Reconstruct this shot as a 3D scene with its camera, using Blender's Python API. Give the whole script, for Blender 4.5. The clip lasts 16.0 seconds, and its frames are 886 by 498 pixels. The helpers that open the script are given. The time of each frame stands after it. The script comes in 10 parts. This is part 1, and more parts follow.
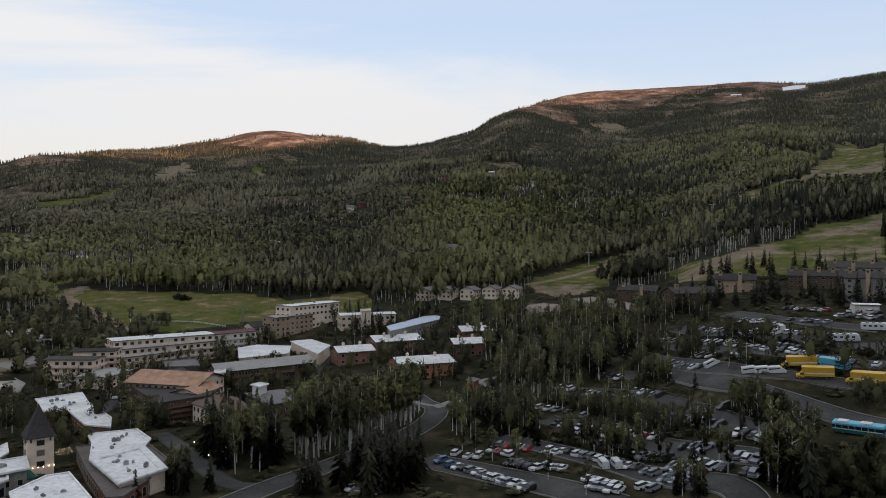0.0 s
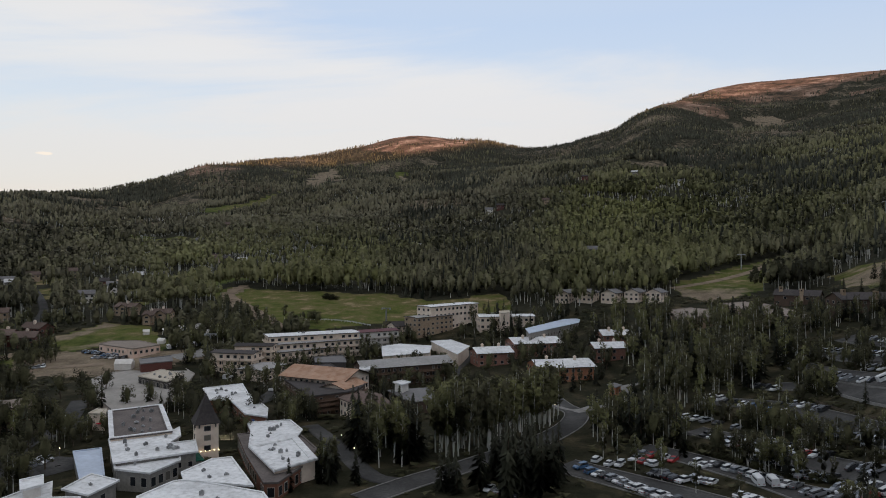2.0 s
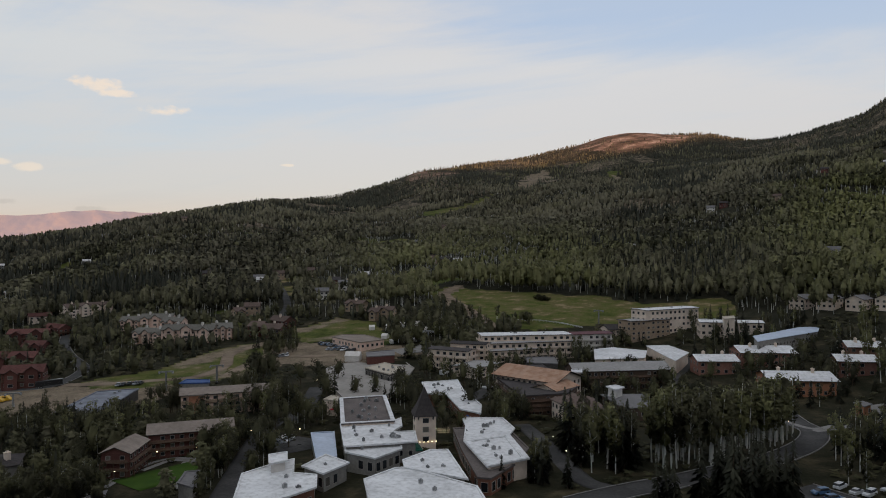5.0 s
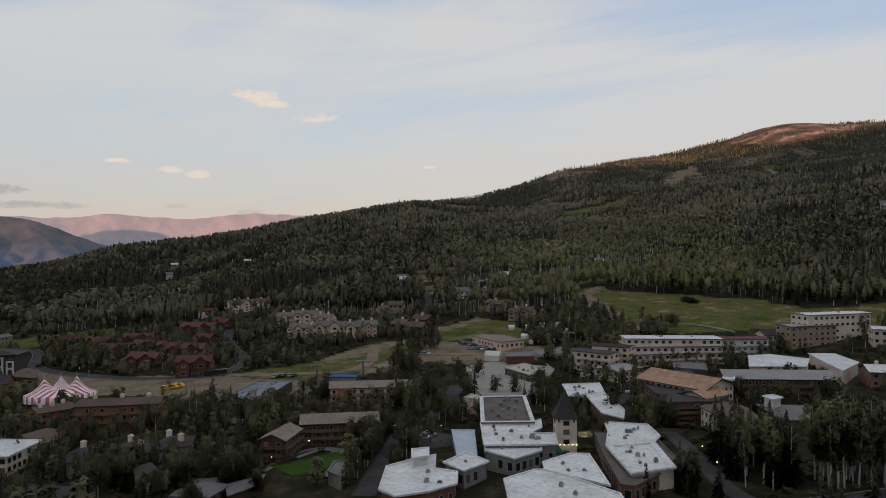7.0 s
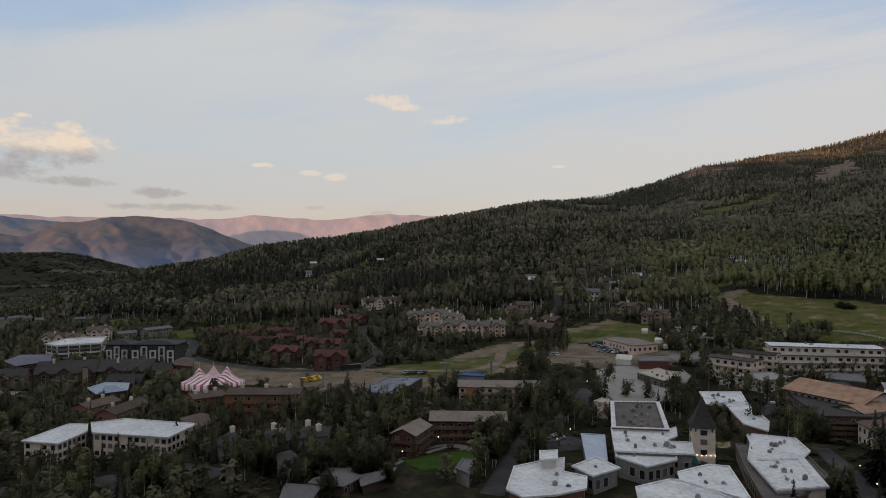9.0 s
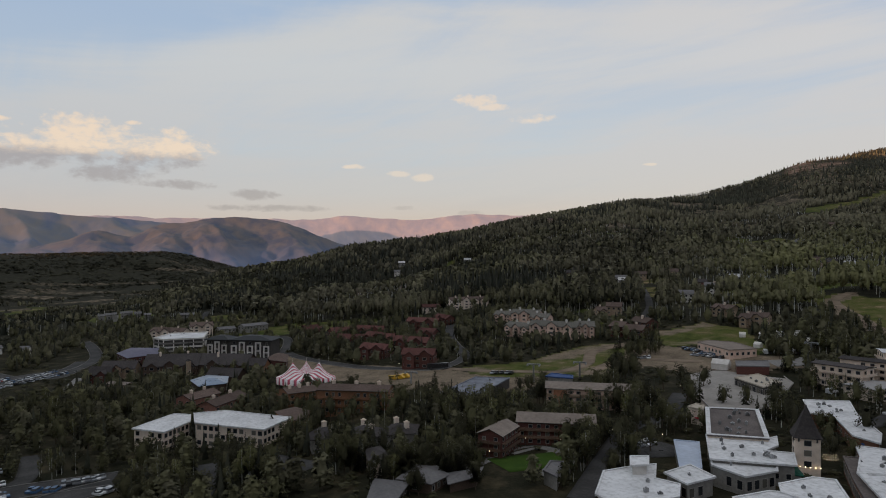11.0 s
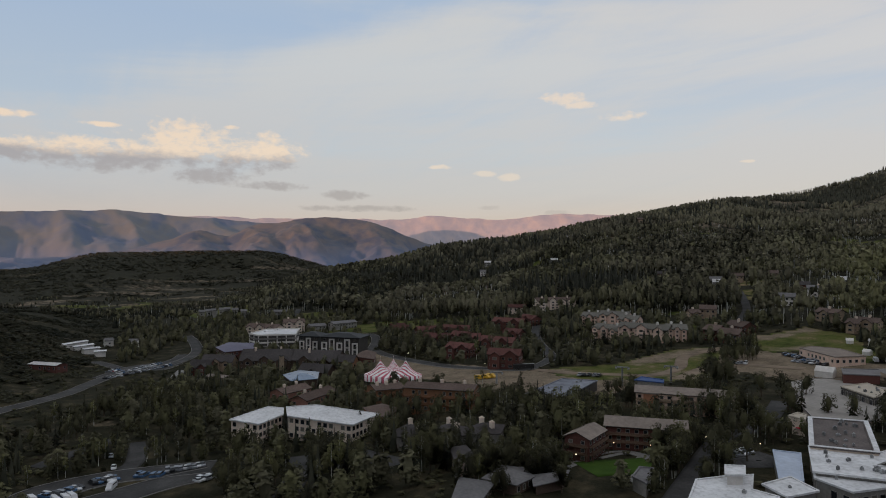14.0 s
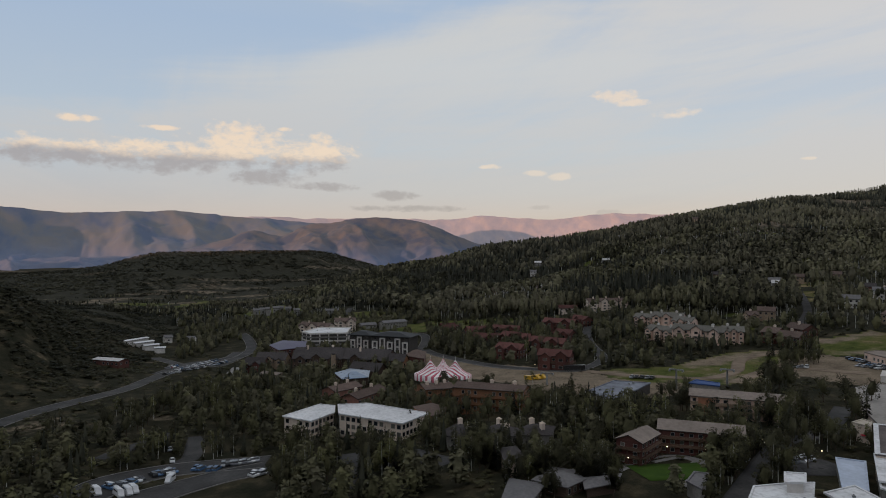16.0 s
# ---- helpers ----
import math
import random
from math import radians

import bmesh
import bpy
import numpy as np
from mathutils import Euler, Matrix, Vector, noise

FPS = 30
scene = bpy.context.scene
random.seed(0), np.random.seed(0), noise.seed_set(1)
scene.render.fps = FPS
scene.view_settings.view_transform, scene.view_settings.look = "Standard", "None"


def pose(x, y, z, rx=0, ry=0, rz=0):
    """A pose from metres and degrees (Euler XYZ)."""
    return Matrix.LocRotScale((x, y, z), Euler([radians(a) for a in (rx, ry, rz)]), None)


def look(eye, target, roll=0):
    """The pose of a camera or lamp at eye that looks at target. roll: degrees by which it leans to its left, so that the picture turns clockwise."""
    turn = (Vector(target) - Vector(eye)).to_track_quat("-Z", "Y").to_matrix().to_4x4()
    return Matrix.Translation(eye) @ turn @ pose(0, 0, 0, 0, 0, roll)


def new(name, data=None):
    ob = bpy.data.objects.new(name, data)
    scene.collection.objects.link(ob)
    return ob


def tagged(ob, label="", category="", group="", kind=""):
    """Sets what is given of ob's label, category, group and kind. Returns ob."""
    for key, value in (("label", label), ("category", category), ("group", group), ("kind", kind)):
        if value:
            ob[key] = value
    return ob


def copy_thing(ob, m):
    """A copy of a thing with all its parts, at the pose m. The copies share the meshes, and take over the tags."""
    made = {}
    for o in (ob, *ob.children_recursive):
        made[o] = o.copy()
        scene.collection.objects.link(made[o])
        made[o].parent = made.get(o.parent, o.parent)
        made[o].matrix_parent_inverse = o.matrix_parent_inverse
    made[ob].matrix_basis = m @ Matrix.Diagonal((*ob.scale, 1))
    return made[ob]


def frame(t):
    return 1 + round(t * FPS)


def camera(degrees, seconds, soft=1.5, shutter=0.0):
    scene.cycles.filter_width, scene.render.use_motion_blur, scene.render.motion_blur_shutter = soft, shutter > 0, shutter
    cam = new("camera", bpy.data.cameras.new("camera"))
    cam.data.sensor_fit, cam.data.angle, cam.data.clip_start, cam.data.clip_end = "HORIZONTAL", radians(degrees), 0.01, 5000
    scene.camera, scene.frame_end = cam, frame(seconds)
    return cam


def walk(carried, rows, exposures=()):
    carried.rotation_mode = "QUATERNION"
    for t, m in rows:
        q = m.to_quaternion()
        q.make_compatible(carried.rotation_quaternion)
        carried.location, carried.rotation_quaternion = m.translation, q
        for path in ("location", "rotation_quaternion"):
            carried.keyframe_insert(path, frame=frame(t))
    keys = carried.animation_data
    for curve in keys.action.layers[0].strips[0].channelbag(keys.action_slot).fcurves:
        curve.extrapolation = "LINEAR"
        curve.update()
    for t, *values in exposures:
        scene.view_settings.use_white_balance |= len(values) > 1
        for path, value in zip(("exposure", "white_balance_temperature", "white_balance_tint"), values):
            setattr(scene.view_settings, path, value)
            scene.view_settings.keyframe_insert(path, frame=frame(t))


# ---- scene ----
cam = camera(64.47, 16.0, soft=1.0)
EYE = 62.5
# seconds, yaw, pitch, roll: a hovering camera that turns to its left
ROWS = [
    (0.0, 0.01, -0.21, -0.06),
    (0.5, 2.69, -0.16, -0.05),
    (1.0, 5.56, -0.12, -0.05),
    (1.5, 8.42, -0.11, -0.01),
    (2.0, 11.28, -0.06, 0.00),
    (2.5, 14.16, -0.06, 0.01),
    (3.0, 17.01, -0.05, -0.01),
    (3.5, 19.91, -0.03, -0.02),
    (4.0, 22.76, 0.01, 0.01),
    (6.5, 36.87, 0.07, 0.21),
    (7.0, 39.73, 0.09, 0.19),
    (7.5, 42.53, 0.12, 0.16),
    (8.0, 45.13, 0.12, 0.09),
    (8.5, 47.71, 0.12, 0.02),
    (9.0, 50.19, 0.11, -0.03),
    (11.5, 58.70, 0.08, -0.16),
    (12.0, 60.10, 0.07, -0.25),
    (12.5, 61.31, 0.07, -0.30),
    (13.0, 62.25, 0.06, -0.27),
    (13.5, 63.26, 0.05, -0.27),
    (14.0, 64.28, 0.05, -0.29),
    (14.5, 65.30, 0.06, -0.27),
    (15.0, 66.34, 0.04, -0.29),
    (15.5, 67.34, 0.04, -0.32),
    (16.0, 68.34, 0.02, -0.33),
]
walk(cam, [(t, pose(0, 0, EYE, 90 + pitch, roll, yaw)) for t, yaw, pitch, roll in ROWS],
     exposures=[(0.0, 0.31), (4.0, 0.03), (8.0, -0.15), (12.0, -0.19), (16.0, -0.18)])

# ---- world, sun ----
SUN_AZ, SUN_EL = 200.0, 3.0


def nodes_of(idblock):
    idblock.use_nodes = True
    nt = idblock.node_tree
    nt.nodes.clear()
    return nt


class Graph:
    """Small helper to wire shader nodes."""

    def __init__(self, idblock):
        self.nt = nodes_of(idblock)

    def node(self, kind, **props):
        n = self.nt.nodes.new(kind)
        for key, value in props.items():
            setattr(n, key, value)
        return n

    def put(self, sock, value):
        if isinstance(value, bpy.types.NodeSocket):
            self.nt.links.new(value, sock)
        elif value is not None:
            if sock.type == "RGBA" and len(value) == 3:
                value = (*value, 1)
            sock.default_value = value

    def math(self, op, a, b=None, c=None, clamp=False):
        n = self.node("ShaderNodeMath", operation=op, use_clamp=clamp)
        for k, v in enumerate((a, b, c)):
            if v is not None:
                self.put(n.inputs[k], v)
        return n.outputs[0]

    def noise(self, vec, scale, detail=4, rough=0.55, distort=0.0):
        n = self.node("ShaderNodeTexNoise")
        self.put(n.inputs["Vector"], vec)
        n.inputs["Scale"].default_value = scale
        n.inputs["Detail"].default_value = detail
        n.inputs["Roughness"].default_value = rough
        n.inputs["Distortion"].default_value = distort
        return n.outputs["Fac"]

    def ramp(self, fac, stops, smooth=False):
        n = self.node("ShaderNodeValToRGB")
        if smooth:
            n.color_ramp.interpolation = "EASE"
        els = n.color_ramp.elements
        while len(els) < len(stops):
            els.new(0.5)
        for e, (p, col) in zip(els, stops):
            e.position = p
            e.color = (*col, 1) if hasattr(col, "__len__") else (col, col, col, 1)
        self.put(n.inputs[0], fac)
        return n.outputs[0]

    def mix(self, fac, a, b, blend="MIX"):
        n = self.node("ShaderNodeMix", data_type="RGBA", blend_type=blend)
        self.put(n.inputs[0], fac)
        self.put(n.inputs[6], a)
        self.put(n.inputs[7], b)
        return n.outputs[2]

    def step(self, x, lo, hi):
        n = self.node("ShaderNodeMapRange", interpolation_type="SMOOTHSTEP")
        self.put(n.inputs[0], x)
        n.inputs[1].default_value, n.inputs[2].default_value = lo, hi
        return n.outputs[0]

    def scaled(self, vec, sx, sy, sz):
        n = self.node("ShaderNodeMapping")
        self.put(n.inputs[0], vec)
        n.inputs[3].default_value = (sx, sy, sz)
        return n.outputs[0]

    def join(self, x, y, z):
        n = self.node("ShaderNodeCombineXYZ")
        for k, v in enumerate((x, y, z)):
            self.put(n.inputs[k], v)
        return n.outputs[0]


def make_world():
    w = bpy.data.worlds.new("evening_sky")
    scene.world = w
    g = Graph(w)
    sky = g.node("ShaderNodeTexSky", sky_type="NISHITA", sun_disc=False)
    sky.sun_elevation, sky.sun_rotation = radians(SUN_EL), radians(-SUN_AZ)
    sky.altitude, sky.dust_density, sky.ozone_density = 2500, 3.0, 0.3
    co = g.node("ShaderNodeTexCoord").outputs["Generated"]
    sep = g.node("ShaderNodeSeparateXYZ")
    g.put(sep.inputs[0], co)
    dx, dy, dz = sep.outputs
    up = g.math("MAXIMUM", dz, 0.0)
    # veil of high cloud, laid out on a plane overhead
    den = g.math("ADD", up, 0.12)
    px, py = g.math("DIVIDE", dx, den), g.math("DIVIDE", dy, den)
    plane = g.join(px, py, 0.0)
    az = g.math("MULTIPLY", g.math("ARCTAN2", g.math("MULTIPLY", dx, -1.0), dy), 57.2958)
    el = g.math("MULTIPLY", g.math("ARCSINE", dz), 57.2958)
    sph = g.join(az, el, 0.0)
    streak = g.noise(g.scaled(plane, 0.55, 1.6, 1), 1.1, 8, 0.62, 0.7)
    broad = g.noise(g.scaled(plane, 0.35, 0.55, 1), 0.6, 3, 0.5)
    wisp = g.noise(g.scaled(g.join(g.math("ADD", az, g.math("MULTIPLY", el, 2.2)), el, 0.0), 0.02, 0.11, 1), 1.0, 8, 0.6, 0.5)
    # the veil's upper edge climbs towards the valley, then breaks up into bands
    rim = g.ramp(g.math("ADD", g.math("DIVIDE", az, 200.0), 0.5), [(0.30, 0.40), (0.34, 0.38), (0.44, 0.52), (0.54, 0.66), (0.62, 0.74), (0.68, 0.80), (0.80, 0.84), (0.90, 0.55), (0.98, 0.42)])
    under = g.math("MULTIPLY", g.math("SUBTRACT", g.math("MULTIPLY", rim, 25.0), el), 0.20)
    under = g.math("MINIMUM", g.math("MAXIMUM", under, -0.35), g.math("SUBTRACT", 0.75, g.math("MULTIPLY", g.step(az, 22.0, 48.0), 0.34)))
    veil = g.math("ADD", g.math("MULTIPLY", g.math("SUBTRACT", streak, 0.5), 1.2), g.math("MULTIPLY", g.math("SUBTRACT", broad, 0.5), 0.8))
    veil = g.math("ADD", veil, g.math("MULTIPLY", g.math("SUBTRACT", wisp, 0.5), 2.6))
    veil = g.step(g.math("ADD", veil, g.math("ADD", under, 0.30)), 0.05, 0.95)
    base = g.ramp(up, [(0.0, (0.70, 0.52, 0.47)), (0.03, (0.62, 0.51, 0.48)), (0.07, (0.58, 0.538, 0.575)), (0.14, (0.575, 0.632, 0.725)),
                       (0.30, (0.47, 0.57, 0.755)), (0.48, (0.56, 0.61, 0.71)), (0.65, (0.64, 0.66, 0.72)), (1.0, (0.70, 0.71, 0.76))])
    cloud = g.ramp(up, [(0.0, (0.70, 0.52, 0.465)), (0.035, (0.645, 0.535, 0.53)), (0.08, (0.63, 0.582, 0.605)), (0.25, (0.728, 0.70, 0.705)), (0.48, (0.815, 0.735, 0.68)), (0.65, (0.90, 0.775, 0.70)), (1.0, (0.96, 0.81, 0.725))])
    col = g.mix(g.math("MULTIPLY", veil, 0.95), base, cloud)
    col = g.mix(g.step(az, 20.0, 75.0), col, (0.965, 1.012, 1.02), "MULTIPLY")
    # evening cumulus: banks given by azimuth and height, broken up by noise
    puff = g.noise(g.scaled(sph, 0.52, 0.80, 1), 1.0, 7, 0.56, 0.25)
    fray = g.noise(g.scaled(sph, 1.5, 2.6, 1), 1.0, 6, 0.55, 0.2)
    mass = None
    for a, e, wa, we in ((90.0, 6.9, 7.2, 1.35), (84.6, 7.9, 3.6, 1.9), (79.0, 7.5, 3.8, 1.6), (97.5, 6.8, 5.0, 1.1), (82.4, 5.6, 3.2, 0.75), (77.6, 5.0, 2.6, 0.40), (72.3, 4.3, 1.9, 0.42), (54.6, 12.0, 2.3, 0.50), (53.2, 11.5, 1.5, 0.35), (50.0, 10.5, 1.8, 0.40),
                         (60.9, 6.2, 1.0, 0.26), (58.9, 5.9, 0.9, 0.36), (60.5, 3.4, 1.3, 0.22), (55.0, 3.0, 1.2, 0.25), (71.0, 3.3, 5.0, 0.30), (96.0, 9.3, 1.4, 0.3), (81.0, 9.4, 0.7, 0.2), (90.5, 9.0, 1.6, 0.2), (64.5, 6.7, 1.0, 0.2), (40.9, 6.7, 0.5, 0.12)):
        qa = g.math("DIVIDE", g.math("SUBTRACT", az, a), wa)
        qe = g.math("DIVIDE", g.math("SUBTRACT", el, e), we)
        q = g.math("SUBTRACT", 1.0, g.math("ADD", g.math("MULTIPLY", qa, qa), g.math("MULTIPLY", qe, qe)))
        mass = q if mass is None else g.math("MAXIMUM", mass, q)
    body = g.step(g.math("ADD", g.math("MULTIPLY", g.math("MAXIMUM", mass, -1.2), 0.75), g.math("ADD", g.math("SUBTRACT", g.math("MULTIPLY", puff, 2.6), 1.80), g.math("MULTIPLY", fray, 1.3))), 0.0, 0.95)
    top = g.noise(g.scaled(sph, 0.35, 0.9, 1), 0.9, 5, 0.6)
    lit = g.step(g.math("ADD", g.math("ADD", g.math("MULTIPLY", g.math("SUBTRACT", el, 7.0), 0.50), g.math("MULTIPLY", g.step(az, 67.0, 63.0), 1.3)), g.math("ADD", g.math("MULTIPLY", top, 0.7), g.math("MULTIPLY", fray, 0.3))), 0.30, 0.80)
    puffs = g.mix(lit, (0.42, 0.385, 0.42), (1.04, 0.81, 0.62))
    col = g.mix(g.math("MULTIPLY", body, g.math("SUBTRACT", 0.9, g.math("MULTIPLY", g.step(az, 69.0, 62.0), g.math("SUBTRACT", 0.45, g.math("MULTIPLY", g.step(el, 9.0, 11.0), 0.25))))), col, puffs)
    lamp = g.node("ShaderNodeBackground")
    g.put(lamp.inputs[0], sky.outputs[0])
    lamp.inputs[1].default_value = 0.035
    glow = g.node("ShaderNodeBackground")
    g.put(glow.inputs[0], col)
    glow.inputs[1].default_value = 0.87
    both = g.node("ShaderNodeAddShader")
    g.nt.links.new(lamp.outputs[0], both.inputs[0])
    g.nt.links.new(glow.outputs[0], both.inputs[1])
    out = g.node("ShaderNodeOutputWorld")
    g.nt.links.new(both.outputs[0], out.inputs[0])


make_world()
sun = new("sun", bpy.data.lights.new("sun", "SUN"))
sun.data.energy, sun.data.angle, sun.data.color = 5.0, radians(0.5), (1.0, 0.52, 0.31)
sun.matrix_world = look((0, 0, 0), (math.sin(radians(SUN_AZ)), -math.cos(radians(SUN_AZ)), -math.tan(radians(SUN_EL))))

# ---- the lie of the land, in polar form round the hover point: azimuth (degrees, to the left of +y) and distance ----
PROFILES = {}


def reach(r):
    """Plan distance: at 4:5 near by, drawn in towards the horizon."""
    r = np.asarray(r, float)
    return np.where(r < 900, 1.25 * r, 1125 + (r - 900) * (4880 - 1125) / 3900)


def profile(az, *pairs):
    """Distances and heights at 4:5, with the eye at 50."""
    r, z = np.array(pairs[0::2], float), np.array(pairs[1::2], float)
    k = reach(r) / np.maximum(r, 1e-6)
    k[0] = 1.25
    PROFILES[az] = (reach(r), EYE + (z - 50) * k)


profile(-40, 0, 0, 110, 4, 160, 15, 200, 21, 240, 26, 290, 30, 330, 33, 450, 58, 700, 112, 2200, 390, 4300, 936, 4800, 900)
profile(-30, 0, 0, 110, 2, 165, 12, 200, 17.5, 240, 22.5, 290, 27, 330, 29.5, 450, 53, 700, 101, 2200, 377, 4300, 936, 4800, 900)
profile(-24, 0, 0, 110, 3, 135, 6, 165, 11, 205, 17, 235, 20.5, 290, 24.6, 330, 29.5, 450, 51, 700, 95, 2200, 395, 4150, 925, 4800, 880)
profile(-15, 0, 0, 145, 1.5, 190, 3.5, 225, 7, 275, 12, 310, 16.5, 480, 31, 750, 74, 1500, 215, 2500, 460, 3900, 896, 4800, 850)
profile(0, 0, 0, 145, 0, 215, 0, 290, 3.6, 400, 18, 460, 28, 800, 76, 1300, 166, 2000, 293, 3000, 511, 4800, 300)
profile(15, 0, 0, 155, 0.5, 200, 0.4, 290, 0.7, 400, 11, 450, 19, 800, 57, 1400, 149, 2200, 291, 3200, 550, 4800, 300)
profile(30, 0, 0, 180, 0, 270, 1.0, 330, 4, 420, 12, 520, 21, 900, 50, 1500, 124, 2600, 342, 4800, 200)
profile(45, 0, 0, 150, -1.8, 200, -1.4, 240, -0.6, 300, -0.4, 380, 1.4, 480, 8, 650, 19, 1000, 50, 1400, 96, 1800, 150, 3000, 60, 4800, 0)
profile(60, 0, 0, 155, -1.6, 200, -3.5, 250, -4, 310, -5, 360, -5.6, 470, -4.4, 560, -1.8, 850, 11, 1200, 42, 1500, 74, 2500, 0, 4800, -40)
profile(70, 0, 0, 160, -5, 230, -8.6, 330, -13, 450, -14, 600, -12, 750, -9, 1100, 10, 1500, 30, 2300, -40, 4800, -60)
profile(80, 0, 0, 175, -9, 260, -13, 390, -17, 580, -18, 800, -18, 1300, -27, 1700, -40, 2600, 43, 3200, -20, 4800, -60)
profile(90, 0, 0, 195, -12.5, 270, -14, 360, -17, 480, -21, 720, -25, 1100, -31, 1500, -38, 2600, 35, 3200, -20, 4800, -60)
profile(95, 0, 0, 198, -11, 265, -13.5, 335, -15.5, 410, -17, 620, -8, 850, -14, 1200, -33, 1500, -40, 2600, -22, 3200, -40, 4800, -60)
profile(100, 0, 0, 200, -9, 260, -13, 310, -14, 340, -12, 520, 22, 700, 6, 1000, -25, 1500, -40, 2600, -45, 4800, -60)
profile(110, 0, 0, 200, -4, 260, -6, 320, 4, 520, 45, 900, 30, 1500, -20, 2600, -20, 4800, -60)
profile(140, 0, 0, 300, 0, 700, 60, 1400, 200, 2200, 150, 4800, 0)
# unseen ridge behind the camera, added to keep low sun off the valley
profile(180, 0, 0, 300, 0, 700, 120, 1450, 490, 2600, 430, 4800, 250)
profile(250, 0, 0, 300, 5, 900, 200, 3300, 1050, 4800, 1200)
profile(290, 0, 0, 300, 10, 900, 120, 3300, 600, 4800, 700)

# the crest of the main mountain against the sky: azimuth, tangent of its height
SKYLINE = ((-40, .214), (-32.2, .2095), (-27.5, .2060), (-24.5, .2130), (-20.5, .2150), (-13.4, .2155), (-10.5, .2110), (-8.06, .2030), (-6.2, .1950), (-4.42, .1830),
           (-3.4, .1740), (-2.58, .1640), (0.18, .1520), (2.2, .1440), (4.3, .1400), (6.0, .1440), (7.97, .1520), (9.2, .1530), (10.5, .1545), (13.3, .1590), (15.2, .1560),
           (17.2, .1470), (23.2, .1240), (27.7, .1145), (30.2, .1095), (31.5, .1010), (33.65, .0870), (37.1, .0730), (40, .0665), (43.15, .0600), (45, .0530),
           (49, .0420), (53.5, .0280), (60.2, .0090), (64.4, .0010), (68.5, -.0160), (72.7, -.0310), (76.8, -.0450))


def knots(x, xs, ys):
    """Smooth monotone interpolation between knots."""
    xs, ys = np.asarray(xs, float), np.asarray(ys, float)
    h, d = np.diff(xs), np.diff(ys) / np.diff(xs)
    m = np.zeros(len(xs))
    m[0], m[-1] = d[0], d[-1]
    same = d[:-1] * d[1:] > 0
    w1, w2 = 2 * h[1:] + h[:-1], h[1:] + 2 * h[:-1]
    with np.errstate(divide="ignore", invalid="ignore"):
        inner = (w1 + w2) / (w1 / d[:-1] + w2 / d[1:])
    m[1:-1] = np.where(same, inner, 0)
    x = np.clip(x, xs[0], xs[-1])
    k = np.clip(np.searchsorted(xs, x) - 1, 0, len(xs) - 2)
    t = (x - xs[k]) / h[k]
    return ((1 + 2 * t) * (1 - t) ** 2 * ys[k] + t * (1 - t) ** 2 * h[k] * m[k] + t * t * (3 - 2 * t) * ys[k + 1] + t * t * (t - 1) * h[k] * m[k + 1])


def hashed(ix, iy, seed):
    n = (ix * 374761393 + iy * 668265263 + seed * 974634777) & 0xFFFFFFFF
    n = ((n ^ (n >> 13)) * 1274126177) & 0xFFFFFFFF
    return ((n ^ (n >> 16)) & 0xFFFF) / 65535.0


def rough(x, y, size, seed=1, octaves=4):
    """Value noise in -1..1 at a feature size in metres."""
    total, amp, norm = 0.0, 1.0, 0.0
    for o in range(octaves):
        u, v = np.asarray(x) / size * 2 ** o + 1000.5, np.asarray(y) / size * 2 ** o + 1000.5
        iu, iv = np.floor(u).astype(np.int64), np.floor(v).astype(np.int64)
        fu, fv = u - iu, v - iv
        fu, fv = fu * fu * (3 - 2 * fu), fv * fv * (3 - 2 * fv)
        a = hashed(iu, iv, seed + o) * (1 - fu) + hashed(iu + 1, iv, seed + o) * fu
        b = hashed(iu, iv + 1, seed + o) * (1 - fu) + hashed(iu + 1, iv + 1, seed + o) * fu
        total, norm, amp = total + amp * (2 * (a * (1 - fv) + b * fv) - 1), norm + amp, amp * 0.5
    return total / norm


RS = np.concatenate([[0, 20, 40], 50 * (4880 / 50) ** (np.arange(301) / 300)])
AZ = np.arange(-70, 290.01, 0.5)


def lay_of_the_land():
    keys = sorted(PROFILES)
    cols = np.array([knots(RS, *PROFILES[k]) for k in keys])
    wrap = [keys[-1] - 360] + keys + [keys[0] + 360]
    cols = np.vstack([cols[-1:], cols, cols[:1]])
    table = np.stack([knots(AZ, wrap, cols[:, j]) for j in range(len(RS))], 1)
    for i, a in enumerate(AZ):
        if -40 <= a <= 76.8:
            want = knots(np.array([a]), [s[0] for s in SKYLINE], [s[1] for s in SKYLINE])[0]
            far = RS > 1200 if a < 70 else (RS > 1200) & (RS < 2100)
            tan = (table[i] - EYE) / np.maximum(RS, 1)
            j = np.where(far, tan, -9).argmax()
            ramp = np.clip((RS / RS[j] - 0.45) / 0.5, 0, 1)
            if a > 70:
                ramp = ramp * np.clip((2400 - RS) / 500, 0, 1)
            ramp = ramp * ramp * (3 - 2 * ramp)
            table[i] += (want - tan[j]) * ramp * np.minimum(RS, RS[j])
    return table


LAND = lay_of_the_land()


CREST = ((-40, -10, 0, 20, 32, 40, 46, 60, 78), (4050, 3750, 3200, 3250, 2780, 2250, 2050, 1760, 1700))


def folds(x, y, r, a):
    """Gullies and spurs of the mountain side, in -1..1; none on the valley floor and on the crest."""
    show = np.clip((r - 720) / 500, 0, 1) * np.clip((1 - r / np.interp(a, *CREST)) / 0.3, 0, 1) * ((a > -42) & (a < 68))
    th = np.radians(a)
    return show * (0.9 - 2.6 * np.abs(rough(900 * th + 0.10 * r, 0.45 * r - 200 * th, 230, 211, 3)))


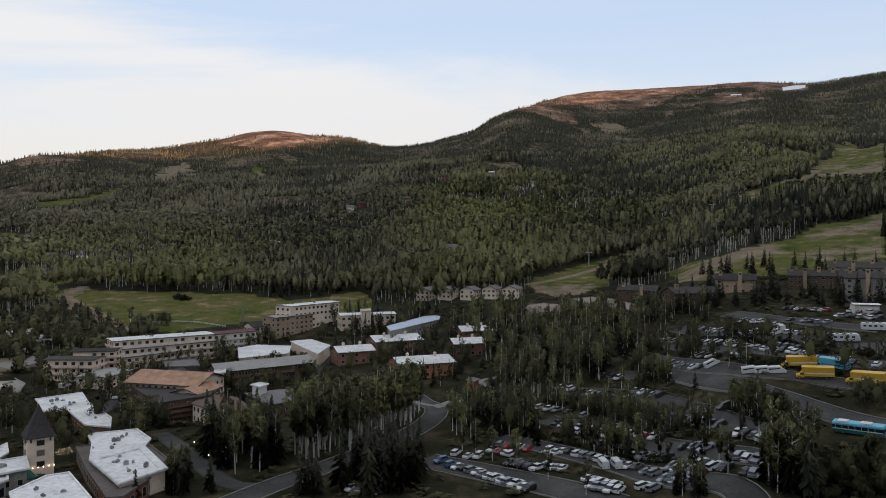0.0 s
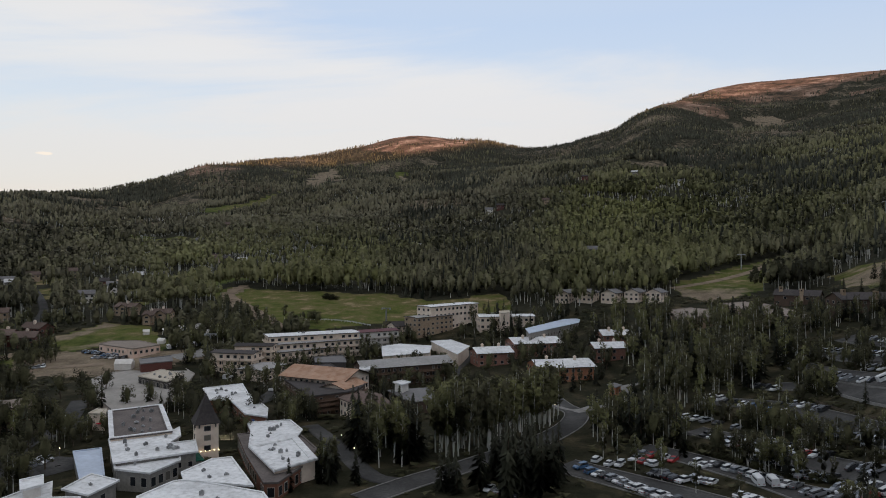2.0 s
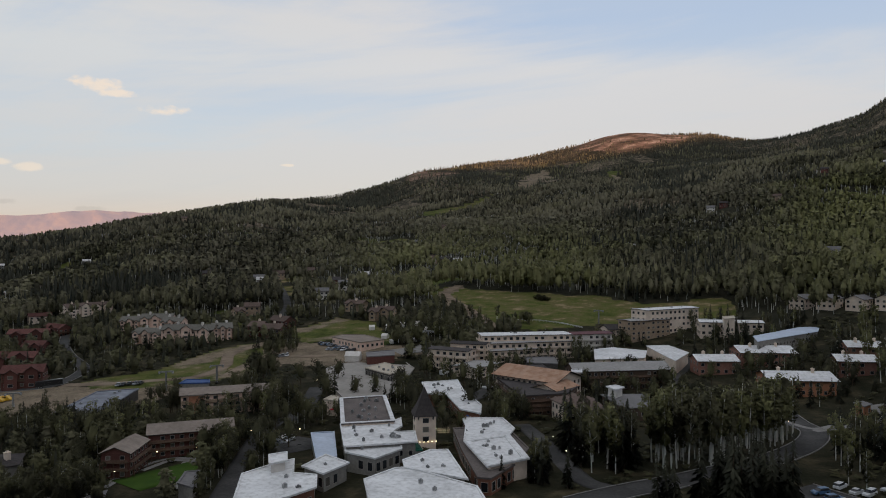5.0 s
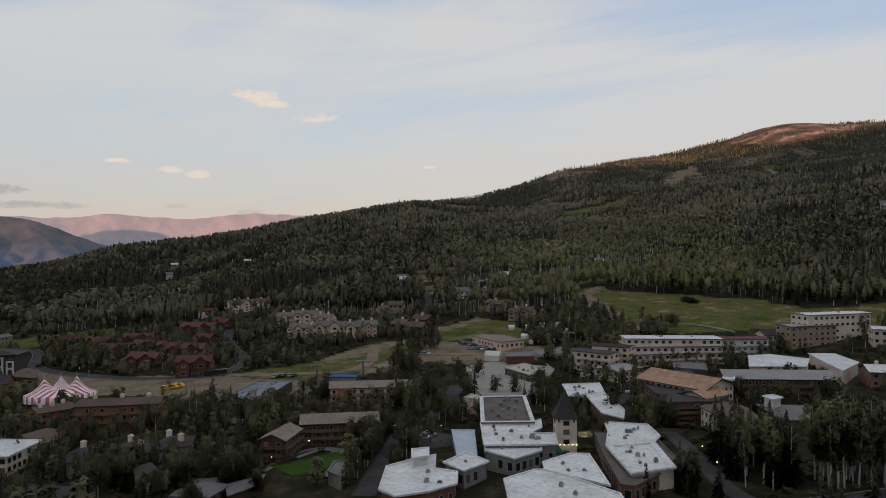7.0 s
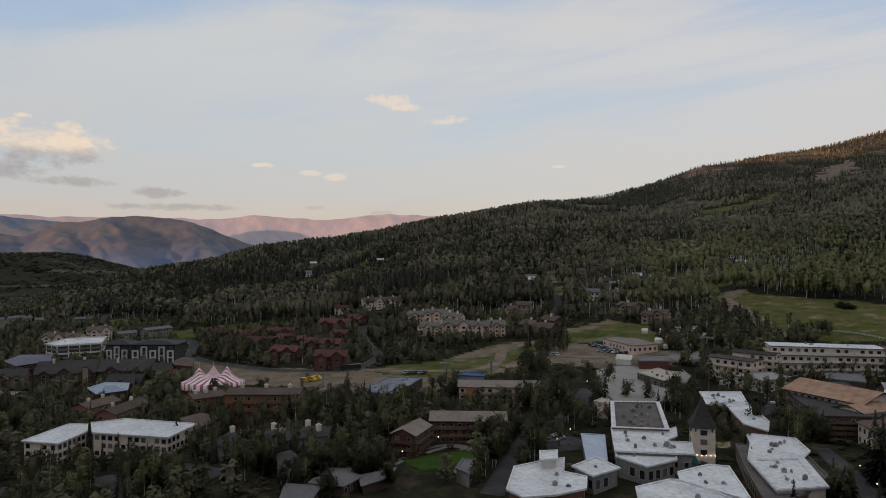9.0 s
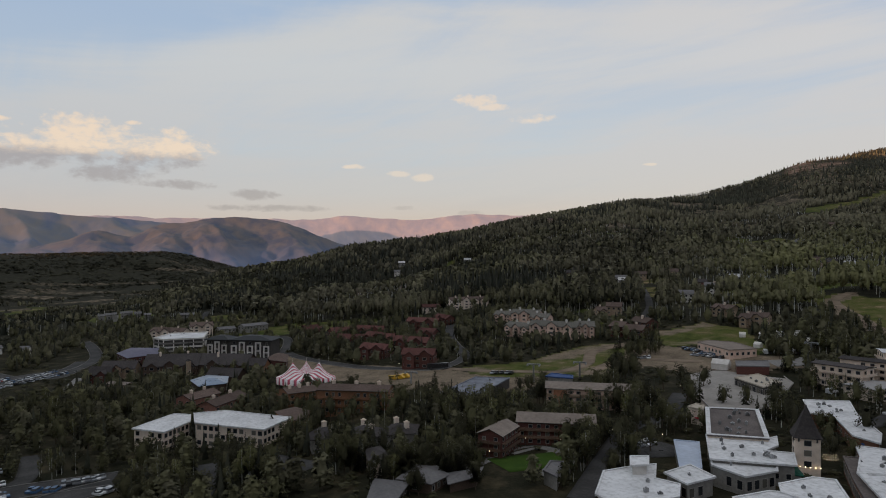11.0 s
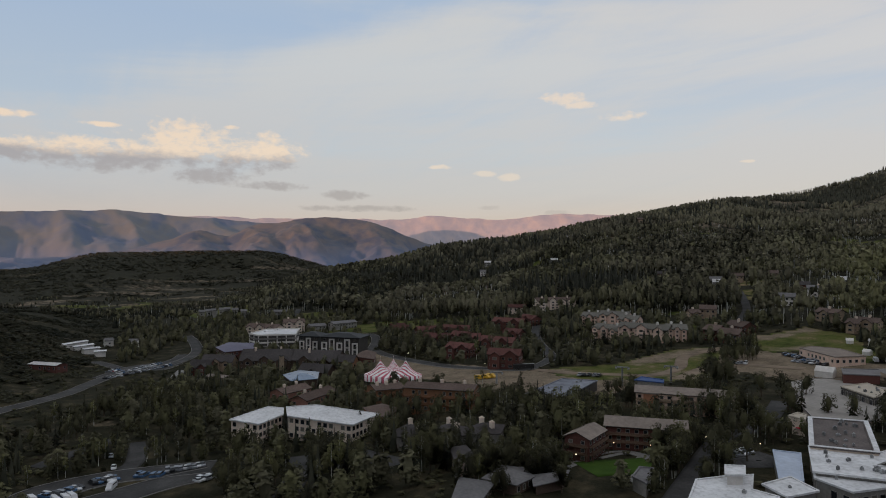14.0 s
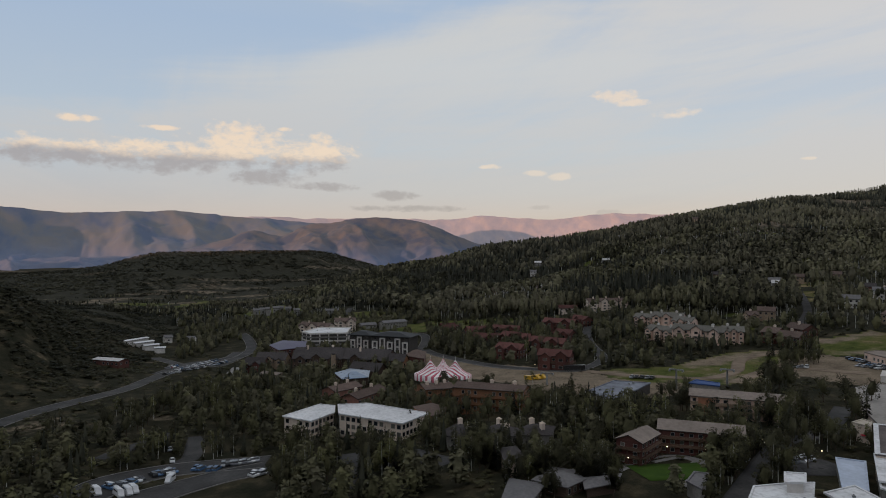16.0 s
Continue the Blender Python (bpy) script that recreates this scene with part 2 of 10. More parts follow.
def ground(x, y):
    """Height of the ground."""
    x, y = np.asarray(x, float), np.asarray(y, float)
    r = np.hypot(x, y)
    a = np.degrees(np.arctan2(-x, y))
    a = np.where(a < -70, a + 360, a)
    fi = np.clip((a + 70) / 0.5, 0, len(AZ) - 1.001)
    i = fi.astype(int)
    fj = np.interp(r, RS, np.arange(len(RS)))
    j = np.minimum(fj.astype(int), len(RS) - 2)
    u, v = fi - i, fj - j
    z = (LAND[i, j] * (1 - u) + LAND[i + 1, j] * u) * (1 - v) + (LAND[i, j + 1] * (1 - u) + LAND[i + 1, j + 1] * u) * v
    wild = np.clip((r - 525) / 900, 0, 1)
    z = z + folds(x, y, r, a) * 22
    z = z + wild * (rough(x, y, 260, 3, 4) * 9 * np.clip(r / 1500, 0.3, 1.2)) * np.where((a > -40) & (a < 112), 1, 2)
    return z

# open ground between the woods: outlines on the plan
ZONES = {
    "meadow": ((-315,553), (-305,579), (-250,560), (-150,556), (-121,528), (-63,543), (-52,500), (-87,480), (-131,473), (-165,432), (-197,439), (-235,477), (-274,505)),
    "trail": ((-302,552), (-302,592), (-288,573), (-282,532), (-250,490), (-214,456), (-189,427), (-196,424), (-236,469), (-274,505)),
    "run_low": ((64,561), (107,618), (168,689), (235,720), (228,681), (163,620), (113,511), (86,495), (67,519)),
    "run_mid": ((175,551), (191,544), (207,506), (254,522), (304,564), (361,574), (258,409), (240,418), (208,420), (175,423), (162,442), (158,484)),
    "run_top": ((271,738), (329,804), (409,892), (550,1062), (740,1346), (863,1511), (821,1371), (918,1457), (453,719), (425,750), (389,751), (321,700), (282,689), (252,665)),
    "base_green": ((-328,385), (-323,425), (-280,416), (-238,373), (-231,354), (-273,366), (-280,346), (-303,351)),
    "slope_green": ((-330,225), (-317,266), (-333,318), (-322,338), (-307,338), (-255,267), (-261,241), (-281,222), (-308,214)),
    "dirt_base": ((-278,265), (-313,318), (-322,338), (-306,354), (-269,349), (-240,350), (-211,360), (-197,342), (-215,313), (-222,292), (-254,294), (-255,276), (-252,256)),
    "works": ((-602,181), (-516,188), (-416,195), (-328,214), (-278,233), (-253,226), (-252,199), (-260,181), (-290,169), (-341,171), (-423,166)),
    "valley_golf": ((-996,101), (-1089,152), (-1070,217), (-1010,213), (-936,160), (-896,118)),
    "valley_green": ((-880,215), (-849,265), (-794,241), (-813,205)),
    "green_band": ((-689,186), (-697,262), (-604,345), (-572,339), (-618,255), (-627,213)),
    "valley_field": ((-1198,-1), (-1316,31), (-1402,85), (-1276,93), (-1148,51), (-1130,9)),
    "junction": ((-498,-14), (-586,-6), (-606,26), (-700,62), (-690,84), (-580,68), (-512,36), (-470,14), (-470,-8)),
    "garden_lawn": ((-158,126), (-178,124), (-181,140), (-172,154), (-160,153)),
    # round the hotel: kept free of trees only for the camera's view
    "conference": ((-282,44), (-250,82), (-264,100), (-294,82), (-308,66), (-292,42)),
    "lower_lot": ((-226,-26), (-262,-6), (-270,36), (-240,38), (-228,-4)),
    "clear_a": ((-828,2021), (-879,2258), (-848,2347), (-819,2266), (-780,2003), (-783,1951)),
    "clear_b": ((-593,2142), (-533,2095), (-494,1956), (-548,1979)),
    "clear_g": ((-774,1878), (-798,2000), (-823,2242), (-786,2208), (-733,1954), (-744,1872)),
    "clear_h": ((-528,1908), (-532,2052), (-487,1988), (-475,1854)),
    "run_left": ((-731,1145), (-756,1284), (-777,1408), (-802,1589), (-787,1744), (-761,1700), (-739,1474), (-714,1302), (-696,1184)),
    "clear_d": ((-812,1385), (-814,1524), (-784,1562), (-747,1464), (-769,1338)),
    "clear_e": ((-658,589), (-677,666), (-641,663), (-609,581), (-613,558)),
    "clear_f": ((-692,762), (-693,802), (-646,753), (-650,722)),
    "rock_a": ((604,2728), (687,2798), (689,2674), (619,2605)),
    "rock_b": ((878,2161), (923,2105), (811,1848), (802,1953)),
    "snow_a": ((1501,3147), (1703,3293), (1631,3139), (1480,3072)),
    "snow_b": ((1206,3090), (1346,3069), (1311,2989), (1187,2979)),
}

# ---- materials ----
def surface(name, colours, scale=1.0, rough_at=0.8, bump=0.0, bump_scale=None, metal=0.0, spread=0.0, island=0.0, big=0.0, big_scale=0.02, detail=5, stretch=(1, 1, 1), glow=None):
    """A procedural surface: two or three colours mixed by fine noise, a wide slow variation, variation from object to object or island to island, and relief."""
    m = bpy.data.materials.new(name)
    g = Graph(m)
    co = g.node("ShaderNodeTexCoord").outputs["Object"]
    geo = g.node("ShaderNodeNewGeometry")
    pos = geo.outputs["Position"]
    vec = g.scaled(co, *stretch) if stretch != (1, 1, 1) else co
    n = g.noise(vec, scale, detail, 0.6)
    stops = [(0.30 + 0.42 * k / max(1, len(colours) - 1), c) for k, c in enumerate(colours)]
    col = g.ramp(n, stops)
    if big:
        w = g.noise(pos, big_scale, 3, 0.5)
        col = g.mix(1.0, col, g.ramp(w, [(0.25, 1 - big), (0.75, 1 + big)]), "MULTIPLY")
    if spread:
        r = g.node("ShaderNodeObjectInfo").outputs["Random"]
        col = g.mix(1.0, col, g.ramp(r, [(0.0, 1 - spread), (1.0, 1 + spread)]), "MULTIPLY")
    if island:
        r = geo.outputs["Random Per Island"]
        col = g.mix(1.0, col, g.ramp(r, [(0.0, 1 - island), (1.0, 1 + island)]), "MULTIPLY")
    bsdf = g.node("ShaderNodeBsdfPrincipled")
    g.put(bsdf.inputs["Base Color"], col)
    g.put(bsdf.inputs["Roughness"], g.math("ADD", g.math("MULTIPLY", n, 0.2), rough_at - 0.1, clamp=True))
    bsdf.inputs["Metallic"].default_value = metal
    bsdf.inputs["Specular IOR Level"].default_value = 0.5 if metal or rough_at <= 0.55 else (0.07 if rough_at > 0.8 else 0.18)
    if glow:
        bsdf.inputs["Emission Color"].default_value = (*glow[0], 1)
        bsdf.inputs["Emission Strength"].default_value = glow[1]
    if bump:
        b = g.node("ShaderNodeBump")
        b.inputs["Strength"].default_value = bump
        b.inputs["Distance"].default_value = 0.05
        g.put(b.inputs["Height"], g.noise(vec, bump_scale or scale * 3, 4, 0.6))
        g.put(bsdf.inputs["Normal"], b.outputs[0])
    out = g.node("ShaderNodeOutputMaterial")
    g.nt.links.new(bsdf.outputs[0], out.inputs[0])
    return m


def leaf_surface(name, dull, fresh):
    """Foliage: the mesh says how light (tone) and how yellow-green (hue) each tree is; clumps vary a little."""
    m = bpy.data.materials.new(name)
    g = Graph(m)
    geo = g.node("ShaderNodeNewGeometry")
    pos = geo.outputs["Position"]
    tone = g.node("ShaderNodeAttribute", attribute_name="tone").outputs["Fac"]
    hue = g.node("ShaderNodeAttribute", attribute_name="hue").outputs["Fac"]
    n = g.noise(pos, 0.5, 3, 0.6)
    f = g.math("ADD", tone, g.math("MULTIPLY", g.math("SUBTRACT", n, 0.5), 0.35))
    f = g.math("ADD", f, g.math("MULTIPLY", g.math("SUBTRACT", geo.outputs["Random Per Island"], 0.5), 0.18))
    col = g.mix(hue, g.ramp(f, [(0.0, dull[0]), (1.0, dull[1])]), g.ramp(f, [(0.0, fresh[0]), (1.0, fresh[1])]))
    # leaf clumps scatter light as the rounded crown does that they belong to
    puff = g.node("ShaderNodeAttribute", attribute_name="puff").outputs["Vector"]
    leafy = g.node("ShaderNodeVectorMath", operation="MULTIPLY_ADD")
    g.put(leafy.inputs[0], geo.outputs["Normal"])
    leafy.inputs[1].default_value, leafy.inputs[2].default_value = (0.40, 0.40, 0.40), (0.0, 0.0, 0.22)
    up = g.node("ShaderNodeVectorMath", operation="MULTIPLY_ADD")
    g.put(up.inputs[0], puff)
    up.inputs[1].default_value = (0.85, 0.85, 0.85)
    g.put(up.inputs[2], leafy.outputs[0])
    unit = g.node("ShaderNodeVectorMath", operation="NORMALIZE")
    g.put(unit.inputs[0], up.outputs[0])
    bsdf = g.node("ShaderNodeBsdfPrincipled")
    g.put(bsdf.inputs["Base Color"], col)
    g.put(bsdf.inputs["Normal"], unit.outputs[0])
    bsdf.inputs["Roughness"].default_value = 0.75
    bsdf.inputs["Specular IOR Level"].default_value = 0.06
    out = g.node("ShaderNodeOutputMaterial")
    g.nt.links.new(bsdf.outputs[0], out.inputs[0])
    return m


def land_surface():
    """Ground cover: the mesh's cover layer says where grass, bare earth and forest floor lie."""
    m = bpy.data.materials.new("land")
    g = Graph(m)
    geo = g.node("ShaderNodeNewGeometry")
    pos = geo.outputs["Position"]
    cover = g.node("ShaderNodeAttribute", attribute_name="cover")
    sep = g.node("ShaderNodeSeparateColor")
    g.put(sep.inputs[0], cover.outputs["Color"])
    grass, earth, wood = sep.outputs
    fine, mid, wide = g.noise(pos, 0.9, 5, 0.65), g.noise(pos, 0.09, 4, 0.6), g.noise(pos, 0.012, 4, 0.6)
    scrub = g.ramp(mid, [(0.3, (0.015, 0.016, 0.009)), (0.52, (0.030, 0.028, 0.017)), (0.74, (0.085, 0.068, 0.040))])
    lawn = g.ramp(g.math("ADD", g.math("MULTIPLY", mid, 0.6), g.math("MULTIPLY", wide, 0.45)),
                  [(0.40, (0.042, 0.055, 0.013)), (0.51, (0.086, 0.095, 0.026)), (0.60, (0.120, 0.104, 0.044)), (0.67, (0.24, 0.180, 0.105))])
    soil = g.ramp(g.math("ADD", g.math("MULTIPLY", mid, 0.7), g.math("MULTIPLY", fine, 0.3)),
                  [(0.34, (0.11, 0.085, 0.06)), (0.5, (0.18, 0.142, 0.100)), (0.68, (0.255, 0.198, 0.140))])
    duff = g.ramp(mid, [(0.3, (0.018, 0.018, 0.012)), (0.7, (0.048, 0.045, 0.030))])
    col = g.mix(g.step(wood, 0.35, 0.65), scrub, duff)
    edge = g.math("MULTIPLY", g.math("SUBTRACT", mid, 0.5), 0.5)
    col = g.mix(g.step(g.math("ADD", grass, edge), 0.38, 0.6), col, lawn)
    col = g.mix(g.step(g.math("ADD", earth, edge), 0.38, 0.6), col, soil)
    # bare red rock and late snow high on the mountain, on the open crest; the orange also stands in for evening sun
    hi = g.node("ShaderNodeSeparateXYZ")
    g.put(hi.inputs[0], pos)
    crest = g.step(g.math("ADD", cover.outputs["Alpha"], edge), 0.4, 0.6)
    rock = g.ramp(g.noise(pos, 0.011, 11, 0.74), [(0.38, (0.040, 0.034, 0.024)), (0.46, (0.105, 0.070, 0.048)), (0.54, (0.19, 0.120, 0.085)), (0.66, (0.46, 0.33, 0.25))])
    col = g.mix(crest, col, rock)
    col = g.mix(1.0, col, g.ramp(fine, [(0.25, 0.72), (0.75, 1.25)]), "MULTIPLY")
    bsdf = g.node("ShaderNodeBsdfPrincipled")
    g.put(bsdf.inputs["Base Color"], col)
    bsdf.inputs["Roughness"].default_value = 1.0
    bsdf.inputs["Specular IOR Level"].default_value = 0.04
    b = g.node("ShaderNodeBump")
    b.inputs["Strength"].default_value, b.inputs["Distance"].default_value = 0.6, 0.6
    g.put(b.inputs["Height"], g.noise(pos, 0.35, 6, 0.7))
    g.put(bsdf.inputs["Normal"], b.outputs[0])
    out = g.node("ShaderNodeOutputMaterial")
    g.nt.links.new(bsdf.outputs[0], out.inputs[0])
    return m


LAND_MAT = land_surface()
ASPEN = leaf_surface("aspen_leaves", ((0.026, 0.025, 0.017), (0.186, 0.167, 0.110)), ((0.036, 0.036, 0.014), (0.207, 0.203, 0.080)))
CONIFER = leaf_surface("conifer_needles", ((0.013, 0.015, 0.012), (0.085, 0.083, 0.066)), ((0.014, 0.017, 0.010), (0.085, 0.083, 0.046)))
SCRUB = leaf_surface("scrub_leaves", ((0.015, 0.016, 0.010), (0.080, 0.073, 0.048)), ((0.022, 0.024, 0.010), (0.115, 0.105, 0.042)))
BARK = surface("aspen_bark", [(0.34, 0.33, 0.29), (0.66, 0.64, 0.58)], 1.5, 0.8, island=0.35, stretch=(1, 1, 0.3))
DARK_BARK = surface("brown_bark", [(0.05, 0.038, 0.028), (0.11, 0.085, 0.06)], 4, 0.9, stretch=(1, 1, 0.2))
SNOW = surface("old_snow", [(0.62, 0.64, 0.68), (0.8, 0.81, 0.84)], 0.05, 0.6)

# ---- ground sheet ----
def inside(x, y, poly):
    """Which of the points lie in the outline."""
    x, y = np.asarray(x, float), np.asarray(y, float)
    res = np.zeros(x.shape, bool)
    n = len(poly)
    for k in range(n):
        (x1, y1), (x2, y2) = poly[k], poly[(k + 1) % n]
        if y1 == y2:
            continue
        res ^= ((y1 > y) != (y2 > y)) & (x < (x2 - x1) * (y - y1) / (y2 - y1) + x1)
    return res


def in_zone(names, x, y, wobble=0.0):
    res = np.zeros(np.shape(x), bool)
    if wobble:
        amp = wobble * np.clip(np.hypot(x, y) / 500, 0.4, 6)
        x, y = x + amp * rough(x, y, 22, 11, 2), y + amp * rough(x, y, 22, 17, 2)
    for n in names:
        res |= inside(x, y, ZONES[n])
    return res


GRASS = ("meadow", "run_low", "run_mid", "run_top", "base_green", "slope_green", "valley_golf", "valley_green", "valley_field", "green_band", "clear_b", "run_left", "clear_d", "clear_e", "clear_f")
EARTH = ("trail", "dirt_base", "works", "clear_a", "clear_g", "clear_h", "rock_a", "rock_b")
# where the continuous wood begins, by azimuth
FOOT = ((-40, 560), (-32, 560), (-25, 560), (-19, 540), (-15, 520), (-8, 537), (0, 493), (8, 512), (20, 556), (27, 587), (32, 550), (38, 537), (46, 587), (52, 650), (60, 650), (66, 712), (72, 825), (80, 875), (90, 900), (112, 950))


def wood_edge(x, y):
    a = np.degrees(np.arctan2(-np.asarray(x), y))
    return np.interp(a, [f[0] for f in FOOT], [f[1] for f in FOOT])


def mesh_from(name, verts, faces, mat, smooth=False, tone=None, hue=0.5, puff=None):
    """faces: an array of equal-sized polygons."""
    me = bpy.data.meshes.new(name)
    faces = np.asarray(faces, np.int32)
    k = faces.shape[1]
    me.vertices.add(len(verts))
    me.vertices.foreach_set("co", np.asarray(verts, np.float32).ravel())
    me.loops.add(faces.size)
    me.loops.foreach_set("vertex_index", faces.ravel())
    me.polygons.add(len(faces))
    me.polygons.foreach_set("loop_start", np.arange(0, faces.size, k, dtype=np.int32))
    me.polygons.foreach_set("loop_total", np.full(len(faces), k, np.int32))
    me.polygons.foreach_set("use_smooth", np.full(len(faces), smooth))
    me.update(calc_edges=True)
    me.materials.append(mat)
    if tone is not None:
        for name, values in (("tone", tone), ("hue", hue)):
            me.attributes.new(name, "FLOAT", "POINT").data.foreach_set("value", np.broadcast_to(np.asarray(values, np.float32), (len(verts),)).copy())
    if puff is not None:
        me.attributes.new("puff", "FLOAT_VECTOR", "POINT").data.foreach_set("vector", np.asarray(puff, np.float32).ravel())
    return me


def crest_cover(x, y, z):
    """Bare tops: the treeless shoulders of the two summits and the red cliff; the mask also spreads over forest
    reddened by evening sun.
    """
    a, r = np.degrees(np.arctan2(-x, y)), np.hypot(x, y)
    tan = (z - EYE) / np.maximum(r, 1)
    bare = np.zeros(np.shape(x))
    tops = (((6, .160), (8, .148), (9.5, .138), (11.2, .130), (12.4, .125), (13.6, .126), (16, .128), (18, .130), (21, .122), (24, .117)),
            ((25.5, .114), (27.5, .102), (29.5, .094), (31.2, .089), (32.5, .105)),
            ((-30, .215), (-27, .200), (-25, .190), (-23, .184), (-18, .178), (-14.5, .177), (-12, .181), (-9, .182), (-6.5, .180), (-5, .178), (-4, .19)))
    for line, wander in zip(tops, (0.016, 0.014, 0.040)):
        lim = np.interp(a, [q[0] for q in sorted(line)], [q[1] for q in sorted(line)], left=1, right=1)
        bare = np.maximum(bare, (r > 2150) * np.clip((tan - lim + wander * rough(x, y, 200, 31, 5)) / 0.024, 0, 1))
    for k in (1.0, 1.012):
        bare = np.maximum(bare, in_zone(("snow_a", "snow_b"), x * k, y * k) * 1.0)
    return bare


def glades(x, y):
    """Small grassy openings high in the wood."""
    r, a = np.hypot(x, y), np.degrees(np.arctan2(-x, y))
    high = (rough(x, y, 120, 23, 3) > np.interp(r, [900, 1600, 2400], [0.56, 0.46, 0.40])) & (r > 750) & (a < 60)
    low = (rough(x, y, 46, 27, 2) > 0.34) & (r > 520) & (r < 820) & (a > 23) & (a < 50)
    return high | low


def build_ground():
    az = np.concatenate([np.arange(-42, 112.01, 0.42), np.arange(115, 318, 3.0)])
    rr = np.concatenate([[0.05, 6, 30, 60], 90 * (4880 / 90) ** (np.arange(300) / 299)])
    A, R = np.meshgrid(np.radians(az), rr, indexing="ij")
    X, Y = -np.sin(A) * R, np.cos(A) * R
    Z = ground(X, Y)
    n, m = A.shape
    idx = np.arange(n * m).reshape(n, m)
    nxt = np.roll(idx, -1, 0)
    quads = np.stack([idx[:, :-1], nxt[:, :-1], nxt[:, 1:], idx[:, 1:]], -1).reshape(-1, 4)
    me = mesh_from("ground", np.stack([X, Y, Z], -1).reshape(-1, 3), quads, LAND_MAT, True)
    grass, earth = in_zone(GRASS, X, Y, 5), in_zone(EARTH, X, Y, 5)
    wood = (R > wood_edge(X, Y) - 10) & ~grass
    bare = crest_cover(X, Y, Z)
    deg = np.degrees(A)
    dry = (deg > 62) & (deg < 112) & (R > 1650)
    ledges = rough(A * 900 + 0.2 * R, R, 95, 77, 5)
    # ledges of bare earth, lifted a little in place of valley haze
    earth = np.where(dry, np.minimum(0.50, 0.31 + 0.46 * ledges), earth)
    grass = grass | ((deg > 76) & (deg < 101) & (R > 1150) & (R < 1600) & (rough(X, Y, 90, 97, 3) > 0.30))
    floor = (deg > 78) & (deg < 101) & (R > 1050) & (R <= 1750)
    earth = np.where(floor & ~grass, np.minimum(0.52, 0.34 + 0.5 * rough(A * 900, R, 40, 85, 4)), earth)
    near_hill = (deg > 89) & (deg < 114) & (R > 300) & (R < 1000)
    earth = np.where(near_hill, np.maximum(earth, np.minimum(0.46, 0.26 + 0.40 * rough(X, Y, 55, 87, 4))), earth)
    opening = glades(X, Y) & (bare < 0.3)
    grass = grass | (opening & (R < 1300))
    earth = np.where(opening & (R >= 1300), 0.46 + 0.12 * rough(X, Y, 40, 81, 3), earth)
    earth = np.where(in_zone(("slope_green", "base_green", "run_low", "run_mid", "run_top"), X, Y, 4), 0.45 + 0.44 * rough(X, Y, 34, 83, 3), earth)
    # tan clearings high up; their paleness also stands for distance haze
    high = (R > 1300) & (deg < 70)
    earth = np.where(high & ~grass, np.maximum(earth, 0.36 + 0.34 * rough(X, Y, 190, 79, 4)), earth)
    attr = me.color_attributes.new("cover", "FLOAT_COLOR", "POINT")
    attr.data.foreach_set("color", np.stack([grass, earth, wood, bare], -1).astype(np.float32).ravel())
    ob = tagged(new("ground", me), "dry grassy mountain valley floor and wooded slopes", "ground", kind="structure")
    return ob


build_ground()


def snow_patch(zone, size):
    """Late snow lying in a hollow under the crest."""
    p = np.array(ZONES[zone], float)
    c = p.mean(0)
    p = c + (p - c) * size
    rings, n = 7, 40
    ang = np.arange(n) / n * 2 * math.pi
    edge = np.stack([np.interp(np.arange(n) / n * len(p), np.arange(len(p) + 1), np.r_[p[:, k], p[0, k]]) for k in (0, 1)], -1)
    edge = c + (edge - c) * (1 + 0.22 * rough(edge[:, 0], edge[:, 1], 40, 91, 3))[:, None]
    V = np.concatenate([c + (edge - c) * (k + 0.02) / rings for k in range(rings + 1)])
    x, y = V[:, 0], V[:, 1]
    Z = ground(x, y) + np.repeat(np.linspace(3.0, 0.8, rings + 1), n)
    idx = np.arange((rings + 1) * n).reshape(rings + 1, n)
    nxt = np.roll(idx, -1, 1)
    q = np.stack([idx[:-1], idx[1:], nxt[1:], nxt[:-1]], -1).reshape(-1, 4)
    tagged(new("snow_patch", mesh_from("snow_patch", np.c_[x, y, Z], q, SNOW, True)), "late snow patch under the mountain crest", "snow", kind="structure")


snow_patch("snow_a", 0.85)
snow_patch("snow_b", 0.35)


# ---- far ranges: backdrop beyond the valley, with haze and shade painted in ----
def haze_surface(name, stops, scale):
    m = bpy.data.materials.new(name)
    g = Graph(m)
    pos = g.node("ShaderNodeNewGeometry").outputs["Position"]
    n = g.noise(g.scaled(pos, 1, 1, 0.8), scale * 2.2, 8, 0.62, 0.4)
    # low stops are bluish: shaded slopes put into the colour
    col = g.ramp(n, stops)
    # distance haze painted as a bluer tint towards the foot
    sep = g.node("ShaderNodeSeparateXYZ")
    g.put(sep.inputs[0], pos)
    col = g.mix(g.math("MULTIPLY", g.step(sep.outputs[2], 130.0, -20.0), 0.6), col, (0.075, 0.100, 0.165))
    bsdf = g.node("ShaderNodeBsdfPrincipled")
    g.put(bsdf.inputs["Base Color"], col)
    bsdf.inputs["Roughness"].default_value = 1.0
    # added glow lifts the slopes as haze would
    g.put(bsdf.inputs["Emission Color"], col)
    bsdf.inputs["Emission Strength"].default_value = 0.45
    out = g.node("ShaderNodeOutputMaterial")
    g.nt.links.new(bsdf.outputs[0], out.inputs[0])
    return m


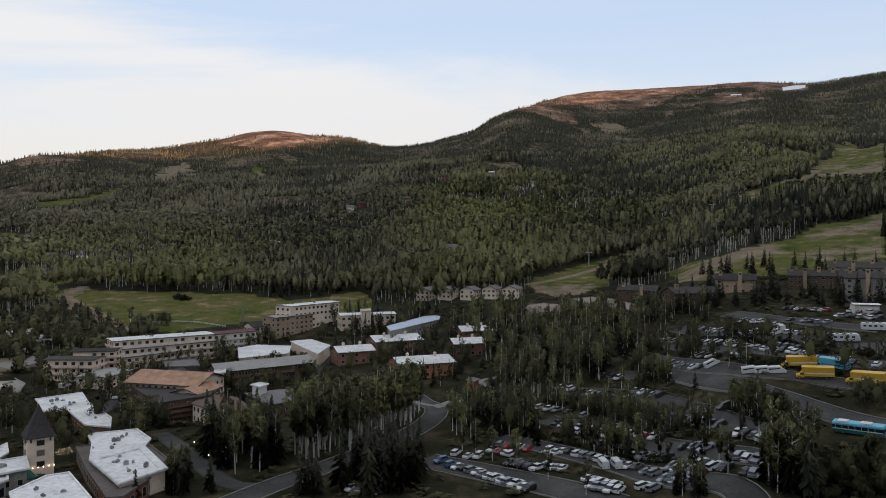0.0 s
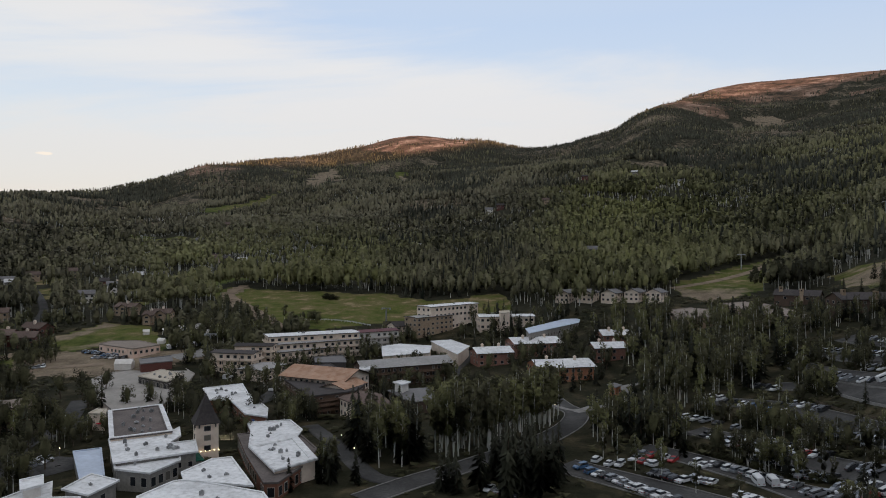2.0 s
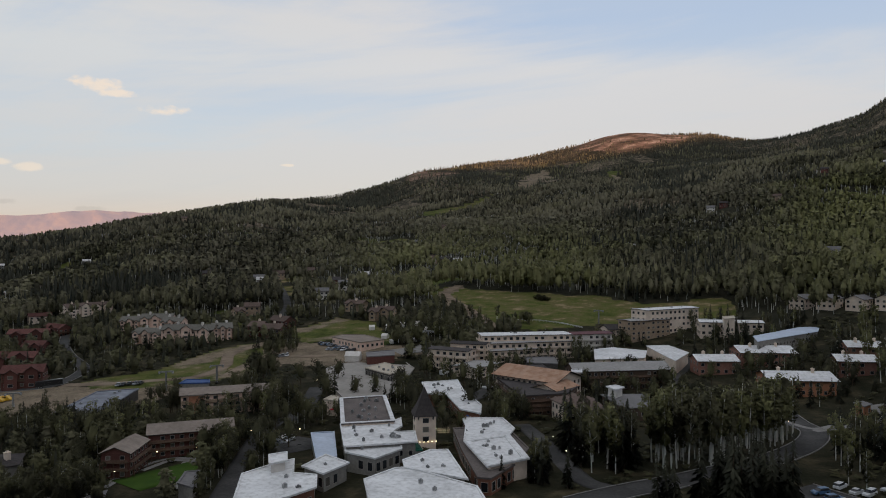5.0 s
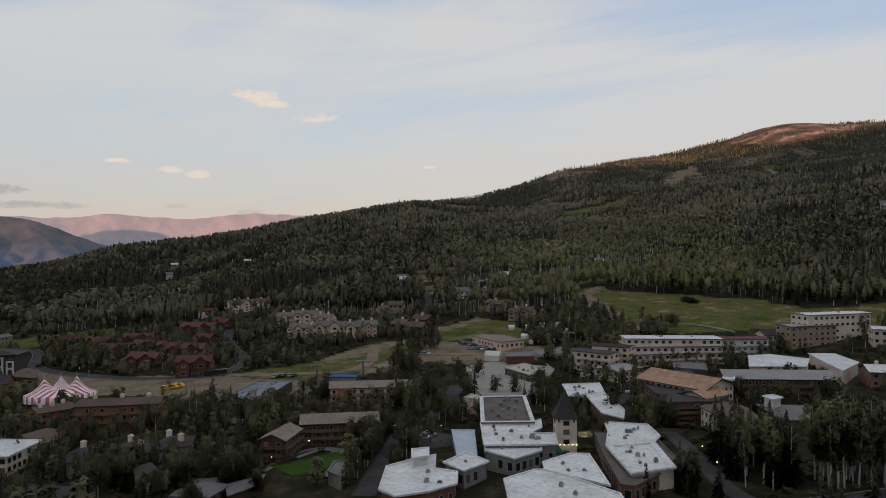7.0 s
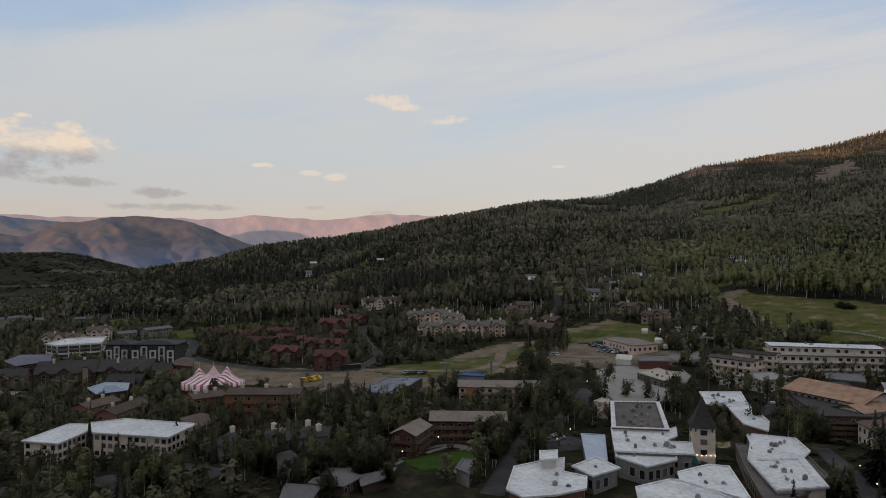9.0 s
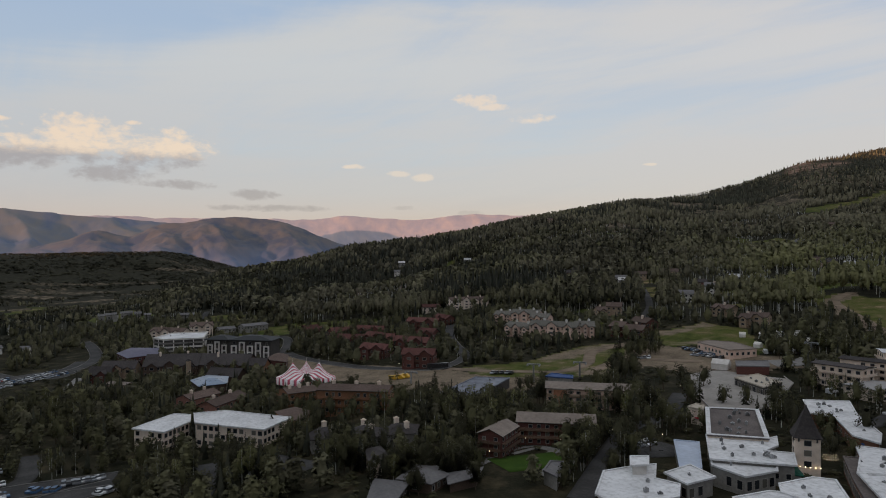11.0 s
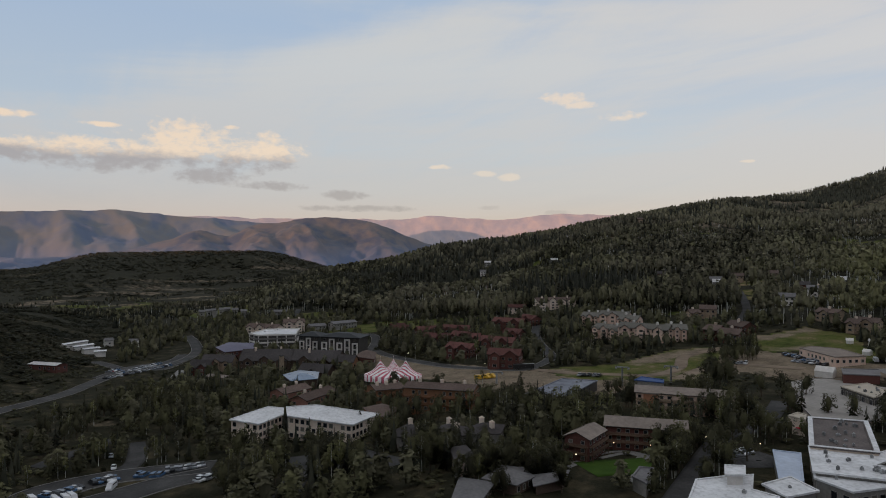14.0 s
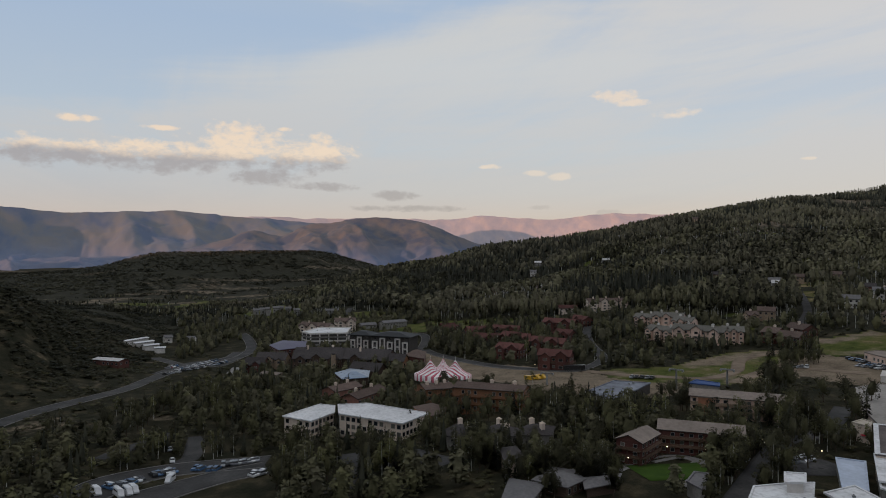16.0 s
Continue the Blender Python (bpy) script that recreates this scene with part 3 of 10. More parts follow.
def far_range(name, label, dist, depth, crest, mat, seed, amp):
    """A mountain chain: crest line by azimuth, falling off in spurs towards the valley."""
    a = np.arange(crest[0][0], crest[-1][0], 0.2)
    top = knots(a, [c[0] for c in crest], [c[1] for c in crest])
    rows = 56
    V = np.zeros((len(a), rows, 3))
    for k in range(rows):
        f = k / (rows - 1)
        r = dist - depth * f
        x, y = -np.sin(np.radians(a)) * r, np.cos(np.radians(a)) * r
        h = (top * dist + EYE + 90) * (1 - f) ** 1.15 - 90
        along = np.radians(a) * dist
        along = along + 240 * rough(along, a * 0 + 800 * f, 700, seed + 9, 2) + 260 * f
        big = 1 - 2.4 * np.abs(rough(along, a * 0 + 420 * f, 520, seed, 2))
        small = 1 - 2.2 * np.abs(rough(along, a * 0 + 640 * f, 170, seed + 3, 4))
        fall = np.sin(math.pi * min(1, f * 1.02)) ** 0.8
        V[:, k] = np.stack([x, y, h + amp * (big - 0.6 + 0.45 * (small - 0.5)) * fall + 0.16 * amp * rough(a * 60, a * 0, 60, seed + 5, 4)], -1)
    idx = np.arange(len(a) * rows).reshape(len(a), rows)
    q = np.stack([idx[:-1, :-1], idx[:-1, 1:], idx[1:, 1:], idx[1:, :-1]], -1).reshape(-1, 4)
    tagged(new(name, mesh_from(name, V.reshape(-1, 3), q, mat, True)), label, "mountains", kind="structure")


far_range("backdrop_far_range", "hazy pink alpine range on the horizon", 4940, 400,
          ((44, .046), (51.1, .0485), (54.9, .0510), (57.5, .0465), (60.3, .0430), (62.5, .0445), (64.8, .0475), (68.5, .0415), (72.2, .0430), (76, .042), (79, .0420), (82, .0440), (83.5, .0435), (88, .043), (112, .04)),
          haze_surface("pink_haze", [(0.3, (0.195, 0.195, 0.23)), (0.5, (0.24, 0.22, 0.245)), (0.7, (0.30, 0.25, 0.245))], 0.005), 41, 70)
far_range("backdrop_grey_range", "broad grey-green range with blue shade painted in", 4700, 800,
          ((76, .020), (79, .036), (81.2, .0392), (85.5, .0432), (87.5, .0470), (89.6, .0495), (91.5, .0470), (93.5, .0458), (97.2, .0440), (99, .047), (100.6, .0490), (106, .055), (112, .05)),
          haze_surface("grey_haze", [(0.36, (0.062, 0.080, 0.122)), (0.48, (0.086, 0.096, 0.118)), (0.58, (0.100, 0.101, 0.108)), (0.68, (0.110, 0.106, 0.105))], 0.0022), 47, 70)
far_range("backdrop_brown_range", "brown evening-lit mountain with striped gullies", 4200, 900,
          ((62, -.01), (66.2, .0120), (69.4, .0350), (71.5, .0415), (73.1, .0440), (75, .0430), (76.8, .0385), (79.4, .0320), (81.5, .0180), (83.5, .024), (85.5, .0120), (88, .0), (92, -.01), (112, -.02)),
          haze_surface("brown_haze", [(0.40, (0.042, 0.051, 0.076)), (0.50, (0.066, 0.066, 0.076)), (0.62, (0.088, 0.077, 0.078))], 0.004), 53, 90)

# ---- building surfaces ----
SURF = {
    "brick": surface("brick_wall", [(0.16, 0.075, 0.05), (0.25, 0.12, 0.08)], 3.0, 0.85, 0.3, spread=0.1, big=0.15, big_scale=0.3),
    "cream": surface("cream_render", [(0.62, 0.50, 0.40), (0.74, 0.62, 0.51)], 0.8, 0.85, 0.15, spread=0.06, big=0.12, big_scale=0.2),
    "white_wall": surface("white_render", [(0.56, 0.52, 0.47), (0.70, 0.66, 0.61)], 0.8, 0.8, 0.1, spread=0.06, big=0.1, big_scale=0.2),
    "grey_wall": surface("grey_cladding", [(0.20, 0.185, 0.165), (0.30, 0.28, 0.25)], 1.2, 0.8, 0.2, spread=0.15, big=0.15, big_scale=0.2),
    "tan_wall": surface("tan_cladding", [(0.26, 0.19, 0.13), (0.36, 0.27, 0.19)], 1.0, 0.85, 0.2, spread=0.15, big=0.15, big_scale=0.2),
    "dark_wall": surface("dark_cladding", [(0.05, 0.045, 0.042), (0.09, 0.08, 0.07)], 1.0, 0.7, 0.2, big=0.15, big_scale=0.2),
    "brown_wall": surface("brown_timber", [(0.06, 0.040, 0.030), (0.12, 0.080, 0.058)], 1.5, 0.8, 0.3, spread=0.15, stretch=(1, 1, 6)),
    "pink_wall": surface("pink_brown_wall", [(0.21, 0.105, 0.078), (0.30, 0.155, 0.118)], 1.0, 0.85, 0.2, spread=0.12, big=0.12, big_scale=0.2),
    "terracotta": surface("terracotta_wall", [(0.30, 0.135, 0.075), (0.40, 0.19, 0.11)], 1.0, 0.85, 0.2, spread=0.08, big=0.12, big_scale=0.2),
    "redwood": surface("red_timber", [(0.085, 0.034, 0.028), (0.155, 0.066, 0.052)], 1.5, 0.8, 0.3, spread=0.2, stretch=(1, 1, 6)),
    "orangewood": surface("orange_timber", [(0.17, 0.082, 0.045), (0.30, 0.150, 0.080)], 1.5, 0.8, 0.3, spread=0.15, stretch=(1, 1, 6)),
    "pinkbeige": surface("pink_beige_render", [(0.60, 0.42, 0.33), (0.74, 0.55, 0.44)], 0.8, 0.85, 0.1, spread=0.1, big=0.12, big_scale=0.2),
    "white_roof": surface("white_membrane", [(0.44, 0.43, 0.42), (0.62, 0.615, 0.61), (0.71, 0.705, 0.70)], 0.7, 0.6, 0.1, spread=0.05, big=0.18, big_scale=0.09, detail=9),
    "pale_roof": surface("pale_shingle", [(0.40, 0.385, 0.37), (0.58, 0.565, 0.55)], 0.6, 0.75, 0.2, spread=0.1, big=0.12, big_scale=0.15),
    "cream_roof": surface("cream_cap", [(0.38, 0.33, 0.26), (0.48, 0.42, 0.34)], 0.8, 0.8),
    "gravel_roof": surface("gravel_roof", [(0.10, 0.085, 0.078), (0.17, 0.145, 0.135)], 1.5, 0.9, 0.3, big=0.2, big_scale=0.15),
    "grey_roof": surface("grey_roof", [(0.105, 0.10, 0.10), (0.175, 0.165, 0.16)], 0.9, 0.7, 0.3, spread=0.12, big=0.15, big_scale=0.15, stretch=(1, 1, 1)),
    "brown_roof": surface("brown_shingle", [(0.085, 0.060, 0.050), (0.15, 0.11, 0.092)], 1.2, 0.85, 0.4, spread=0.2, big=0.15, big_scale=0.15),
    "dark_roof": surface("dark_shingle", [(0.040, 0.036, 0.036), (0.078, 0.068, 0.064)], 1.2, 0.85, 0.4, spread=0.2, big=0.15, big_scale=0.15),
    "black_roof": surface("black_roof", [(0.016, 0.017, 0.018), (0.035, 0.036, 0.037)], 1.2, 0.6, 0.3),
    "orange_roof": surface("orange_brown_roof", [(0.26, 0.135, 0.075), (0.36, 0.215, 0.14), (0.42, 0.28, 0.20)], 0.35, 0.7, 0.2, big=0.15, big_scale=0.2),
    "red_roof": surface("red_brown_roof", [(0.075, 0.034, 0.030), (0.145, 0.066, 0.056)], 1.2, 0.85, 0.4, spread=0.25, big=0.15, big_scale=0.15),
    "maroon_roof": surface("maroon_metal_roof", [(0.075, 0.022, 0.026), (0.12, 0.038, 0.042)], 0.8, 0.6, 0.2),
    "green_roof": surface("green_canvas", [(0.008, 0.060, 0.040), (0.015, 0.095, 0.062)], 1.5, 0.7, 0.2),
    "blue_roof": surface("blue_canvas", [(0.03, 0.06, 0.16), (0.06, 0.11, 0.26)], 1.0, 0.7, 0.2),
    "pale_blue_roof": surface("pale_blue_metal", [(0.33, 0.38, 0.47), (0.46, 0.52, 0.62)], 0.6, 0.5, 0.1, big=0.1, big_scale=0.2),
    "blue_glass_roof": surface("blue_glazing", [(0.07, 0.10, 0.15), (0.17, 0.24, 0.34)], 0.3, 0.3),
    "patched_roof": surface("patched_roof", [(0.07, 0.075, 0.09), (0.15, 0.16, 0.19), (0.24, 0.25, 0.28)], 0.16, 0.6, 0.3),
    "purple_roof": surface("purple_grey_roof", [(0.085, 0.08, 0.115), (0.14, 0.13, 0.18)], 0.5, 0.6, 0.2),
    "tan_roof": surface("tan_roof", [(0.19, 0.155, 0.13), (0.27, 0.225, 0.19)], 0.7, 0.85, 0.3, big=0.15, big_scale=0.15),
    "ledge_roof": surface("pale_grey_ledge", [(0.24, 0.23, 0.22), (0.34, 0.325, 0.31)], 0.9, 0.75, 0.2, big=0.12, big_scale=0.2),
    "greygreen_roof": surface("grey_green_roof", [(0.115, 0.108, 0.092), (0.18, 0.168, 0.145)], 1.2, 0.85, 0.4, spread=0.12),
    "paving": surface("plaza_paving", [(0.25, 0.23, 0.205), (0.34, 0.315, 0.285)], 0.6, 0.85, 0.2, big=0.12, big_scale=0.1),
    "unit": surface("roof_unit_metal", [(0.16, 0.16, 0.16), (0.34, 0.34, 0.33)], 1.5, 0.5, 0.1, metal=0.3, spread=0.4),
    "fence_white": surface("white_fence_paint", [(0.45, 0.45, 0.44), (0.60, 0.60, 0.58)], 2.0, 0.7, 0.1),
    "fence_brown": surface("weathered_fence_timber", [(0.07, 0.055, 0.042), (0.12, 0.095, 0.07)], 2.0, 0.85, 0.2),
    "fascia": surface("dark_fascia", [(0.030, 0.024, 0.020), (0.055, 0.044, 0.036)], 2.0, 0.8, 0.1),
    "rail": surface("rail_timber", [(0.10, 0.060, 0.042), (0.18, 0.115, 0.08)], 2.0, 0.8, 0.2, spread=0.2),
}
FRAME = surface("window_frame", [(0.30, 0.27, 0.24), (0.40, 0.37, 0.33)], 2.0, 0.6)


def glass_surface():
    m = bpy.data.materials.new("window_glass")
    g = Graph(m)
    r = g.node("ShaderNodeObjectInfo").outputs["Random"]
    bsdf = g.node("ShaderNodeBsdfPrincipled")
    g.put(bsdf.inputs["Base Color"], g.ramp(r, [(0.0, (0.012, 0.014, 0.018)), (0.7, (0.03, 0.032, 0.036)), (1.0, (0.16, 0.145, 0.12))]))
    bsdf.inputs["Roughness"].default_value = 0.12
    out = g.node("ShaderNodeOutputMaterial")
    g.nt.links.new(bsdf.outputs[0], out.inputs[0])
    return m


GLASS = glass_surface()
LAMP_GLOW = surface("lamp_globe", [(0.8, 0.7, 0.5), (0.9, 0.8, 0.6)], 1.0, 0.4, glow=((1.0, 0.80, 0.50), 4.0))

# ---- building kit ----
FOOTPRINTS = []          # outlines already built on, for planting round them


VIEW_CLEARINGS = []         # clearings in the wood, stretched towards the camera so that houses show


def part(name, bm, mat, parent, label=""):
    """Links a bmesh (or a shared mesh) as one mesh object under a thing or a part."""
    if isinstance(bm, bmesh.types.BMesh):
        me = bpy.data.meshes.new(name)
        bm.to_mesh(me)
        bm.free()
        for m in (mat if isinstance(mat, (list, tuple)) else [mat]):
            me.materials.append(m)
    else:
        me = bm
    ob = new(name, me)
    ob.parent = parent
    if label:
        ob["label"] = label
    return ob


def thing(name, label, category, x, y, z, yaw=0.0, group=""):
    ob = new(name)
    ob.empty_display_size = 0.5
    ob.matrix_basis = pose(x, y, z, 0, 0, yaw)
    return tagged(ob, label, category, group)


def add_box(bm, x0, y0, z0, x1, y1, z1, slot=0, m=None):
    vs = [bm.verts.new((x, y, z)) for z in (z0, z1) for x, y in ((x0, y0), (x1, y0), (x1, y1), (x0, y1))]
    if m is not None:
        for v in vs:
            v.co = m @ v.co
    for f in ((3, 2, 1, 0), (4, 5, 6, 7), (0, 1, 5, 4), (1, 2, 6, 5), (2, 3, 7, 6), (3, 0, 4, 7)):
        bm.faces.new([vs[k] for k in f]).material_index = slot
    return vs


def add_prism(bm, poly, z0, z1, slot=0):
    lo, hi = [bm.verts.new((x, y, z0)) for x, y in poly], [bm.verts.new((x, y, z1)) for x, y in poly]
    n = len(poly)
    for k in range(n):
        bm.faces.new((lo[k], lo[(k + 1) % n], hi[(k + 1) % n], hi[k])).material_index = slot
    bm.faces.new(hi).material_index = slot
    bm.faces.new(lo[::-1]).material_index = slot


def grown(poly, d):
    """The outline moved outwards by d (counter-clockwise outlines)."""
    n, res = len(poly), []
    for k in range(n):
        p, a, b = Vector(poly[k]), Vector(poly[k - 1]), Vector(poly[(k + 1) % n])
        e1, e2 = (p - a).normalized(), (b - p).normalized()
        n1, n2 = Vector((e1.y, -e1.x)), Vector((e2.y, -e2.x))
        m = n1 + n2
        if m.length < 0.3:
            m = n1
        m = m.normalized()
        s = d / max(0.45, m.dot(n1))
        res.append((p.x + m.x * s, p.y + m.y * s))
    return res


def add_ring(bm, outer, inner, z0, z1, slot=0):
    n = len(outer)
    o0, o1 = [bm.verts.new((*p, z0)) for p in outer], [bm.verts.new((*p, z1)) for p in outer]
    i0, i1 = [bm.verts.new((*p, z0)) for p in inner], [bm.verts.new((*p, z1)) for p in inner]
    for k in range(n):
        j = (k + 1) % n
        for f in ((o0[k], o0[j], o1[j], o1[k]), (i0[j], i0[k], i1[k], i1[j]), (o1[k], o1[j], i1[j], i1[k]), (o0[j], o0[k], i0[k], i0[j])):
            bm.faces.new(f).material_index = slot


WINDOWS = {}


def window_mesh(w, h):
    """A framed window; it stands a little proud of the wall. Local y points out of the wall."""
    key = (round(w, 1), round(h, 1))
    if key not in WINDOWS:
        bm = bmesh.new()
        t = 0.10
        xs, zs = (-w / 2, -w / 2 + t, w / 2 - t, w / 2), (0, t, h - t, h)
        pts = {}

        def at(x, y, z):
            return pts.setdefault((x, y, z), bm.verts.new((x, y, z)) if (x, y, z) not in pts else None)

        for i in range(3):
            for j in range(3):
                x0, x1, z0, z1 = xs[i], xs[i + 1], zs[j], zs[j + 1]
                pane = j == 1 and i == 1
                y = 0.03 if pane else 0.10
                bm.faces.new((at(x1, y, z0), at(x0, y, z0), at(x0, y, z1), at(x1, y, z1))).material_index = int(pane)
                if pane:
                    for (xa, za), (xb, zb) in (((x0, z0), (x1, z0)), ((x1, z0), (x1, z1)), ((x1, z1), (x0, z1)), ((x0, z1), (x0, z0))):
                        bm.faces.new((at(xa, 0.03, za), at(xb, 0.03, zb), at(xb, 0.10, zb), at(xa, 0.10, za)))
        rim = [(x, 0) for x in xs] + [(xs[-1], z) for z in zs[1:]] + [(x, h) for x in xs[-2::-1]] + [(xs[0], z) for z in zs[-2:0:-1]]
        for k in range(len(rim)):
            (xa, za), (xb, zb) = rim[k], rim[(k + 1) % len(rim)]
            bm.faces.new((at(xa, -0.02, za), at(xb, -0.02, zb), at(xb, 0.10, zb), at(xa, 0.10, za)))
        bmesh.ops.recalc_face_normals(bm, faces=bm.faces[:])
        me = bpy.data.meshes.new("window")
        bm.to_mesh(me)
        bm.free()
        me.materials.append(FRAME)
        me.materials.append(GLASS)
        WINDOWS[key] = me
    return WINDOWS[key]


dice = random.Random(11)


def set_windows(root, wall, poly, z0, h, storeys, tall=0, skip=0.12):
    """Windows in rows on every wall that is long enough and not turned away from the camera."""
    if not storeys:
        return
    cx, cy = root.matrix_basis.translation.x, root.matrix_basis.translation.y
    lift = h / storeys
    for k in range(len(poly)):
        a, b = Vector(poly[k]), Vector(poly[(k + 1) % len(poly)])
        e = b - a
        if e.length < 2.5:
            continue
        d = e.normalized()
        nrm = Vector((d.y, -d.x))
        mid = root.matrix_basis @ Vector((*((a + b) / 2), 0))
        out = root.matrix_basis.to_3x3() @ Vector((*nrm, 0))
        if out.x * mid.x + out.y * mid.y > 0.25 * math.hypot(mid.x, mid.y):
            continue
        far = math.hypot(cx, cy)
        gap = (2.6 if tall else 2.7) if far < 340 else 3.5
        n = max(1, int(e.length / gap))
        w, wh = (gap * 0.72, min(2.5, lift * 0.62)) if tall else (gap * 0.48, min(1.6, lift * 0.5))
        if root.name.startswith("hotel"):
            w, wh = gap * 0.52, min(1.6, lift * 0.5)
        ang = math.degrees(math.atan2(d.y, d.x)) + 180
        for s in range(storeys):
            for i in range(n):
                if dice.random() < skip:
                    continue
                p = a + e * ((i + 0.5) / n)
                ob = part("window", window_mesh(w, wh), None, root)
                ob.matrix_basis = pose(p.x, p.y, lift * s + (lift - wh) * 0.48, 0, 0, ang)


def set_balconies(root, poly, h, storeys, mat="rail"):
    for k in range(len(poly)):
        a, b = Vector(poly[k]), Vector(poly[(k + 1) % len(poly)])
        e = b - a
        if e.length < 8:
            continue
        d = e.normalized()
        nrm = Vector((d.y, -d.x))
        mid = root.matrix_basis @ Vector((*((a + b) / 2), 0))
        out = root.matrix_basis.to_3x3() @ Vector((*nrm, 0))
        if out.x * mid.x + out.y * mid.y > -0.1 * math.hypot(mid.x, mid.y):
            continue
        lift = h / max(1, storeys)
        for s in range(1, storeys):
            bm = bmesh.new()
            m = Matrix(((d.x, nrm.x, 0, a.x), (d.y, nrm.y, 0, a.y), (0, 0, 1, lift * s), (0, 0, 0, 1)))
            L = e.length
            add_box(bm, 0.2, 0.0, -0.15, L - 0.2, 1.3, 0.0, 0, m)
            add_box(bm, 0.2, 1.22, 0.78, L - 0.2, 1.32, 0.92, 0, m)
            add_box(bm, 0.2, 1.25, 0.12, L - 0.2, 1.29, 0.70, 0, m)
            for i in range(max(2, int(L / 3.1)) + 1):
                x = 0.25 + (L - 0.5) * i / max(2, int(L / 3.1))
                add_box(bm, x - 0.07, 1.2, -lift * 0.98, x + 0.07, 1.33, 0.95, 0, m)
            part("balcony", bm, SURF[mat], root, "dark timber balcony" if mat == "rail" else "balcony with a plain rail")


def add_roof_units(root, poly, z, n):
    xs, ys = [p[0] for p in poly], [p[1] for p in poly]
    made = 0
    for _ in range(n * 12):
        x, y = dice.uniform(min(xs), max(xs)), dice.uniform(min(ys), max(ys))
        ok = all(bool(inside(np.array([x + dx]), np.array([y + dy]), poly)[0]) for dx, dy in ((1.2, 1.2), (-1.2, 1.2), (1.2, -1.2), (-1.2, -1.2)))
        if not ok:
            continue
        bm = bmesh.new()
        w, d, h = dice.uniform(0.5, 1.3), dice.uniform(0.5, 1.1), dice.uniform(0.4, 1.1)
        add_box(bm, -w / 2, -d / 2, 0.15, w / 2, d / 2, h)
        add_box(bm, -w / 2 + 0.05, -d / 2 + 0.05, 0, -w / 2 + 0.15, d / 2 - 0.05, 0.15)
        add_box(bm, w / 2 - 0.15, -d / 2 + 0.05, 0, w / 2 - 0.05, d / 2 - 0.05, 0.15)
        bmesh.ops.create_cone(bm, cap_ends=True, segments=10, radius1=0.28 * w, radius2=0.24 * w, depth=0.25, matrix=Matrix.Translation((0, 0, h + 0.12)))
        ob = part("roof_unit", bm, SURF["unit"], root, "grey metal roof ventilation unit")
        ob.matrix_basis = pose(x, y, z, 0, 0, dice.uniform(0, 90))
        made += 1
        if made >= n:
            break


def add_chimney(root, x, y, z0, z1, w=1.2, d=1.6, mat="cream"):
    bm = bmesh.new()
    add_box(bm, -w / 2, -d / 2, z0, w / 2, d / 2, z1)
    add_box(bm, -w / 2 - 0.12, -d / 2 - 0.12, z1, w / 2 + 0.12, d / 2 + 0.12, z1 + 0.2)
    add_box(bm, -w / 4, -d / 4, z1 + 0.2, w / 4, d / 4, z1 + 0.55)
    ob = part("chimney", bm, SURF[mat], root, "beige rendered chimney")
    ob.matrix_basis = pose(x, y, 0)


def add_hooded_flue(root, x, y, z0, z1, yaw, w=1.9, d=1.6):
    """A rendered flue that is open on both sides under its cap."""
    bm = bmesh.new()
    add_box(bm, -w / 2, -d / 2, z0, w / 2, d / 2, z1 - 1.5)
    for x0 in (-w / 2, w / 2 - 0.4):
        add_box(bm, x0, -d / 2, z1 - 1.5, x0 + 0.4, d / 2, z1 - 0.4)
    add_box(bm, -w / 2 - 0.08, -d / 2 - 0.08, z1 - 0.4, w / 2 + 0.08, d / 2 + 0.08, z1)
    ob = part("chimney", bm, SURF["tan_wall"], root, "tan chimney tower with an open top")
    ob.matrix_basis = pose(x, y, 0, 0, 0, yaw)
    bm = bmesh.new()
    bmesh.ops.create_cone(bm, cap_ends=True, segments=10, radius1=0.42, radius2=0.36, depth=0.9, matrix=Matrix.Translation((0, 0, z1 - 1.05)))
    part("flue_pipe", bm, SURF["fascia"], root, "dark metal flue pipe").matrix_basis = pose(x, y, 0)


def shell(name, label, poly, z0, h, wall, category=None):
    poly = [tuple(p) for p in poly]
    FOOTPRINTS.append(poly)
    c = (sum(p[0] for p in poly) / len(poly), sum(p[1] for p in poly) / len(poly))
    low = float(np.min(ground(np.array([p[0] for p in poly]), np.array([p[1] for p in poly]))))
    root = thing(name, label, category or "building", c[0], c[1], z0)
    local = [(p[0] - c[0], p[1] - c[1]) for p in poly]
    bm = bmesh.new()
    add_prism(bm, local, min(low - z0, 0) - 0.8, h)
    part("wall", bm, SURF[wall], root)
    return root, local


def flat_building(name, label, poly, z0, h, wall, roof, units=0, win=1, tall=0, balc=0, rim=0, chim=0):
    root, local = shell(name, label, poly, z0, h, wall)
    bm = bmesh.new()
    lap = 0.7 if roof == "white_roof" else 0.25
    add_prism(bm, grown(local, lap), h, h + 0.22)
    add_ring(bm, grown(local, lap), grown(local, lap - 0.5 if not rim else -1.4), h + 0.22, h + 0.5)
    part("roof", bm, SURF[roof], root)
    if rim:
        bm = bmesh.new()
        add_ring(bm, grown(local, 0.4), grown(local, -1.0), h + 0.5, h + 0.62)
        part("parapet", bm, SURF["white_roof"], root, "white parapet")
    set_windows(root, wall, local, z0, h, win, tall)
    if balc:
        set_balconies(root, local, h, win + 1)
    add_roof_units(root, grown(local, -1.5), h + 0.22, units)


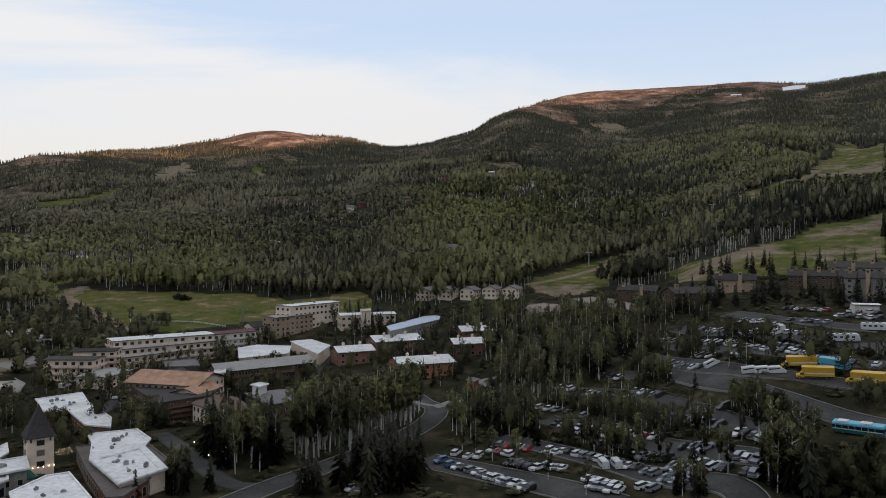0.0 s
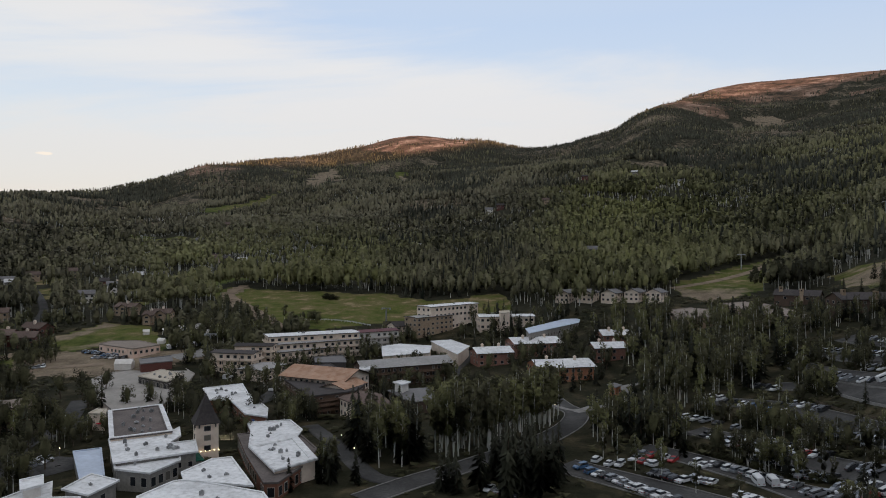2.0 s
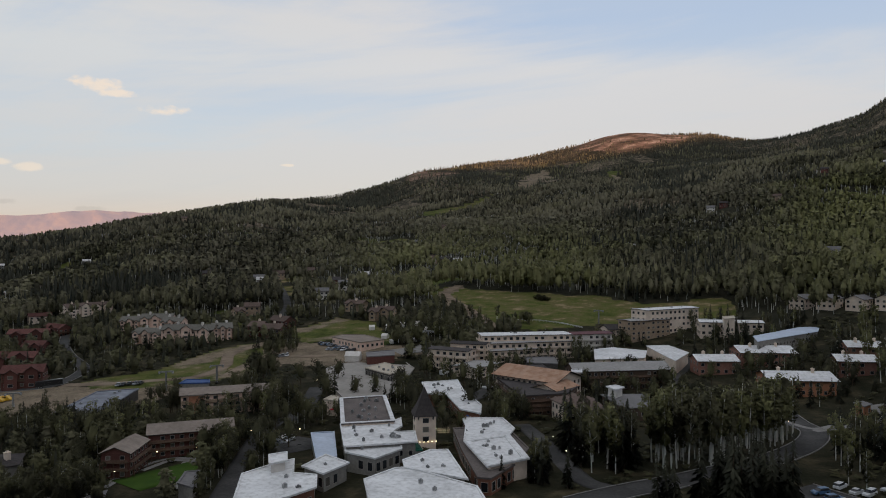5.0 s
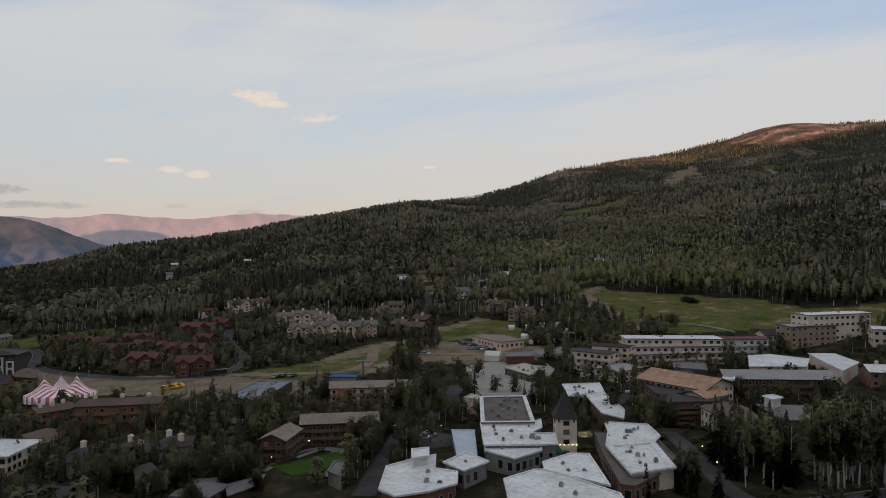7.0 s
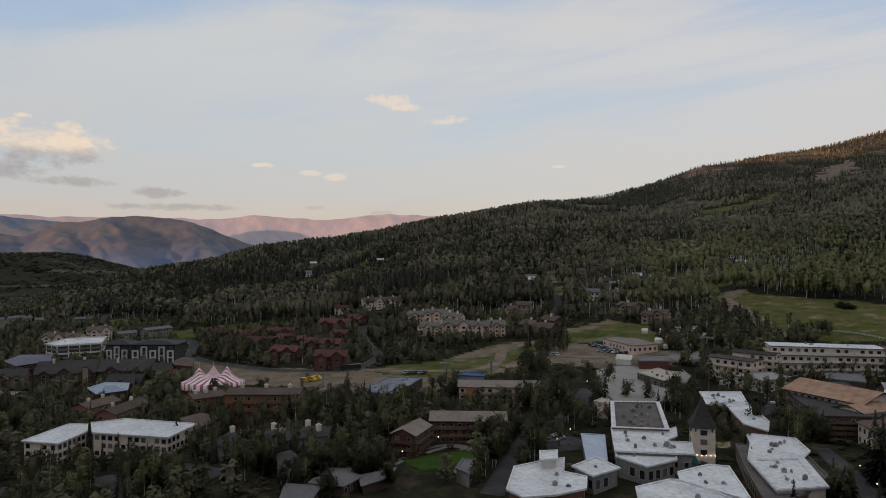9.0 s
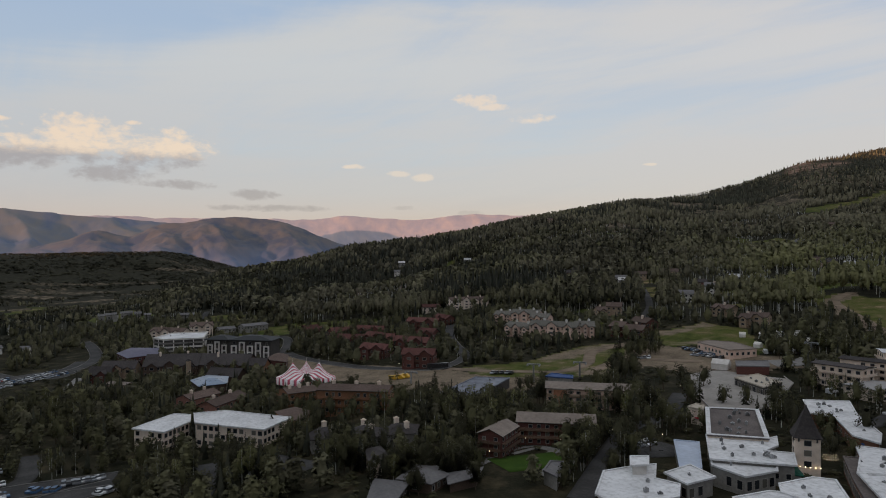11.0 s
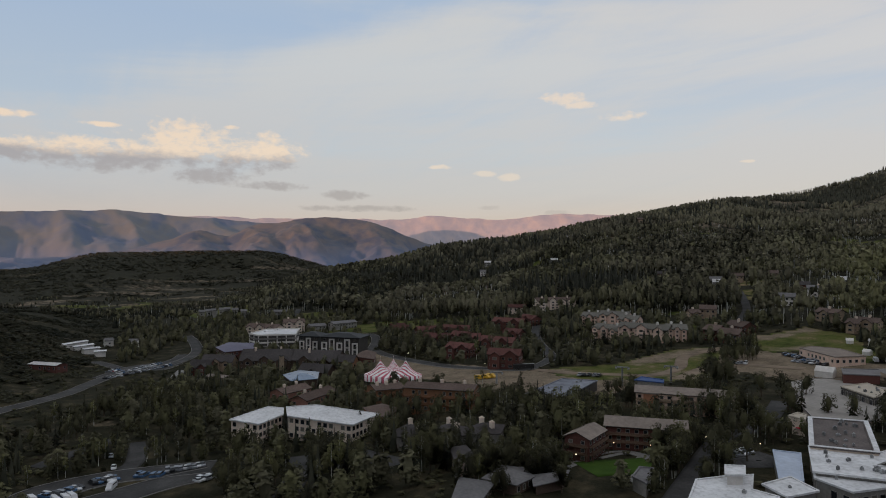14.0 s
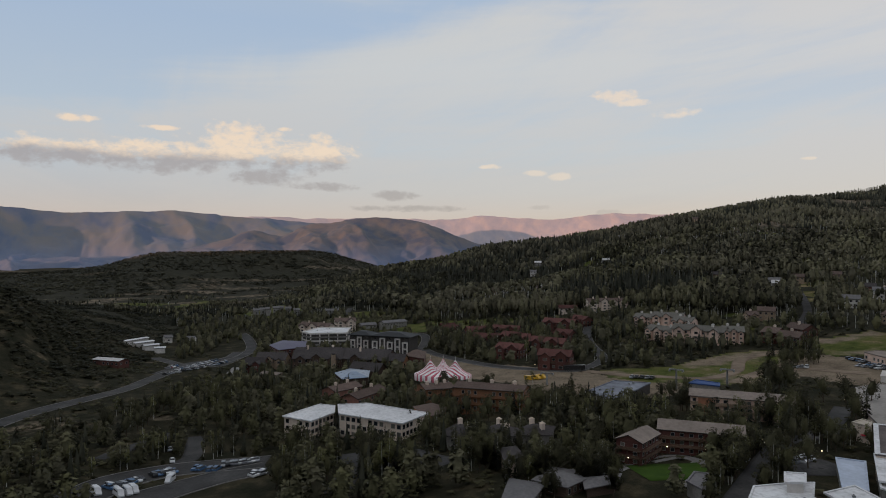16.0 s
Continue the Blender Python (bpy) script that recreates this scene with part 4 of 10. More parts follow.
def hip_building(name, label, poly, z0, h, wall, roof, win=1, rise=1.5, over=0.6, chim=0, units=0, balc=0):
    """Walls under a roof that rises from all eaves to a raised middle."""
    root, local = shell(name, label, poly, z0, h, wall)
    eave = grown(local, over)
    top = [(x * 0.22, y * 0.22) for x, y in local]
    bm = bmesh.new()
    n = len(eave)
    lo, hi, cap = ([bm.verts.new((*p, z)) for p in ps] for ps, z in ((eave, h - 0.05), (eave, h + 0.2), (top, h + rise)))
    lo, hi, cap = list(lo), list(hi), list(cap)
    for k in range(n):
        j = (k + 1) % n
        bm.faces.new((lo[k], lo[j], hi[j], hi[k]))
        bm.faces.new((hi[k], hi[j], cap[j], cap[k]))
    bm.faces.new(cap)
    bm.faces.new(lo[::-1])
    part("roof", bm, SURF[roof], root)
    set_windows(root, wall, local, z0, h, win)
    if balc:
        set_balconies(root, local, h, win)
    for k in range(chim):
        p = local[(2 * k + 1) % len(local)]
        add_chimney(root, p[0] * 0.5, p[1] * 0.5, h * 0.5, h + rise + 1.2, 1.4, 1.4)
    add_roof_units(root, grown(local, -2), h + 0.2, units)


def gable_building(name, label, mid, yaw, length, depth, z0, h, rise, wall, roof, win=1, balc=0, chim=0, towers=0, units=0, over=0.7, cross=0):
    """Walls under a pitched roof with its ridge along the length; a low rise gives a nearly flat roof."""
    c, s = math.cos(radians(yaw)), math.sin(radians(yaw))
    rect = [(-length / 2, -depth / 2), (length / 2, -depth / 2), (length / 2, depth / 2), (-length / 2, depth / 2)]
    world = [(mid[0] + x * c - y * s, mid[1] + x * s + y * c) for x, y in rect]
    if name in ("hillside_house", "depot", "house"):
        z0 = float(ground(*mid)) + 0.5
    root, local = shell(name, label, world, z0, h, wall)
    if math.hypot(*mid) > 550:
        VIEW_CLEARINGS.append((*mid, length))
    m = Matrix(((c, -s, 0, 0), (s, c, 0, 0), (0, 0, 1, 0), (0, 0, 0, 1)))
    o, hl, hd = over, length / 2, depth / 2
    bm = bmesh.new()
    for a0, a1, b0, b1 in ((-hd - o, h - 0.25 * rise / 3, 0, h + rise), (hd + o, h - 0.25 * rise / 3, 0, h + rise)):
        vs = [bm.verts.new(m @ Vector(p)) for p in ((-hl - o, a0, a1), (hl + o, a0, a1), (hl + o, b0, b1), (-hl - o, b0, b1),
                                                    (-hl - o, a0, a1 + 0.28), (hl + o, a0, a1 + 0.28), (hl + o, b0, b1 + 0.28), (-hl - o, b0, b1 + 0.28))]
        for f in ((3, 2, 1, 0), (4, 5, 6, 7), (0, 1, 5, 4), (1, 2, 6, 5), (2, 3, 7, 6), (3, 0, 4, 7)):
            bm.faces.new([vs[k] for k in f]).material_index = int(f[0] != 4)
    bmesh.ops.recalc_face_normals(bm, faces=bm.faces[:])
    part("roof", bm, [SURF[roof], SURF["fascia"]], root)
    if rise > 0.9:
        for x in (-hl + 0.02, hl - 0.32):
            bm = bmesh.new()
            vs = [bm.verts.new(m @ Vector(p)) for p in ((x, -hd, h), (x, hd, h), (x, 0, h + rise), (x + 0.3, -hd, h), (x + 0.3, hd, h), (x + 0.3, 0, h + rise))]
            for f in ((0, 1, 2), (5, 4, 3), (0, 3, 4, 1), (1, 4, 5, 2), (2, 5, 3, 0)):
                bm.faces.new([vs[k] for k in f])
            part("gable_wall", bm, SURF[wall], root)
    # gabled bays that stand out of the front
    for k in range(cross):
        w = min(6.5, 0.62 * length / cross)
        x = (k + 0.5) / cross * length - hl
        y0, y1, top = -hd - 2.0, -hd + 0.4 * depth, h + (0.9 if k % 2 else -0.4)
        peak = top + w * 0.36
        bm = bmesh.new()
        vs = [bm.verts.new(m @ Vector(p)) for y in (y0, y1) for p in ((x - w / 2, y, -0.8), (x + w / 2, y, -0.8), (x + w / 2, y, top), (x, y, peak), (x - w / 2, y, top))]
        bm.faces.new(vs[:5])
        for i in range(5):
            bm.faces.new((vs[i], vs[5 + i], vs[5 + (i + 1) % 5], vs[(i + 1) % 5]))
        bm.faces.new(vs[:4:-1])
        bmesh.ops.recalc_face_normals(bm, faces=bm.faces[:])
        part("bay", bm, SURF[wall], root)
        bm = bmesh.new()
        for s2 in (-1, 1):
            e = Vector((s2 * (w / 2 + 0.5), 0, top - 0.36))
            vs = [bm.verts.new(m @ Vector((x + dx, y, z + dz))) for y in (y0 - 0.6, y1) for dx, z in ((e.x, e.z), (0, peak)) for dz in (0.05, 0.33)]
            for f in ((0, 2, 6, 4), (1, 5, 7, 3), (0, 1, 3, 2), (4, 6, 7, 5), (0, 4, 5, 1)):
                bm.faces.new([vs[i] for i in f]).material_index = int(f[0] != 1)
        bmesh.ops.recalc_face_normals(bm, faces=bm.faces[:])
        part("bay_roof", bm, [SURF[roof], SURF["fascia"]], root)
        for s3 in range(max(1, win)):
            ob = part("window", window_mesh(min(2.4, w * 0.5), min(1.7, h / max(1, win) * 0.5)), None, root)
            q = m @ Vector((x, y0, h / max(1, win) * (s3 + 0.3)))
            ob.matrix_basis = pose(q.x, q.y, q.z, 0, 0, yaw + 180)
    set_windows(root, wall, local, z0, h, win)
    if balc:
        set_balconies(root, local, h, win, {"cream": "cream", "white_wall": "white_wall", "orangewood": "orangewood", "pinkbeige": "tan_wall"}.get(wall, "rail"))
    for k in range(chim):
        p = m @ Vector(((k + 0.5) / chim * length - hl, dice.uniform(-0.15, 0.1) * depth, 0))
        add_chimney(root, p.x, p.y, h * 0.6, h + rise + 1.3, 1.3, 1.3, "cream" if wall != "pinkbeige" else "white_wall")
    for k in range(towers):
        front = k % 3 == 1
        p = m @ Vector(((k + 0.25) / towers * length - hl, -hd - 0.3 if front else -hd * 0.35, 0))
        add_hooded_flue(root, p.x, p.y, -0.5 if front else h * 0.8, h + rise + (1.2 if front else 1.9), yaw)
    if units:
        add_roof_units(root, grown(local, -2), h + rise * 0.5 + 0.25, units)

def parking_decks(poly, z0, decks, lift):
    """Parking decks: a solid dark core stands for the shade in the bays between pale parapets, columns at the corners,
    a white top.
    """
    root, local = shell("parking_structure", "white and grey parking structure with dark-filled bays", poly, z0, decks * lift - 0.4, "dark_wall")
    for k in range(decks + 1):
        bm = bmesh.new()
        add_ring(bm, grown(local, 0.5), grown(local, -0.3), k * lift - 0.5, k * lift + 0.75)
        part("parapet", bm, SURF["white_wall" if k % 2 == 0 else "grey_wall"], root, "pale deck parapet")
    bm = bmesh.new()
    add_prism(bm, grown(local, -0.3), decks * lift - 0.4, decks * lift)
    part("top_deck", bm, SURF["white_roof"], root, "white top deck")
    for k in range(len(local)):
        a, b = Vector(local[k]), Vector(local[(k + 1) % len(local)])
        n = max(2, int((b - a).length / 7))
        for i in range(n):
            p = a + (b - a) * i / n
            bm = bmesh.new()
            add_box(bm, p.x - 0.35, p.y - 0.35, -1, p.x + 0.35, p.y + 0.35, decks * lift + 0.7)
            part("column", bm, SURF["white_wall"], root)
    add_roof_units(root, grown(local, -3), decks * lift, 4)


def framed_building(name, label, mid, yaw, length, depth, z0, h, rise, wall, roof, win=1, balc=0, cross=0):
    """A modern block: dark glazed walls between tall white frames, under a low black roof with deep eaves."""
    c, s = math.cos(radians(yaw)), math.sin(radians(yaw))
    rect = [(-length / 2, -depth / 2), (length / 2, -depth / 2), (length / 2, depth / 2), (-length / 2, depth / 2)]
    root, local = shell(name, label, [(mid[0] + x * c - y * s, mid[1] + x * s + y * c) for x, y in rect], z0, h, "dark_wall")
    m = Matrix(((c, -s, 0, 0), (s, c, 0, 0), (0, 0, 1, 0), (0, 0, 0, 1)))
    bm = bmesh.new()
    o, top = 1.6, 0.35
    lo = [bm.verts.new(m @ Vector((x + math.copysign(o, x), y + math.copysign(o, y), h))) for x, y in rect]
    mi = [bm.verts.new(m @ Vector((x + math.copysign(o, x), y + math.copysign(o, y), h + 0.5))) for x, y in rect]
    hi = [bm.verts.new(m @ Vector((x * top, y * top, h + rise))) for x, y in rect]
    for k in range(4):
        j = (k + 1) % 4
        bm.faces.new((lo[k], lo[j], mi[j], mi[k]))
        bm.faces.new((mi[k], mi[j], hi[j], hi[k]))
    bm.faces.new(hi)
    bm.faces.new(lo[::-1])
    part("roof", bm, SURF[roof], root, "black hipped roof")
    bays = max(2, int(length / 5.5))
    for k in range(bays):
        x0, x1 = -length / 2 + length * (k + 0.14) / bays, -length / 2 + length * (k + 0.86) / bays
        high = h * (0.93 if k % 2 else 0.74)
        bm = bmesh.new()
        for box in ((x0, x0 + 0.9, -1, high), (x1 - 0.9, x1, -1, high), (x0 + 0.9, x1 - 0.9, high - 1.0, high), (x0 + 0.9, x1 - 0.9, high * 0.48, high * 0.48 + 0.7)):
            add_box(bm, box[0], -depth / 2 - 1.0, box[2], box[1], -depth / 2 + 0.02, box[3], 0, m)
        part("frame", bm, SURF["white_wall"], root, "tall white render frame")
        for s3 in range(win):
            ob = part("window", window_mesh(1.9, 1.9), None, root)
            q = m @ Vector(((x0 + x1) / 2, -depth / 2, h / win * (s3 + 0.2)))
            ob.matrix_basis = pose(q.x, q.y, q.z, 0, 0, yaw + 180)
    for y in (-depth / 4, depth / 4):
        bm = bmesh.new()
        add_box(bm, -length / 2 - 0.6, y - 1.2, -1, -length / 2 + 0.02, y + 1.2, h * 0.9, 0, m)
        part("frame", bm, SURF["cream"], root, "cream stair tower")


# ---- paving ----
def asphalt_surface():
    m = bpy.data.materials.new("asphalt")
    g = Graph(m)
    pos = g.node("ShaderNodeNewGeometry").outputs["Position"]
    n, w = g.noise(pos, 1.2, 5, 0.65), g.noise(pos, 0.08, 4, 0.6)
    col = g.ramp(g.math("ADD", g.math("MULTIPLY", n, 0.4), g.math("MULTIPLY", w, 0.6)), [(0.35, (0.034, 0.033, 0.032)), (0.5, (0.054, 0.052, 0.050)), (0.65, (0.090, 0.086, 0.081))])
    bsdf = g.node("ShaderNodeBsdfPrincipled")
    g.put(bsdf.inputs["Base Color"], col)
    bsdf.inputs["Roughness"].default_value = 0.9
    bsdf.inputs["Specular IOR Level"].default_value = 0.12
    out = g.node("ShaderNodeOutputMaterial")
    g.nt.links.new(bsdf.outputs[0], out.inputs[0])
    return m


ASPHALT = asphalt_surface()
CONCRETE = surface("pale_concrete", [(0.17, 0.16, 0.15), (0.25, 0.24, 0.225)], 0.7, 0.9, 0.1, big=0.12, big_scale=0.1)
EARTHWAY = surface("bare_earth", [(0.12, 0.092, 0.066), (0.20, 0.152, 0.11), (0.25, 0.19, 0.14)], 0.12, 0.95, 0.3, big=0.15, big_scale=0.05)
LAWN = surface("mown_lawn", [(0.030, 0.060, 0.010), (0.050, 0.088, 0.015)], 0.3, 0.95, 0.2, big=0.15, big_scale=0.08)
PAVED = []               # centre lines and half widths, for planting beside them


def resampled(line, step):
    """Points along a smooth curve through the line's corners."""
    p = np.array(line, float)
    d = np.concatenate([[0], np.cumsum(np.hypot(*np.diff(p, axis=0).T))])
    s = np.linspace(0, d[-1], max(3, int(d[-1] / step)))
    ext = np.vstack([2 * p[0] - p[1], p, 2 * p[-1] - p[-2]])
    out = []
    for v in s:
        k = min(len(p) - 2, int(np.searchsorted(d, v, side="right") - 1))
        t = (v - d[k]) / max(1e-6, d[k + 1] - d[k])
        a, b, c, e = ext[k], ext[k + 1], ext[k + 2], ext[k + 3]
        out.append(0.5 * (2 * b + (c - a) * t + (2 * a - 5 * b + 4 * c - e) * t * t + (3 * b - a - 3 * c + e) * t ** 3))
    return np.array(out)


def paved_strip(name, label, line, width, mat, kerb=False):
    c = resampled(line, 2.5)
    t = np.gradient(c, axis=0)
    t /= np.maximum(1e-6, np.hypot(t[:, 0], t[:, 1]))[:, None]
    nrm = np.stack([-t[:, 1], t[:, 0]], -1)
    PAVED.append((c, width / 2))
    cross = np.linspace(-0.5, 0.5, 7)
    pts = c[:, None] + nrm[:, None] * (cross * width)[None, :, None]
    z = ground(pts[..., 0], pts[..., 1])
    z = 0.8 * z + 0.2 * z.mean(1, keepdims=True)
    z = np.maximum(z, ground(pts[..., 0], pts[..., 1])) + 0.12 + 0.004 * (len(PAVED) % 9)
    V = np.concatenate([pts, z[..., None]], -1)
    n, m = z.shape
    idx = np.arange(n * m).reshape(n, m)
    Q = np.stack([idx[:-1, :-1], idx[1:, :-1], idx[1:, 1:], idx[:-1, 1:]], -1).reshape(-1, 4)
    # a skirt closes the edges
    skirt = V[:, [0, -1]] - [0, 0, 0.8]
    idx2 = np.arange(n * 2).reshape(n, 2) + n * m
    S = np.concatenate([np.stack([idx[:-1, 0], idx2[:-1, 0], idx2[1:, 0], idx[1:, 0]], -1), np.stack([idx[1:, -1], idx2[1:, 1], idx2[:-1, 1], idx[:-1, -1]], -1)])
    ob = tagged(new(name, mesh_from(name, np.concatenate([V.reshape(-1, 3), skirt.reshape(-1, 3)]), np.concatenate([Q, S]), mat, True)), label, "lawn" if name.startswith("lawn") else ("path" if name.startswith("pavement") else "road"), kind="structure")
    if kerb:
        bm = bmesh.new()
        for side in (0, -1):
            out = 1 if side else -1
            prev = None
            for k in range(n):
                p, q = Vector(V[k, side]), Vector((*(nrm[k] * out * 0.3), 0))
                ring = [bm.verts.new(v) for v in (p - Vector((0, 0, 0.5)), p + Vector((0, 0, 0.15)), p + q + Vector((0, 0, 0.15)), p + q - Vector((0, 0, 0.8)))]
                if prev:
                    for i in range(3):
                        bm.faces.new((prev[i], prev[i + 1], ring[i + 1], ring[i]))
                prev = ring
        bmesh.ops.recalc_face_normals(bm, faces=bm.faces[:])
        part("kerb", bm, CONCRETE, ob, "pale concrete kerb")


def on_paving(x, y, margin=1.0):
    res = np.zeros(np.shape(x), bool)
    for c, hw in PAVED:
        lo, hi = c.min(0) - hw - margin, c.max(0) + hw + margin
        box = (x > lo[0]) & (x < hi[0]) & (y > lo[1]) & (y < hi[1])
        if not box.any():
            continue
        bx, by = np.asarray(x)[box], np.asarray(y)[box]
        d = np.min(np.hypot(bx[:, None] - c[None, :, 0], by[:, None] - c[None, :, 1]), axis=1)
        sub = res[box]
        sub |= d < hw + margin
        res[box] = sub
    return res


def on_building(x, y, margin=2.0):
    res = np.zeros(np.shape(x), bool)
    for poly in FOOTPRINTS:
        p = np.array(poly)
        lo, hi = p.min(0) - margin, p.max(0) + margin
        box = (x > lo[0]) & (x < hi[0]) & (y > lo[1]) & (y < hi[1])
        if box.any():
            c = p.mean(0)
            k = 1 + margin / max(2.0, np.hypot(*(p - c).T).mean())
            sub = res[box]
            sub |= inside(np.asarray(x)[box], np.asarray(y)[box], [tuple(c + (q - c) * k) for q in p])
            res[box] = sub
    return res

# ---- the buildings: outlines on the plan in metres, foot and eaves heights ----

# the shopping mall under the bell tower
flat_building("shop_building", "low brick shop with a white flat roof", ((-117.6, 123.4), (-113.8, 130.5), (-112.1, 139.3), (-117.7, 146.5), (-124.2, 144.9), (-131.9, 154.2), (-133.8, 148.1), (-135.0, 138.6), (-123.5, 124.2)), -2.1, 5.0, "brick", "white_roof", units=3, win=1)
flat_building("stair_block", "small white rooftop stair block", ((-129.3, 142.8), (-127.6, 146.3), (-132.3, 151.7), (-134.4, 148.3)), -2.0, 7.5, "white_wall", "white_roof", win=0)
flat_building("kiosk", "small grey kiosk with a white flat roof", ((-115.7, 147.7), (-115.4, 157.4), (-124.7, 160.3), (-123.8, 149.8)), -1.4, 5.0, "grey_wall", "white_roof", units=1, win=1, tall=1)
flat_building("shop_building", "arcaded grey shop with a white flat roof", ((-119.8, 163.7), (-109.5, 162.6), (-108.0, 173.3), (-110.4, 176.9), (-122.8, 167.6)), -0.5, 5.0, "grey_wall", "white_roof", units=1, win=1, tall=1)
flat_building("shop_building", "wedge-shaped shop with a white flat roof", ((-95.9, 157.3), (-78.7, 156.8), (-94.3, 176.1), (-98.0, 173.6), (-99.6, 162.3)), 0.0, 5.2, "grey_wall", "white_roof", units=4, win=1)
flat_building("shop_building", "broad shop with a white flat roof", ((-85.8, 127.1), (-66.3, 142.9), (-73.7, 152.4), (-95.6, 157.3), (-98.0, 155.4), (-99.9, 144.5)), -0.1, 5.2, "brick", "white_roof", units=2, win=1)
flat_building("shop_building", "long shop with a dark recessed flat roof", ((-136.1, 183.2), (-123.3, 194.3), (-147.9, 226.6), (-159.9, 214.4)), -0.3, 6.5, "cream", "gravel_roof", units=16, win=1, rim=1)
flat_building("shop_building", "long shop with a stained white roof", ((-121.5, 165.5), (-106.1, 178.9), (-112.5, 188.4), (-118.5, 183.5), (-119.9, 192.6), (-125.0, 200.7), (-124.7, 196.4), (-137.6, 185.3)), -0.3, 5.8, "grey_wall", "white_roof", units=12, win=1)
hip_building("green_awning", "dark green fabric awning beside the bell tower", ((-110.9, 175.9), (-105.2, 180.5), (-110.7, 186.7), (-116.0, 181.5)), -0.1, 3.0, "grey_wall", "green_roof", win=0, rise=1.2)
flat_building("shop_building", "brick shop with a low white roof", ((-76.9, 160.8), (-73.8, 161.6), (-72.9, 176.2), (-75.2, 191.0), (-87.6, 206.9), (-96.2, 218.4), (-107.8, 213.1), (-101.4, 203.4), (-105.0, 201.2), (-92.7, 182.6)), 0.3, 4.2, "brick", "gravel_roof", units=7, win=1, tall=1)
flat_building("upper_shop", "white-roofed rear storey of the shop", ((-85.5, 200.0), (-87.0, 207.5), (-95.5, 218.0), (-107.0, 212.6), (-101.2, 203.6), (-94.5, 189.0)), 0.3, 4.9, "cream", "white_roof", units=5, win=0)
flat_building("upper_shop", "raised white-roofed upper floor of the shop", ((-77.1, 167.6), (-70.7, 178.5), (-84.7, 198.0), (-93.0, 186.0)), 0.3, 5.3, "cream", "white_roof", units=9, win=0, rim=1)
flat_building("shop_building", "angled shop with a white roof", ((-137.7, 243.1), (-129.4, 243.5), (-113.9, 224.6), (-105.8, 222.2), (-110.9, 233.5), (-129.3, 255.1), (-141.0, 273.1), (-151.3, 261.7)), 0.3, 4.8, "brick", "white_roof", units=10, win=1)
hip_building("blue_awning", "dark blue fabric canopy at a shop door", ((-110.9, 223.7), (-111.6, 229.2), (-117.2, 234.6), (-117.9, 230.5)), 0.2, 3.2, "grey_wall", "blue_roof", win=0, rise=1.5)
flat_building("patio_roof", "pale blue metal patio roof", ((-127.9, 160.2), (-124.0, 164.2), (-141.7, 186.3), (-147.3, 181.7)), -1.1, 3.4, "grey_wall", "pale_blue_roof", win=0)
flat_building("stair_tower", "beige concrete stair block beside the plaza", ((-161.2, 214.1), (-165.7, 220.7), (-169.2, 221.1), (-167.5, 214.1)), -0.3, 5.5, "cream", "cream_roof", win=0)
flat_building("plaza_deck", "broad paved plaza deck", ((-199.8, 257.2), (-168.4, 229.2), (-158.1, 247.1), (-171.0, 280.3), (-182.6, 306.6), (-208.7, 333.3), (-224.0, 300.9), (-221.1, 284.6)), 0.9, 1.2, "cream", "paving", win=0)
flat_building("plaza_pavilion", "low glazed pavilion with a flat roof on the plaza", ((-174.3, 271.2), (-176.4, 287.7), (-194.3, 297.8), (-194.3, 280.4)), 1.1, 4.2, "dark_wall", "cream_roof", units=5, win=1, tall=1)
flat_building("event_building", "low terracotta event building", ((-234.1, 332.9), (-229.1, 350.0), (-253.2, 364.2), (-265.9, 359.3), (-263.9, 345.9)), 4.9, 4.0, "pinkbeige", "tan_roof", win=1)
flat_building("deck_building", "red and grey stage shelter", ((-210.1, 304.9), (-200.3, 316.1), (-211.1, 332.5), (-219.9, 318.1)), 2.7, 3.5, "redwood", "grey_roof", win=0)

# the long cream hotel
gable_building("hotel", "cream four-storey hotel wing with balconies", (-167.8, 320.2), -0, 22.2, 10.0, 1.8, 9.5, 0.6, "cream", "dark_roof", win=3, balc=1)
gable_building("hotel", "cream hotel wing with a dark hipped corner roof", (-164.0, 333.4), 9, 19.0, 9.0, 2.1, 11.0, 0.8, "cream", "dark_roof", win=4, balc=1)
gable_building("hotel", "upper tier of a cream hotel with a white roof", (-147.7, 368.6), 36, 49.6, 14.0, 2.5, 12.6, 0.3, "cream", "white_roof", win=4, units=5, balc=1)
gable_building("hotel", "middle tier of a cream hotel", (-143.2, 362.1), 41, 49.9, 6.0, 2.2, 9.4, 0.5, "cream", "ledge_roof", win=3, balc=1)
gable_building("hotel", "front tier of a cream hotel", (-141.5, 359.7), 49, 52.1, 5.0, 2.1, 6.2, 0.5, "cream", "ledge_roof", win=2, balc=1)
gable_building("hotel", "cream hotel wing with a maroon roof", (-121.2, 400.7), 41, 25.5, 12.0, 3.6, 10.0, 0.8, "white_wall", "maroon_roof", win=3, balc=1)
gable_building("hotel", "flat-roofed entrance building of the hotel", (-149.7, 310.7), 83, 19.7, 14.0, 1.1, 5.0, 0.5, "cream", "ledge_roof", win=2)
flat_building("hotel_porch", "dark roofed porch of the hotel", ((-132.0, 333.8), (-117.2, 337.5), (-126.0, 359.1), (-139.6, 349.9)), 1.3, 3.5, "dark_wall", "grey_roof", win=0)

